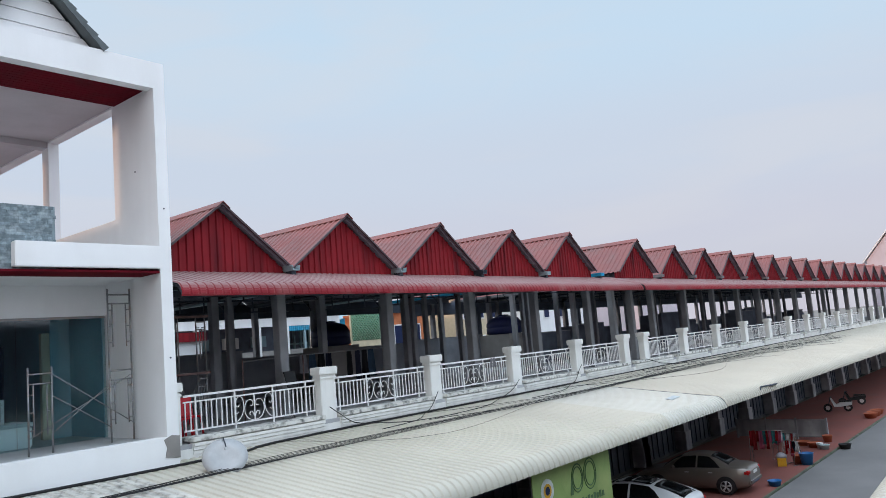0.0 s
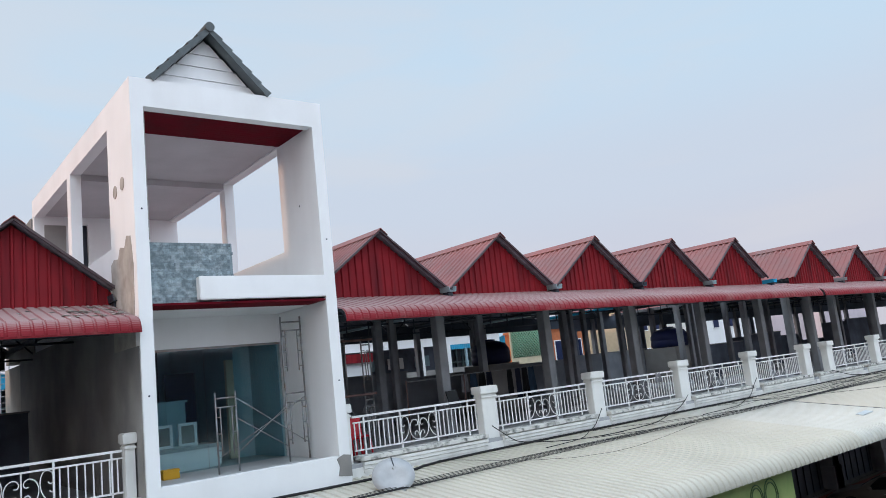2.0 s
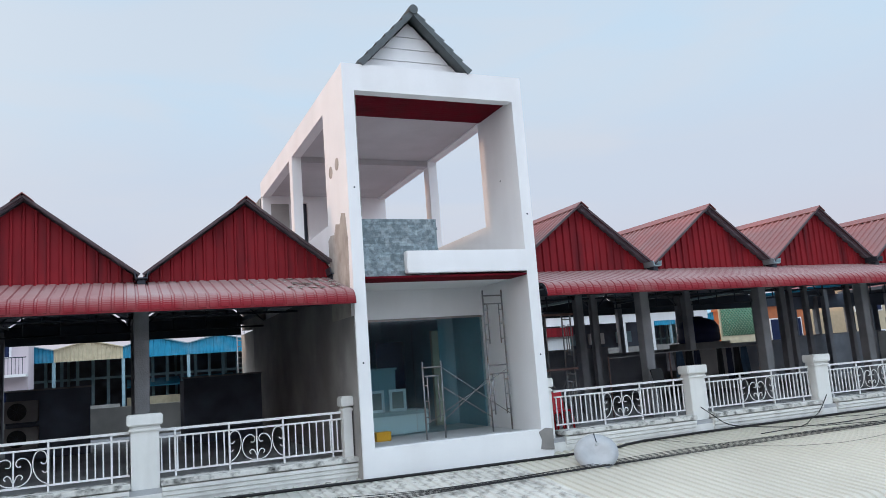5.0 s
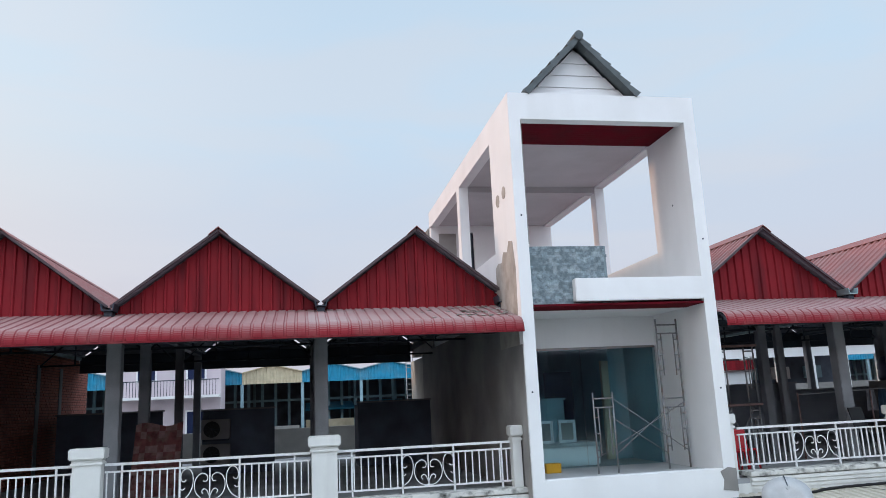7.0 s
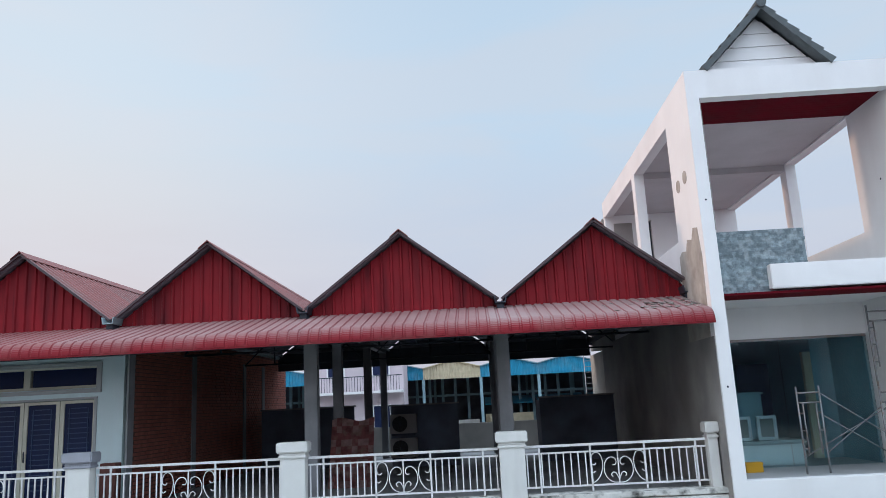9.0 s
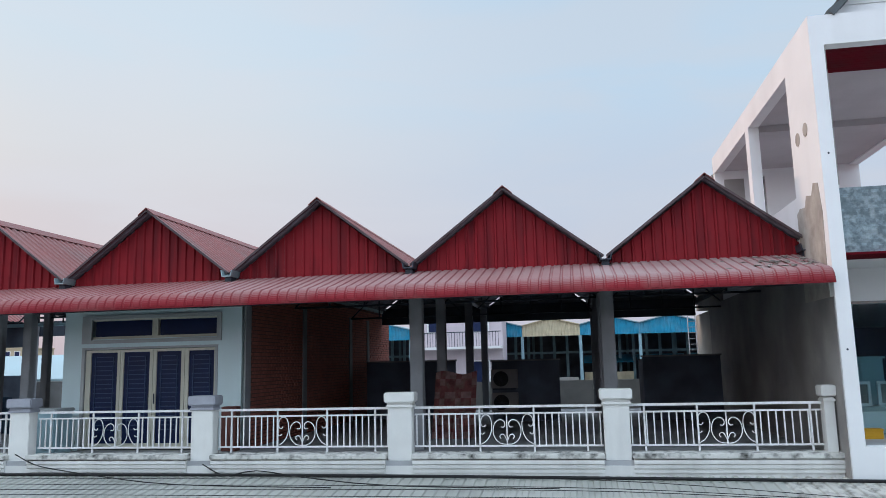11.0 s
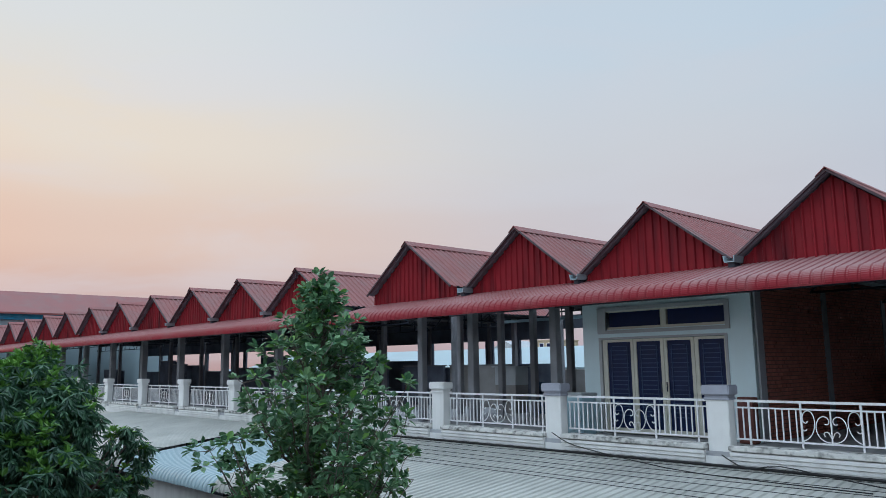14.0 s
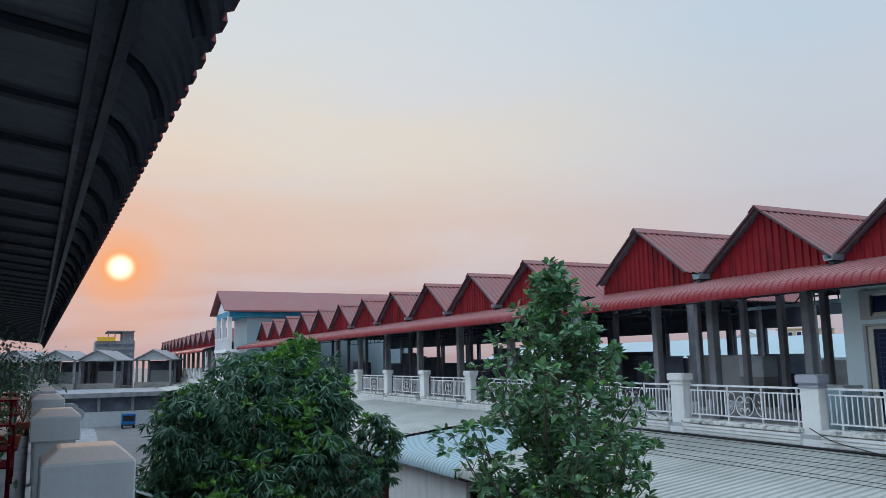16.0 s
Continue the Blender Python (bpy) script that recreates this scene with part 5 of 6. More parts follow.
far_house(76, 88, 24, 33, 0, 10.0, M_PINK, "pale house beyond the far terrace", 2, cols=4)
end_house = thing("gabled_house", "large pale pink gabled house at the far end", "house")
part("wall", prism([(5.4, 0), (5.4, 11.2), (0, 17.6), (-5.4, 11.2), (-5.4, 0)], "x", 104, 118), M_PINK, end_house)
for s in (1, -1):
    part("roof", prism([(s * 5.8, 10.9), (0, 17.8), (0, 18.0), (s * 5.8, 11.1)], "x", 103.6, 118.4), M_WHITE, end_house)
t = thing("lattice_screen", "green lattice screen on a pale wall", "screen")
part("backing", box(31.2, 35.4, 25.2, 25.3, -0.02, 8.8), M_CREAMSHEET, t)
g = bmesh.new()
for k in range(-14, 26):
    for sg in (1, -1):
        c = 31.3 + k * 0.26 if sg > 0 else 31.3 + k * 0.26 + 2.3
        lo, hi = max(0.0, ((31.3 if sg > 0 else 35.3) - c) * sg), min(2.3, ((35.3 if sg > 0 else 31.3) - c) * sg)
        if hi - lo > 0.1:
            add_tube(g, [(c + sg * lo, 25.15, 6.25 + lo), (c + sg * hi, 25.15, 6.25 + hi)], 0.035, 4)
part("lattice", g, M_GREENLAT, t)
# left: pale and blue roofs seen through the open bays
far_house(-105, -99.5, 100, 108, 0, 10.2, M_OCHRE, "cream concrete house far behind the terrace", 3, cols=3)
far_house(-113, -107, 98, 105, 0, 9.0, M_WHITE, "white house with a gabled roof far behind", 3, cols=2, roof_mat=M_PALEBOX)
far_house(-88, -83, 96, 104, 0, 8.6, M_WHITE, "plain white house far behind the terrace", 2, cols=2)
for i in range(8):
    x0 = -95 + i * 9
    t = thing("blue_roof_shed", "long low shed with a blue steel roof", "shed", "blue-roofed sheds", at=(x0, 26, 0))
    part("wall", box(0, 8.8, 0, 8, 0, 4.4), M_PLASTER, t)
    part("roof", prism([(-0.3, 4.4), (4.0, 5.55), (8.2, 4.4), (8.2, 4.5), (4.0, 5.67), (-0.3, 4.5)], "x", -0.1, 8.9), M_PALEBLUE, t)

# ---- the near side: own terrace, its piers and roof ----
OWN = thing("near_row_roof", "dark underside of a red bullnose roof over the near terrace", "roof", at=(-9.4, -14.62, 0), turn=2.5)
own_prof = [(-5.2, 8.05), (-2.6, 7.78)] + [(-0.42 + 0.42 * math.sin(radians(90 * k / 7)), 7.08 + 0.42 * math.cos(radians(90 * k / 7))) for k in range(8)]
sheet = mesh_of("sheet", ribbed(4.0, own_prof, 0.2, 0.022, crest=0.5), (M_REDAWN, M_UNDER))
for i in range(-14, 1):
    part("sheet", sheet, None, OWN).location.x = 4.0 * i
bm = bmesh.new()
add_box(bm, -0.045, 0.045, -2.7, -0.34, 7.42, 7.46)
for v in bm.verts:
    v.co.z += (-0.34 - v.co.y) * 0.125
add_tube(bm, [(0, -5.2, 7.96), (0, -2.7, 7.72)], 0.04, 4)
add_tube(bm, [(0, -0.24, 7.43), (0, -0.14, 7.36), (0, -0.07, 7.25), (0, -0.035, 7.10)], 0.028, 5)
raf = mesh_of("rafter", bm, M_STEEL)
for i in range(-50, 4):
    part("rafter", raf, None, OWN).location.x = -0.28 + 1.1 * i
for y, z, w in ((-0.24, 7.40, 0.028), (-0.36, 7.42, 0.022), (-2.4, 7.62, 0.03), (-4.0, 7.80, 0.03)):
    part("purlin", box(-56, 4, y - w, y + w, z - 0.04, z + 0.03), M_STEEL, OWN)

near = thing("near_terrace", "near terrace deck and dim house wall", "building", at=(-9.4, -14.62, 0), turn=2.5)
part("deck", box(-60, 40, -8, -0.15, 3.7, 4.15), M_FLOOR, near)
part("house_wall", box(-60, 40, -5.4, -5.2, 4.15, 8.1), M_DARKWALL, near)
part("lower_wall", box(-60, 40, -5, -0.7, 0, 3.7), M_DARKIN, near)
part("edge_wall", box(-60, 40, -0.55, -0.14, 3.45, 4.32), M_PIER, near)


M_NEARPIER = material("sunset_toned_dusty_pier", (0.58, 0.61, 0.62), 0.8, vary=0.06, scale=1.5, bump=0.08, dust=(0.60, 0.41, 0.30), dirt=(0.36, 0.36, 0.36), dirt_amount=0.35, dirt_scale=2.5, streak=True)


def near_pier(cap=0.195):
    t = thing("near_pier", "square white pier with a chamfered cap on the near terrace", "pier", "near terrace piers")
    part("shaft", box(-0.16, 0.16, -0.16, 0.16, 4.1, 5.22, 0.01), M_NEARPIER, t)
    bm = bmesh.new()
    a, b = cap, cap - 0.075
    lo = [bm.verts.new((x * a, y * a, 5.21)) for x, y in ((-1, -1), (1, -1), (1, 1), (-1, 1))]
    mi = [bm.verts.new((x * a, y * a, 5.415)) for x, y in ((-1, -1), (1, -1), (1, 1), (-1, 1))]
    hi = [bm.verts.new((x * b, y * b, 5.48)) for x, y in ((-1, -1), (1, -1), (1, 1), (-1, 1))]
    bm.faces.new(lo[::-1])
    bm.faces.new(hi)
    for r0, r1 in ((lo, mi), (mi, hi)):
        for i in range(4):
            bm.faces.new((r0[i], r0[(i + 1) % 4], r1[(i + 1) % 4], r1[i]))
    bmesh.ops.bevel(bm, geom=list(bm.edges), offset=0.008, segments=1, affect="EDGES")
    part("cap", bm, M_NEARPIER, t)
    return t


def own(x, y, z=0):
    """A place on the near terrace: x along it, y out towards the alley from its eave."""
    return pose(-9.4, -14.62, 0, 0, 0, 2.5) @ pose(x, y, z)


np_ = near_pier()
np_.matrix_basis = own(-1.35, -0.30)
for k in (-6, -5, -4, -3, -2, -1, 1):
    copy_thing(np_, own(-0.95 + 4.0 * k, -0.345))
near_rail = railing(3.6, "white steel railing on the near terrace", "near terrace railings")
near_rail.matrix_basis = own(1.05, -0.345)
for k in (-5, -4, -3, -2, -1):
    copy_thing(near_rail, own(1.05 + 4.0 * k - 0.3, -0.345))
# awning below the near terrace
lowp = [(0.0, 3.9), (0.8, 3.55)] + [(1.1 + 0.34 * math.sin(radians(90 * k / 7)), 3.05 + 0.34 * math.cos(radians(90 * k / 7))) for k in range(8)]
t = thing("near_awning", "cream ribbed awning below the near terrace", "awning", at=tuple((own(9.5, -0.14)).translation), turn=2.5)
sheet = mesh_of("sheet", ribbed(4.0, lowp, 0.2, 0.022, crest=0.5), (M_AWNING, M_UNDER))
for i in range(6):
    part("sheet", sheet, None, t).location.x = 4 * i
t = thing("near_awning", "weathered white sheet awning below the near terrace", "awning", at=tuple((own(-16.5, -0.14)).translation), turn=2.5)
part("sheet", mesh_of("sheet", ribbed(6.0, [(0.0, 4.35), (1.4, 3.75)], 0.2, 0.022, crest=0.5), (M_PALEBOX, M_UNDER)), None, t)
# green shade net hung inside the near railing
M_NET = material("green_shade_net", (0.015, 0.13, 0.07), 0.8, vary=0.2, bump=0.3, scale=10)
bm = bmesh.new()
g = []
for j in range(6):
    g.append([bm.verts.new((-2.2 + i * 0.32, -0.75 + 0.1 * math.sin(i * 0.9 + j), 5.32 - 0.34 * math.sin(math.pi * i / 14) - j * 0.07)) for i in range(15)])
for a, b in zip(g, g[1:]):
    for i in range(14):
        bm.faces.new((a[i], a[i + 1], b[i + 1], b[i])).smooth = True
bmesh.ops.solidify(bm, geom=bm.faces, thickness=0.01)
net = solid("shade_net", add_tube(add_tube(bm, [(-2.2, -0.75, 4.15), (-2.2, -0.75, 5.35)], 0.02, 6), [(2.28, -0.75, 4.15), (2.28, -0.75, 5.35)], 0.02, 6), M_NET, "green shade net slung along the near terrace", "net")
net.matrix_basis = own(-5.4, -0.25)
for x, z in ((-8.6, 1.3), (-10.9, 1.3)):
    t = thing("rust_stand", "rust-red metal plant stand on the near terrace", "stand")
    t.matrix_basis = own(x, -1.0, 4.15)
    for a in (-0.4, 0.4):
        for b in (-0.25, 0.25):
            part("leg", tube([(a, b, 0), (a, b, z)], 0.02, 6), M_REDWOOD, t)
    for q in (0.5, 1.0, z):
        part("shelf", box(-0.45, 0.45, -0.3, 0.3, q - 0.02, q), M_REDWOOD, t)
M_DISH = material("dull_grey_dish", (0.44, 0.45, 0.46), 0.6, vary=0.12, bump=0.03)
for x in (-20, -23):
    d = thing("satellite_dish", "grey satellite dish on the terrace edge", "satellite dish", "satellite dishes")
    d.matrix_basis = own(x, 0.25, 4.3) @ pose(0, 0, 0, 40, 0, -60)
    part("dish", add_lathe(bmesh.new(), [(0.02, 0.0), (0.30, 0.04), (0.55, 0.14), (0.56, 0.15), (0.30, 0.055), (0.02, 0.012)], sides=24), M_PALEBOX, d)
    part("arm", tube([(0.45, 0, 0.12), (0, 0, 0.55)], 0.012, 5), M_STEEL, d)
    part("mount", tube([(0, 0, 0), (-0.1, -0.35, -0.35)], 0.025, 6), M_STEEL, d)


# ---- trees ----
def leaf_material(name, dark, light):
    m = bpy.data.materials.new(name)
    m.use_nodes = True
    n, l = m.node_tree.nodes, m.node_tree.links
    b = n["Principled BSDF"]
    r = n.new("ShaderNodeNewGeometry").outputs["Random Per Island"]
    rp = n.new("ShaderNodeValToRGB")
    rp.color_ramp.elements[0].color, rp.color_ramp.elements[0].position = (*dark, 1), 0.15
    rp.color_ramp.elements[1].color, rp.color_ramp.elements[1].position = (*light, 1), 0.95
    l.new(r, rp.inputs[0])
    l.new(rp.outputs[0], b.inputs["Base Color"])
    b.inputs["Roughness"].default_value = 0.45
    tr = n.new("ShaderNodeBsdfTranslucent")
    l.new(rp.outputs[0], tr.inputs[0])
    mx = n.new("ShaderNodeMixShader")
    mx.inputs[0].default_value = 0.22
    l.new(b.outputs[0], mx.inputs[1])
    l.new(tr.outputs[0], mx.inputs[2])
    l.new(mx.outputs[0], n["Material Output"].inputs[0])
    return m


M_LEAF = leaf_material("ovate_leaf", (0.065, 0.16, 0.08), (0.17, 0.32, 0.15))
M_YOUNG = leaf_material("young_leaf", (0.085, 0.22, 0.035), (0.16, 0.34, 0.06))
M_MANGO = leaf_material("mango_leaf", (0.030, 0.085, 0.052), (0.078, 0.18, 0.092))
M_BARK = material("grey_brown_bark", (0.17, 0.14, 0.12), 0.95, vary=0.25, scale=8, bump=0.6)


def add_leaf(verts, faces, p, d, up, ln, wd):
    """One folded leaf from base p along d."""
    d = d.normalized()
    side = d.cross(up)
    if side.length < 1e-3:
        side = d.orthogonal()
    side.normalize()
    nn = side.cross(d)
    o = len(verts)
    droop = -0.12 * ln
    for u, w, h in ((0, 0, 0), (0.35, 0.5, 0.10), (0.75, 0.38, 0.05), (1, 0, -0.10), (0.75, -0.38, 0.05), (0.35, -0.5, 0.10)):
        verts.append(tuple(p + d * (u * ln) + side * (w * wd) + nn * (h * wd) + Vector((0, 0, droop * u * u))))
    faces.append((o, o + 1, o + 2, o + 3))
    faces.append((o, o + 3, o + 4, o + 5))


def leaf_mesh(name, verts, faces, mat):
    me = bpy.data.meshes.new(name)
    me.from_pydata(verts, [], faces)
    me.materials.append(mat)
    return me


def slender_tree(x, y, top, seed):
    rr = random.Random(seed)
    t = thing("tree", "slender young tree with rounded glossy green leaves", "tree", at=(x, y, 0))
    trunk = [Vector((0.12 * math.sin(z * 0.9), 0.10 * math.cos(z * 1.1) - 0.1 + 0.05 * (z / top) ** 3, z)) for z in [top * k / 12 for k in range(13)]]
    wood = bmesh.new()
    add_tube(wood, trunk, 0.075, 8, 0.012)
    verts, faces, yv, yf = [], [], [], []

    def rosette(p, d, n, size):
        for _ in range(n):
            a = Vector((rr.gauss(0, 1), rr.gauss(0, 1), rr.gauss(0.25, 0.7))).normalized()
            dd = (d * 0.55 + a).normalized()
            ln = size * rr.uniform(0.75, 1.25)
            young = rr.random() < 0.10
            add_leaf(yv if young else verts, yf if young else faces, p + a * 0.03, dd, Vector((rr.gauss(0, 0.4), rr.gauss(0, 0.4), 1)), ln, ln * 0.58)

    def at_height(z):
        k = min(max(z / top * 12, 0), 11.999)
        i = int(k)
        return trunk[i].lerp(trunk[i + 1], k - i)

    for b in range(140):
        # upswept branch to a tip on a domed envelope, with twigs that end in leaf rosettes
        az = b * 2.399 + rr.uniform(-0.5, 0.5)
        d = 0.06 + 3.9 * (b / 139) ** 0.72
        zt = top - d
        env = 0.92 * d - 0.12 if d < 1.25 else 1.03 + 0.10 * (d - 1.25)
        reach = max(0.05, env) * rr.choice((1.15, 1.0, 0.88, 0.68, 0.4)) * (1 + 0.12 * math.cos(2 * az + 1.3 * d))
        p0 = at_height(max(1.9, zt - 0.35 - 0.75 * reach))
        tip = Vector((at_height(zt).x + reach * math.cos(az), at_height(zt).y + reach * math.sin(az), zt + rr.uniform(-0.06, 0.06)))
        pts = [p0]
        for k in range(1, 6):
            u = k / 5
            pts.append(p0.lerp(tip, u) + Vector((rr.gauss(0, 0.025), rr.gauss(0, 0.025), -0.16 * reach * math.sin(math.pi * u))))
        add_tube(wood, pts, 0.012 + 0.010 * reach, 5, 0.004)
        for k in range(2, 6):
            for _ in range(2 if k < 4 else 3):
                tw = Vector((rr.gauss(0, 1), rr.gauss(0, 1), rr.uniform(-0.1, 0.9))).normalized()
                q = pts[k] + tw * rr.uniform(0.08, 0.24)
                add_tube(wood, [pts[k], pts[k].lerp(q, 0.5) + Vector((0, 0, -0.01)), q], 0.005, 4, 0.003)
                rosette(q, tw, rr.randint(8, 12), 0.108)
    for k in range(4):
        rosette(trunk[-1] + Vector((rr.gauss(0, 0.05), rr.gauss(0, 0.05), -0.07 * k)), Vector((0, 0, 1)), 8, 0.11)
    part("trunk", wood, M_BARK, t)
    crown = part("crown", leaf_mesh("crown", verts, faces, M_LEAF), None, t)
    part("young_leaves", leaf_mesh("young_leaves", yv, yf, M_YOUNG), None, crown, "fresh light green leaves")


def mango_tree(x, y, top, wide, seed):
    rr = random.Random(seed)
    t = thing("mango_tree", "dense mango tree with long drooping dark leaves", "tree", at=(x, y, 0))
    wood = bmesh.new()
    add_tube(wood, [(0, 0, 0), (0.1, 0.05, 1.2), (0.05, 0.1, 2.4)], 0.16, 8, 0.10)
    verts, faces, yv, yf = [], [], [], []
    lumps = []
    for i in range(46):
        az, rad = i * 2.399, wide * math.sqrt((i + 0.5) / 46) * rr.uniform(0.8, 1.05)
        c = Vector((rad * math.cos(az), rad * math.sin(az), 0))
        if c.y > 0:
            c.y *= 0.66
        c.z = top - 0.50 - 1.8 * (rad / wide) ** 2.2 + 0.30 * c.y / wide + rr.choice((-0.75, -0.5, -0.3, 0.0, 0.15, 0.4))
        lumps.append((c, rr.uniform(0.34, 0.68)))
    # a drooping side branch on the row side
    for q in ((0.3, 1.75, 4.62), (0.4, 2.0, 4.66), (0.4, 2.15, 4.45), (0.4, 2.2, 4.1), (0.3, 2.1, 3.75), (0.4, 1.8, 3.9)):
        lumps.append((Vector(q), 0.2))
    for i in range(24):
        az = i * 2.399 + 1
        lumps.append((Vector((wide * 0.9 * math.cos(az), wide * (0.6 if math.sin(az) > 0 else 0.9) * math.sin(az), rr.uniform(2.2, 3.9))), rr.uniform(0.5, 0.8)))
    for c, r in lumps:
        base = Vector((0.05, 0.1, 2.3))
        mid = base.lerp(c, 0.5) + Vector((0, 0, -0.15))
        add_tube(wood, [base, mid, c], 0.045, 5, 0.015)
        flush = rr.random() < 0.22 + 0.12 * c.y
        for _ in range(72 if r > 0.25 else 22):
            a = Vector((rr.gauss(0, 1), rr.gauss(0, 1), rr.gauss(0.25, 0.9))).normalized()
            tip = c + a * r * rr.uniform(0.55, 1.15)
            young = a.z > -0.1 and rr.random() < (0.62 if flush else 0.06)
            for _ in range(rr.randint(8, 12)):
                q = Vector((rr.gauss(0, 1), rr.gauss(0, 1), rr.gauss(0.1, 0.5) if young else rr.gauss(-0.95, 0.5))).normalized()
                d = (a * 0.35 + q).normalized()
                ln = rr.uniform(0.14, 0.22)
                if young:
                    d = (d + Vector((0, 0, 0.55))).normalized()
                    add_leaf(yv, yf, tip, d, Vector((rr.gauss(0, 0.5), rr.gauss(0, 0.5), 1)), ln * 0.85, 0.048)
                else:
                    add_leaf(verts, faces, tip, d, Vector((rr.gauss(0, 0.5), rr.gauss(0, 0.5), 1)), ln, 0.038)
    part("trunk", wood, M_BARK, t)
    crown = part("crown", leaf_mesh("crown", verts, faces, M_MANGO), None, t)
    part("young_leaves", leaf_mesh("young_leaves", yv, yf, M_YOUNG), None, crown, "bright new leaves")


slender_tree(-14.15, -9.97, 6.88, 3)
mango_tree(-20.9, -11.75, 6.15, 2.2, 8)


# ---- cables along the terrace edge ----
def cable(points, r=0.014, label="thick black tube drawn as the dark gap line along the terrace edge"):
    ks = [Vector(p) for p in [points[0], *points, points[-1]]]
    pts = []
    for i in range(1, len(ks) - 2):
        p0, p1, p2, p3 = ks[i - 1:i + 3]
        n = max(3, int((p2 - p1).length / 0.7))
        for k in range(n):
            u = k / n
            pts.append(0.5 * (2 * p1 + (p2 - p0) * u + (2 * p0 - 5 * p1 + 4 * p2 - p3) * u * u + (3 * p1 - p0 - 3 * p2 + p3) * u ** 3))
    pts.append(Vector(points[-1]))
    return solid("cable", tube(pts, r, 5), M_BLACK, label, "cable", group="cables")


def on_low(y):
    """Top of the forecourt awning at y."""
    (y0, z0), (y1, z1) = (FRONT, 3.86), (-6.11, 3.27)
    return z0 + (z1 - z0) * (y - y0) / (y1 - y0) + 0.08


cable([(-28, -1.24, 3.90), (-12, -1.24, 3.91), (1.8, -1.6, 3.86), (5.5, -1.25, 3.90), (22, -1.24, 3.91), (60, -1.22, 3.92)], 0.03)
rc_ = random.Random(12)
for k in range(6):
    y = -1.55 - 0.36 * k
    ym = -2.42 - 0.05 * k
    cable([(-28 + k, y, on_low(y)), (-16, y + rc_.uniform(-0.15, 0.15), on_low(y)), (-7, y + rc_.uniform(-0.2, 0.2), on_low(y)), (-1.5, ym - 0.25, on_low(ym - 0.25)), (4 + k, ym, on_low(ym)), (12, ym + rc_.uniform(-0.12, 0.05), on_low(ym)), (22, ym, on_low(ym) + 0.03), (50, -1.6 - 0.3 * k, on_low(-1.6 - 0.3 * k) + 0.05)], 0.0065, "thin black wire lying over the awning")
for k in range(5):
    xa = 9 + 6.5 * k
    ya, yb = -1.5, -2.6 - rc_.uniform(0, 1.6)
    cable([(xa, ya, on_low(ya) + 0.02), (xa + 3.5, (ya + yb) / 2 - 0.2, on_low((ya + yb) / 2) + 0.02), (xa + 9, yb, on_low(yb) + 0.03), (xa + 15, -1.6, on_low(-1.6) + 0.03)], 0.006, "loose wire straying over the awning")
for x0, x1, z in ((5.9, 8.5, 4.45), (9.9, 7.6, 4.4), (13.9, 10.2, 4.35), (17.9, 14.5, 4.5), (-13.9, -9.0, 4.1), (-18, -13, 4.3)):
    dx = x1 - x0
    cable([(x0, FRONT - 0.06, z), (x0 + 0.10 * dx, -1.22, z - 0.20), (x0 + 0.24 * dx, -1.32, 4.00), (x0 + 0.45 * dx, -1.52, on_low(-1.52) + 0.02), (x0 + 0.8 * dx, -1.95, on_low(-1.95)), (x1 + 0.4 * dx, -2.1, on_low(-2.1))], 0.011, "loose black wire dropping from a terrace pier")
for k in range(14):
    xa = 5 + 2.9 * k + rc_.uniform(-1, 1)
    ya, yb, yc = -1.35 - rc_.uniform(0, 0.9), -1.6 - rc_.uniform(0, 2.2), -1.4 - rc_.uniform(0, 1.2)
    cable([(xa, ya, on_low(ya) + 0.03), (xa + rc_.uniform(3, 6), yb, on_low(yb) + 0.02), (xa + rc_.uniform(8, 12), yc, on_low(yc) + 0.03), (xa + rc_.uniform(14, 22), -1.5, on_low(-1.5) + 0.04)], rc_.choice((0.004, 0.006, 0.008)), "loose wire straying over the awning")
cable([(23.2, -1.15, 4.3), (24.5, -1.8, 3.97), (30, -2.3, 3.95), (46, -3.4, 3.85)], 0.014, "loose black wire dropping from a terrace pier")
d = thing("satellite_dish", "round grey satellite dish lying on the awning edge", "satellite dish", "satellite dishes", at=(2.1, -2.45, 3.9))
d.matrix_basis = pose(2.1, -2.45, 3.92, 58, 0, -28)
d.scale = (1.18, 1.05, 1.0)
part("dish", add_lathe(bmesh.new(), [(0.02, 0.0), (0.2, 0.03), (0.35, 0.09), (0.36, 0.10), (0.2, 0.045), (0.02, 0.012)], sides=28), M_DISH, d)
part("arm", tube([(0, 0.38, 0.10), (0, 0.02, 0.45)], 0.010, 5), M_STEEL, d)
part("receiver", tube([(0, 0.02, 0.40), (0, -0.02, 0.50)], 0.03, 8), M_PALEBOX, d)
part("mount", tube([(0, 0, 0), (0, 0.1, -0.2), (0, -0.3, -0.3)], 0.02, 6), M_STEEL, d)

t = thing("metal_strip", "loose grey metal strip lying on the awning", "metal strip", at=(17.5, -4.6, 3.0))
part("strip", prism([(-0.45, 0.0), (0.45, 0.0), (0.45, 0.025), (-0.45, 0.025)], "y", -0.1, 0.1), M_PALEBOX, t)
t.matrix_basis = pose(16.0, -5.3, 3.44, 10, 0, 8)
t = thing("lamp_arm", "dark lamp arm projecting over the awning lip", "lamp", at=(20.6, -6.40, 3.08))
part("arm", tube([(0, 0, -0.05), (0.02, -0.04, 0.20), (1.7, -0.05, 0.14)], 0.03, 6), M_STEEL, t)
part("head", box(0.9, 1.7, -0.10, 0.0, 0.13, 0.17, 0.01), M_STEEL, t)

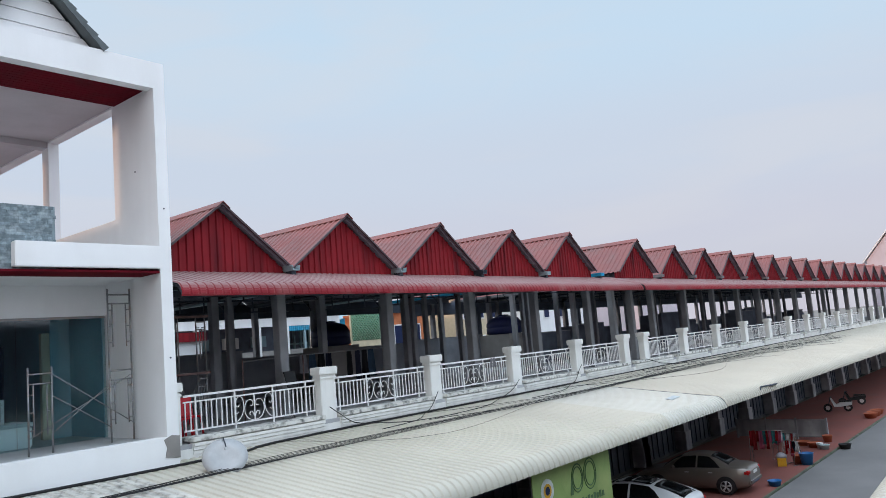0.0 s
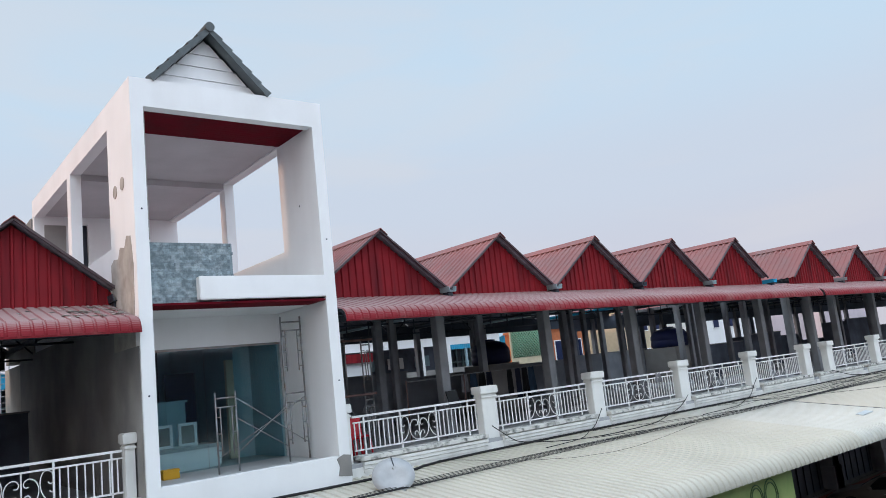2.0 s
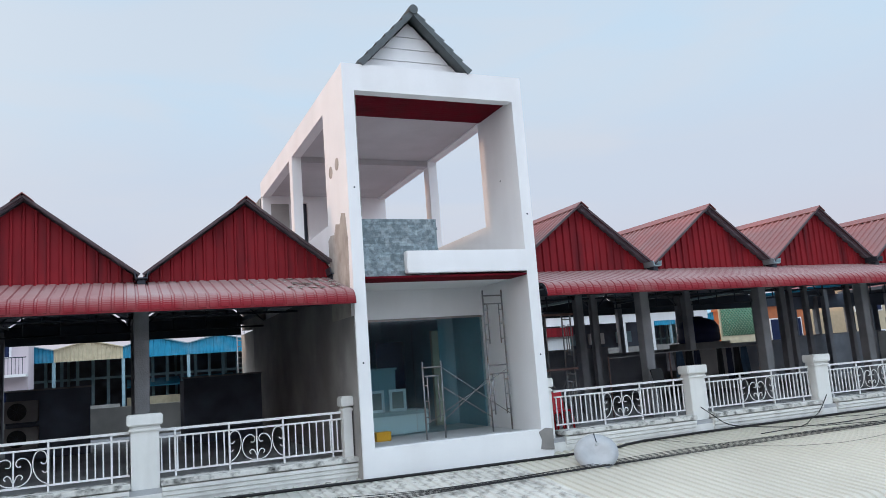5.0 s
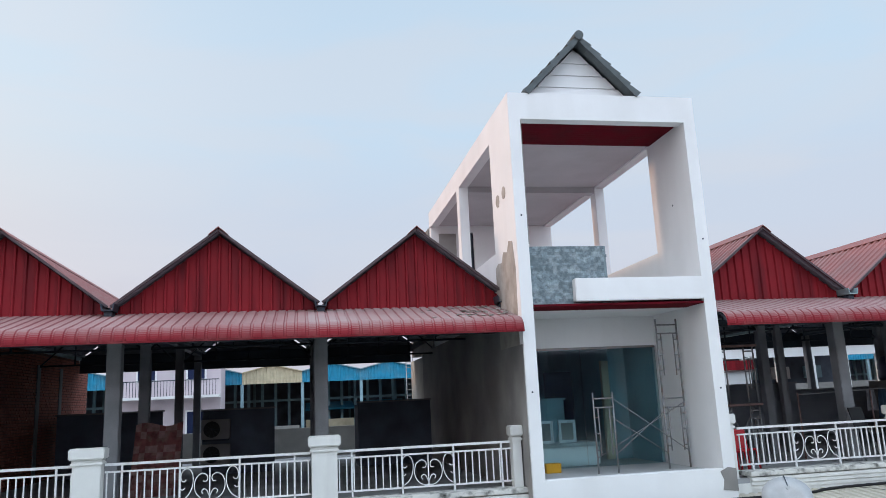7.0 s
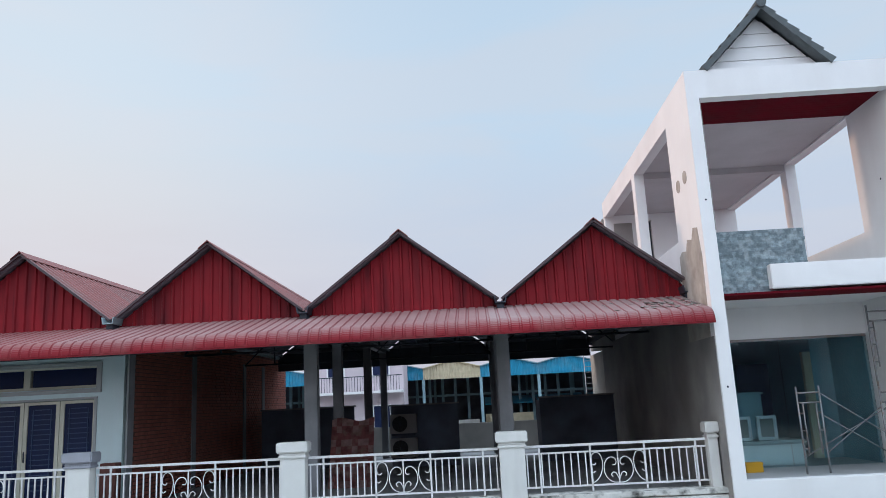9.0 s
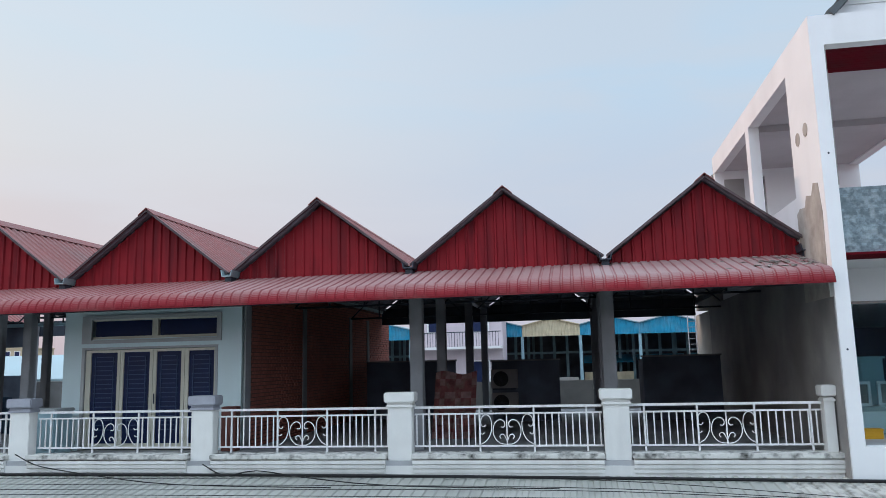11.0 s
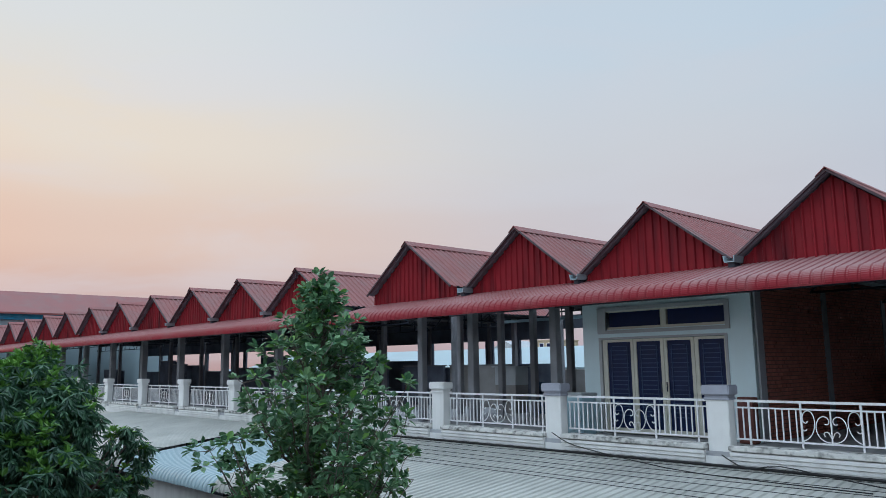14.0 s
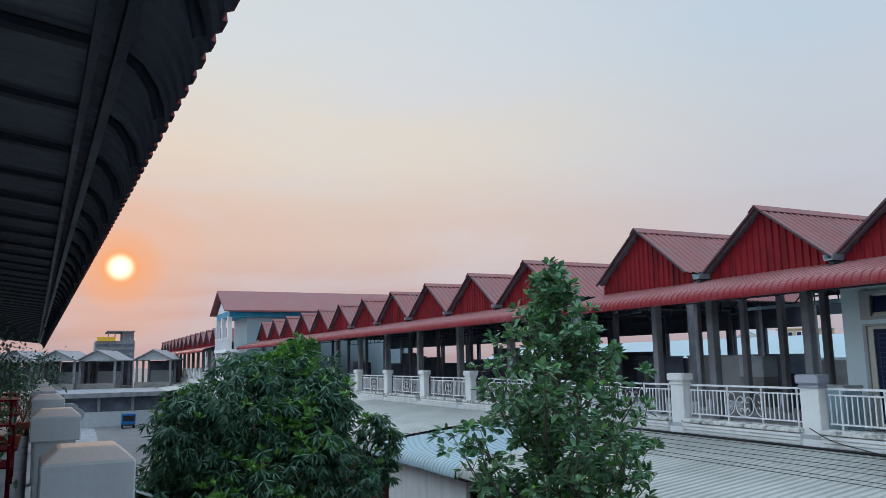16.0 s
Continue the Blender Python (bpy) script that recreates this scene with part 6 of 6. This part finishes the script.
# ---- forecourt: cars, banner, laundry racks ----
M_BRONZE = car_paint("bronze_car_paint", (0.18, 0.152, 0.13), 0.45)
M_SILVER = car_paint("white_car_paint", (0.62, 0.63, 0.64), 0.1)
M_TAIL = material("red_tail_lamp", (0.45, 0.01, 0.01), 0.2, vary=0.05, bump=0, spec=0.6)
M_RIM = material("alloy_rim", (0.55, 0.55, 0.55), 0.3, metal=0.8, vary=0.05, bump=0)
M_PLATE = material("pale_plate", (0.7, 0.7, 0.68), 0.5, vary=0.03, bump=0)


def loft(rings, smooth=True):
    bm = bmesh.new()
    vs = [[bm.verts.new(p) for p in r] for r in rings]
    n = len(rings[0])
    for a, b in zip(vs, vs[1:]):
        for i in range(n):
            bm.faces.new((a[i], a[(i + 1) % n], b[(i + 1) % n], b[i])).smooth = smooth
    bm.faces.new(vs[0][::-1])
    bm.faces.new(vs[-1])
    bmesh.ops.recalc_face_normals(bm, faces=bm.faces)
    return bm


def car(x, y, turn, paint, label, hatch=False):
    """A car whose tail is at y = 0 and nose at y = 4.5: one lofted shell, glass let on to it."""
    t = thing("car", label, "car", "parked cars", at=(x, y, 0.14), turn=turn)
    # y, sill height, belt height, half width, roof height, half roof width
    if hatch:
        st = [(0.0, 0.42, 0.86, 0.66, 0.88, 0.50), (0.10, 0.30, 0.98, 0.78, 1.02, 0.60), (0.35, 0.24, 1.02, 0.84, 1.14, 0.62), (0.75, 0.20, 1.01, 0.87, 1.29, 0.60), (1.3, 0.19, 0.98, 0.88, 1.42, 0.58), (1.9, 0.19, 0.95, 0.88, 1.48, 0.58), (2.4, 0.19, 0.93, 0.88, 1.45, 0.59), (2.9, 0.20, 0.92, 0.87, 1.28, 0.62), (3.4, 0.20, 0.90, 0.86, 1.02, 0.68), (3.75, 0.22, 0.82, 0.84, 0.88, 0.66), (4.2, 0.26, 0.70, 0.78, 0.76, 0.58), (4.42, 0.34, 0.58, 0.68, 0.62, 0.48)]
    else:
        st = [(0.0, 0.44, 0.80, 0.66, 0.86, 0.56), (0.08, 0.30, 0.93, 0.78, 0.99, 0.66), (0.40, 0.24, 0.98, 0.85, 1.04, 0.68), (0.72, 0.20, 0.98, 0.87, 1.06, 0.66), (1.12, 0.19, 0.97, 0.88, 1.30, 0.60), (1.5, 0.19, 0.95, 0.88, 1.43, 0.57), (2.0, 0.19, 0.94, 0.88, 1.47, 0.57), (2.5, 0.19, 0.92, 0.88, 1.41, 0.58), (2.95, 0.20, 0.91, 0.87, 1.20, 0.63), (3.3, 0.20, 0.89, 0.86, 0.97, 0.68), (3.7, 0.22, 0.82, 0.84, 0.88, 0.66), (4.2, 0.26, 0.72, 0.78, 0.77, 0.58), (4.45, 0.34, 0.58, 0.68, 0.62, 0.48)]

    def half(s):
        yy, zs, zb, w, zr, wr = s
        return [(w * 0.86, yy, zs), (w * 0.97, yy, zs + 0.10), (w, yy, zs + 0.5 * (zb - zs)), (w * 0.965, yy, zb - 0.03), (w * 0.93, yy, zb), (wr + 0.35 * (w * 0.9 - wr), yy, zb + 0.66 * (zr - zb)), (wr * 0.95, yy, zr - 0.035), (wr * 0.6, yy, zr), (0, yy, zr + 0.012)]

    rings = []
    for s in st:
        h = half(s)
        rings.append(h + [(-p[0], p[1], p[2]) for p in h[-2::-1]])
    part("body", loft(rings), paint, t)

    def at(yy, row):
        """A point of the shell's side at yy, row counted up the half section."""
        for a, b in zip(st, st[1:]):
            if a[0] <= yy <= b[0]:
                u = (yy - a[0]) / (b[0] - a[0])
                i = min(int(row), 7)
                p = Vector(half(a)[i]).lerp(Vector(half(b)[i]), u)
                q = Vector(half(a)[i + 1]).lerp(Vector(half(b)[i + 1]), u)
                return p.lerp(q, row - i)

    def glazing(name, grid):
        bm = bmesh.new()
        vs = [[bm.verts.new(p) for p in r] for r in grid]
        for a, b in zip(vs, vs[1:]):
            for i in range(len(a) - 1):
                bm.faces.new((a[i], a[i + 1], b[i + 1], b[i])).smooth = True
        bmesh.ops.solidify(bm, geom=bm.faces, thickness=0.006)
        part(name, bm, M_CARGLASS, t)

    rear = 0.85 if hatch else 1.02
    for s in (-1, 1):
        for y0, y1, cut0, cut1 in ((rear, 1.88, 0.42, 0.0), (1.95, 2.95, 0.0, 0.42)):
            rows_ = []
            for j in range(5):
                v = 4.12 + 1.68 * j / 4
                a, b = y0 + cut0 * j / 4, y1 - cut1 * j / 4
                rows_.append([(at(a + (b - a) * i / 6, v) + Vector((0.008, 0, 0.003))) * Vector((s, 1, 1)) for i in range(7)])
            glazing("side_window", rows_)
    for name, y0, y1 in (("rear_window", 0.20 if hatch else 0.78, 1.15 if hatch else 1.42), ("windscreen", 2.55, 3.28)):
        rows_ = []
        for j in range(5):
            yy = y0 + (y1 - y0) * j / 4
            e = at(yy, 6.2)
            m_ = at(yy, 8.0)
            rows_.append([Vector((e.x * 0.97 * k, yy, (e.z if abs(k) == 1 else m_.z) + 0.010)) for k in (-1, -0.55, 0, 0.55, 1)])
        glazing(name, rows_)
    if hatch:
        rows_ = [[Vector((k * 0.52, 1.25 + 1.2 * j / 4, at(1.25 + 1.2 * j / 4, 8.0).z + 0.006 - 0.02 * abs(k))) for k in (-1, 0, 1)] for j in range(5)]
        glazing("roof_panel", rows_)
    for s in (-1, 1):
        part("tail_lamp", box(s * 0.66 - 0.13, s * 0.66 + 0.13, 0.0, 0.20, 0.74, 0.90, 0.03), M_TAIL, t, "red tail lamp")
        part("mirror", box(s * 0.96 - 0.09, s * 0.96 + 0.09, 2.72, 2.84, 0.95, 1.07, 0.03), paint, t)
        for dy in (1.3, 2.2):
            part("door_handle", box(s * 0.885 - 0.01, s * 0.885 + 0.01, dy, dy + 0.16, 0.80, 0.83, 0.005), M_RIM, t)
        for yy in (0.85, 3.5):
            part("wheel_arch", tube([(s * 0.60, yy, 0.33), (s * 0.885, yy, 0.33)], 0.36, 20), M_BLACK, t)
            w = part("wheel", tube([(s * 0.68, yy, 0.31), (s * 0.895, yy, 0.31)], 0.31, 20), M_BLACK, t)
            spokes = bmesh.new()
            add_tube(spokes, [(s * 0.890, yy + 0.205 * math.cos(k * math.tau / 20), 0.31 + 0.205 * math.sin(k * math.tau / 20)) for k in range(21)], 0.018, 5)
            for k in range(5):
                a = k * math.tau / 5 + 0.3
                for da in (-0.12, 0.12):
                    add_tube(spokes, [(s * 0.895, yy, 0.31), (s * 0.900, yy + 0.2 * math.cos(a + da), 0.31 + 0.2 * math.sin(a + da))], 0.020, 5)
            part("rim", spokes, M_RIM, w, "spoked alloy rim")
    part("bumper", box(-0.72, 0.72, -0.05, 0.20, 0.36, 0.58, 0.06), paint, t)
    part("plate", box(-0.22, 0.22, -0.02, 0.02, 0.72, 0.83), M_PLATE, t)
    return t


car(18.98, -6.45, 3, M_BRONZE, "bronze saloon car parked nose-in under the awning").scale = (0.86, 0.86, 0.83)
car(14.1, -6.5, 2, M_SILVER, "white hatchback car parked nose-in under the awning", True).scale = (0.88, 0.88, 0.86)

M_BLUEPL = material("blue_plastic", (0.02, 0.13, 0.34), 0.4, vary=0.08)
M_TERRA = material("terracotta", (0.36, 0.10, 0.05), 0.8, vary=0.12)
M_BANNER = material("lime_green_banner", (0.26, 0.36, 0.12), 0.6, vary=0.12, scale=1.0, bump=0.03, dirt=(0.45, 0.48, 0.20), dirt_amount=0.5)
M_BANNERINK = material("dark_green_print", (0.09, 0.16, 0.07), 0.6, vary=0.1)
M_BANNERPIC = material("pale_print", (0.62, 0.66, 0.62), 0.6, vary=0.25, scale=5)
t = thing("banner", "lime green printed banner hung from the awning lip", "banner")
part("sheet", box(6.85, 10.15, -6.140, -6.125, 1.45, 2.94), M_BANNER, t)
for cx, r in ((8.62, 0.24), (8.62, 0.19), (9.18, 0.27), (9.18, 0.21)):
    g = bmesh.new()
    add_tube(g, [(cx + r * math.cos(a * math.tau / 24), -6.147, 2.52 + 1.25 * r * math.sin(a * math.tau / 24)) for a in range(25)], 0.014, 5)
    part("printed_ring", g, M_BANNERINK, t)
part("printed_bar", prism([(8.28, 2.20), (8.40, 2.20), (8.46, 2.55), (8.38, 2.62)], "y", -6.149, -6.142), M_BANNERINK, t)
for k in range(11):
    x0 = 8.35 + 0.13 * k
    part("printed_bar", box(x0, x0 + 0.09, -6.149, -6.142, 1.92, 2.04 + 0.03 * (k % 2)), M_BANNERINK, t)
for r, m_ in ((0.25, M_BANNERPIC), (0.15, M_YELLOW), (0.09, M_NAVY)):
    part("printed_picture", tube([(7.38, -6.142, 2.48), (7.38, -6.158 + 0.03 * r, 2.48)], r, 16), m_, t)
g = bmesh.new()
add_tube(g, [(7.56, -6.147, 2.24), (7.46, -6.147, 2.16), (7.62, -6.147, 2.08), (7.48, -6.147, 1.98), (7.60, -6.147, 1.90), (7.52, -6.147, 1.80)], 0.025, 5)
part("printed_picture", g, M_TERRA, t)


def rack(x, y, turn, width, height, seed, n, label):
    """A folding rack; its washing hangs along the bar, which lies at the given turn."""
    t = thing("drying_rack", label, "clothes rack", at=(x, y, 0.14), turn=turn)
    for s in (-1, 1):
        for f in (-1, 1):
            part("leg", tube([(s * width / 2, f * 0.28, 0), (s * width / 2, f * 0.03, height)], 0.013, 5), M_GALV, t)
        part("foot", tube([(s * width / 2, -0.28, 0.02), (s * width / 2, 0.28, 0.02)], 0.012, 5), M_GALV, t)
    part("bar", tube([(-width / 2 - 0.08, 0, height), (width / 2 + 0.08, 0, height)], 0.016, 5), M_GALV, t)
    rr = random.Random(seed)
    for k in range(n):
        g = garment(0, 0, 0, rr.uniform(0.10, 0.2), height * rr.uniform(0.3, 0.68), M_CLOTHS[rr.choice((4, 4, 6, 7, 4, 5, 7, 0))], seed + k, "bright washed garment on a drying rack")
        g.matrix_basis = pose(x, y, 0.14 + height + 0.012, 0, 0, turn) @ pose(width * ((k + 0.5) / n - 0.5), rr.uniform(-0.05, 0.05), 0)


rack(23.45, -5.45, 96, 1.15, 1.25, 4, 10, "steel drying rack hung with bright washing")
rack(24.6, -5.75, 80, 0.8, 1.0, 21, 5, "steel drying rack hung with bright washing")
rack(23.65, -6.28, 60, 0.55, 0.85, 9, 6, "small folding rack with red and white washing")


def basin(x, y, r, h, mat, label, z=0.14):
    solid("basin", add_lathe(bmesh.new(), [(r * 0.75, 0), (r, h), (r * 1.06, h + 0.02), (r * 0.95, h), (r * 0.70, 0.04)], (x, y, z), 16), mat, label, "basin", group="basins")


basin(23.75, -6.72, 0.25, 0.40, M_BLUEPL, "blue plastic tub on the red paving")
basin(24.0, -6.38, 0.22, 0.28, M_TERRA, "terracotta pot on the red paving")
basin(27.9, -5.5, 0.26, 0.16, M_TERRA, "broad terracotta pot on the red paving")
basin(27.5, -6.05, 0.28, 0.18, M_TERRA, "broad terracotta pot on the red paving")
basin(27.1, -6.5, 0.20, 0.16, M_AWNBLUE, "small pale green tub beside the kerb")
basin(27.25, -6.3, 0.13, 0.2, M_WHITE, "small white pot beside the kerb")
basin(28.9, -6.2, 0.2, 0.26, M_TERRA, "terracotta pot beside the open gate")
basin(27.6, -7.15, 0.24, 0.18, M_BLACK, "black rubber tub on the alley", 0.09)
basin(19.9, -6.72, 0.22, 0.16, M_BLUEPL, "blue plastic tub beside the parked car")
t = thing("plastic_crate", "yellow plastic crate among the washing", "crate", at=(23.35, -5.95, 0.14), turn=20)
for x0, x1, y0, y1 in ((-0.2, 0.2, -0.15, -0.13), (-0.2, 0.2, 0.13, 0.15), (-0.2, -0.18, -0.13, 0.13), (0.18, 0.2, -0.13, 0.13)):
    part("side", box(x0, x1, y0, y1, 0.012, 0.3), M_YELLOW, t)
part("bottom", box(-0.2, 0.2, -0.15, 0.15, 0, 0.012), M_YELLOW, t)
solid("cloth_heap", add_lathe(bmesh.new(), [(0.20, 0.0), (0.19, 0.1), (0.12, 0.17), (0.03, 0.20)], (23.35, -5.95, 0.42), 9), M_CLOTHS[3], "grey cloth heaped in the yellow crate", "clothes")
for k in range(3):
    basin(36.4 + 0.75 * k, -6.42, 0.32, 0.22, M_TERRA, "large terracotta planter beside the kerb")
gate = thing("metal_gate", "long grey sheet-metal gate standing open", "gate", at=(29.6, 0, 0))
part("sheet", box(-0.015, 0.015, -6.05, -2.2, 0.22, 0.98), M_PILASTER, gate)
for y in (-6.06, -4.8, -3.5, -2.2):
    part("stile", box(-0.045, 0.045, y - 0.035, y + 0.035, 0.14, 1.04), M_CONC, gate)
for z in (0.24, 0.96):
    part("rail", box(-0.03, -0.016, -6.02, -2.24, z - 0.02, z + 0.02), M_CONC, gate)


def scooter(x, y, turn, mat, label):
    t = thing("scooter", label, "scooter", "parked scooters", at=(x, y, 0.14 if y > -6.9 else 0.09), turn=turn)
    for yy in (0.0, 1.25):
        w = part("wheel", tube([(-0.06, yy, 0.28), (0.06, yy, 0.28)], 0.28, 16), M_BLACK, t)
        part("rim", tube([(-0.065, yy, 0.28), (0.065, yy, 0.28)], 0.15, 8), M_RIM, w)
    part("body", prism([(-0.25, 0.45), (0.45, 0.35), (0.85, 0.35), (1.05, 0.95), (0.98, 0.98), (0.70, 0.50), (0.45, 0.62), (-0.30, 0.66)], "x", -0.16, 0.16), mat, t)
    part("saddle", box(-0.14, 0.14, -0.28, 0.50, 0.66, 0.76, 0.04), M_BLACK, t)
    part("handlebar", tube([(-0.34, 0.95, 1.02), (0, 1.02, 1.0), (0.34, 0.95, 1.02)], 0.018, 6), M_STEEL, t)
    part("fork", tube([(0, 1.02, 1.0), (0, 1.25, 0.28)], 0.03, 6), M_STEEL, t)
    t.scale = (0.78, 0.78, 0.78)


scooter(39.0, -4.85, 15, M_SILVER, "white motor scooter parked under the awning")
scooter(42.0, -4.9, 25, M_BLACK, "black motor scooter parked under the awning")

# ---- far end of the alley, towards the sun ----
t = thing("balcony_house", "white two-storey house with a long red roof and blue fascia", "house")
part("wall", box(-86, -79.5, -0.6, 16, 0, 10.2), M_AWNBLUE, t, "pale blue painted wall")
part("blue_fascia", box(-86.4, -79.1, -2.3, 16, 10.2, 10.75), M_BLUE, t)
part("roof", prism([(-87.0, 10.65), (-82.75, 12.75), (-78.5, 10.65), (-78.5, 10.8), (-82.75, 12.95), (-87.0, 10.8)], "y", -2.9, 16.5), M_REDROOF, t)
part("gable", prism([(-86.0, 10.75), (-79.5, 10.75), (-82.75, 12.5)], "y", -2.3, -2.15), M_WHITE, t)
for x in (-86.0, -82.75, -79.6):
    part("post", box(x - 0.2, x + 0.2, -2.4, -2.0, 0, 10.3), M_WHITE, t)
for z in (3.6, 6.9):
    b = part("balcony", box(-86.2, -79.3, -2.5, -0.6, z, z + 0.3), M_WHITE, t)
    g = bmesh.new()
    for k in range(44):
        add_box(g, -86.1 + k * 0.155, -86.06 + k * 0.155, -2.45, -2.4, z + 0.3, z + 1.25)
    add_box(g, -86.2, -79.3, -2.48, -2.38, z + 1.25, z + 1.33)
    part("balustrade", g, M_WHITE, b)
for y in (1.5, 4.5):
    part("window", box(-79.5, -79.44, y, y + 1.2, 8.2, 9.5), M_NAVY, t)
terrace_block(-149, -90, "far_shop_row").location.y = -1.7
for k in range(13):
    copy_thing(roof, pose(-92.5 - 4.5 * k, -1.7, 0.2)).scale.x = 4.5 / 4.0
eave_awning(-150, -88.5, 4.5, "red bullnose steel awning at the far end of the row", 20).location.y = -1.7
for k in range(13):
    copy_thing(pier_a, pose(-90 - 4.5 * k, RAIL_Y - 1.7, 0))
    column(-90 - 4.5 * k, -1.0, 0.34)
for k in range(9):
    copy_thing(rail_a, pose(-92.25 - 4.5 * k, RAIL_Y - 1.7, 0))
street_awning(-112, -90, M_AWNPALE, "weathered pale awning at the far end of the row", -0.1)


def open_shed(x, y, turn, label):
    t = thing("gabled_shed", label, "shed", "grey sheds at the alley end", at=(x, y, 0), turn=turn)
    part("base", box(-2, 2, -2.0, 8, 0, 3.4), M_PLASTER, t)
    part("parapet", box(-2, 2, -2.2, -2.0, 3.2, 3.9), M_PLASTER, t)
    for sx in (-1.85, 1.85):
        for yy in (-1.5, 2.5, 6.5):
            part("post", box(sx - 0.12, sx + 0.12, yy - 0.12, yy + 0.12, 3.4, 6.5), M_CONC, t)
    part("roof", prism([(-2.2, 6.4), (0, 7.55), (2.2, 6.4), (2.2, 6.52), (0, 7.7), (-2.2, 6.52)], "y", -2.3, 8.3), M_CONC, t)
    part("gable", prism([(-1.95, 6.45), (1.95, 6.45), (0, 7.5)], "y", -1.9, -1.8), M_PALEBOX, t)
    part("rear_wall", box(-2, 2, 7.8, 8, 3.4, 6.4), M_DARKWALL, t)
    part("inner_wall", box(-1.2, 1.4, 4.0, 4.1, 3.4, 5.2), M_PALEBOX, t, "pale low partition")


for yy in (-20.8, -16.6, -12.4, -6.4):
    open_shed(-104, yy, 76, "open grey-roofed shed above a grey ground floor")
for k in range(3):
    open_shed(-112, -25.5 - 4.3 * k, 76, "open grey-roofed shed above a grey ground floor")
t = thing("office_block", "grey concrete block with a yellow sign on its roof edge", "building")
part("tower", box(-196, -180, -11.6, -4.0, 0, 11.0), M_CONC, t)
for z in (7.4, 8.6, 9.8):
    part("band", box(-180, -179.9, -11.4, -4.2, z, z + 0.6), M_DARKWALL, t)
part("stair_tower", box(-190, -180.2, -6.4, -4.2, 11.0, 12.9), M_CONC, t)
part("roof_slab", box(-192, -179.5, -9.5, -4, 12.9, 13.1), M_CONC, t)
for y in (-9.2, -7.9):
    part("post", box(-180.2, -179.9, y - 0.1, y + 0.1, 11.0, 12.9), M_CONC, t)
M_SIGN = material("yellow_roof_sign", (0.85, 0.50, 0.04), 0.5, vary=0.05)
part("sign", box(-179.6, -179.4, -11.3, -7.8, 11.0, 11.8), M_SIGN, t, "yellow lettering band too far to read")
far_house(-150, -138, 6, 14, 0, 9.0, M_WHITE, "pale house at the end of the alley", 2, cols=3)
t = thing("end_wall", "pale low building closing the alley under a flat grey roof", "building")
part("wall", box(-90, -87, -20, -6.9, 0, 1.5), M_PALEBOX, t)
part("opening", box(-90, -87.6, -20, -6.9, 1.5, 2.87), M_DARKWALL, t, "solid dark band standing in for the shaded upper opening")
part("roof_slab", box(-101.5, -86.6, -20.5, -6.7, 2.87, 3.3), M_CONC, t, "flat grey roof slab")
for k in range(5):
    part("post", box(-87.3, -87.05, -19 + 3 * k, -18.75 + 3 * k, 1.5, 2.87), M_CONC, t)
t = thing("small_truck", "small blue three-wheeled truck parked facing the alley", "truck", at=(-84.2, -10.4, 0.09))
part("box_body", box(-1.2, 1.0, -0.9, 0.9, 0.6, 2.1, 0.05), M_BLUEPL, t)
part("windscreen", box(1.0, 1.03, -0.75, 0.75, 1.1, 1.9), M_CARGLASS, t)
for s in (-0.75, 0.75):
    part("wheel", tube([(0.5, s - 0.1, 0.3), (0.5, s + 0.1, 0.3)], 0.3, 12), M_BLACK, t)
    part("wheel", tube([(-0.8, s - 0.1, 0.3), (-0.8, s + 0.1, 0.3)], 0.3, 12), M_BLACK, t)
part("chassis", box(-1.2, 1.0, -0.6, 0.6, 0.4, 0.6), M_STEEL, t)
t.scale = (0.62, 0.66, 0.62)
for x, y, tn in ((-88, -8.3, 20), (-86, -8.0, 50), (-84, -8.2, 5)):
    scooter(x, y, tn, M_BLACK, "motor scooter parked near the alley end")


# shrubs: clumps of leaves along the near terrace and at the alley end
def shrub(x, y, z, r, h, seed, label, mat=M_LEAF):
    rr = random.Random(seed)
    t = thing("potted_shrub", label, "plant", "shrubs", at=(x, y, z))
    verts, faces = [], []
    wood = add_lathe(bmesh.new(), [(0.16, 0), (0.22, 0.3), (0.24, 0.32)], sides=12)
    for k in range(12):
        a = k * 2.399
        tip = Vector((r * 0.6 * math.cos(a), r * 0.6 * math.sin(a), 0.3 + h * rr.uniform(0.5, 0.95)))
        add_tube(wood, [(0, 0, 0.3), tip * 0.5 + Vector((0, 0, 0.2)), tip], 0.012, 4, 0.004)
        for _ in range(70):
            p = tip + Vector((rr.gauss(0, r * 0.35), rr.gauss(0, r * 0.35), rr.gauss(0, h * 0.2)))
            p.z = max(p.z, 0.3)
            d = Vector((rr.gauss(0, 1), rr.gauss(0, 1), rr.gauss(0.1, 0.8))).normalized()
            add_leaf(verts, faces, p, d, Vector((0, 0, 1)), 0.095, 0.045)
    part("pot", wood, M_TERRA, t)
    part("leaves", leaf_mesh("leaves", verts, faces, mat), None, t)


for k, (x, y, r, h) in enumerate(((-6.2, -1.3, 0.5, 1.3), (-8.2, -1.5, 0.6, 1.6), (-11.5, -1.2, 0.6, 1.5), (-15.5, -0.9, 0.7, 1.4), (-19.5, -0.7, 0.7, 1.5), (-6.8, -2.4, 0.6, 2.0), (-9.8, -2.2, 0.7, 2.2), (-13.5, -1.8, 0.8, 2.2))):
    p = own(x, y, 4.15).translation
    shrub(p.x, p.y, p.z, r, h, 40 + k, "leafy green potted shrub on the near terrace", M_MANGO)
for k, (x, y) in enumerate(((-76, -7.6), (-93, -15.0), (-60, -7.4), (-94, -7.9))):
    shrub(x, y, 0.0, 0.9, 1.8, 60 + k, "leafy green shrub beside the alley")
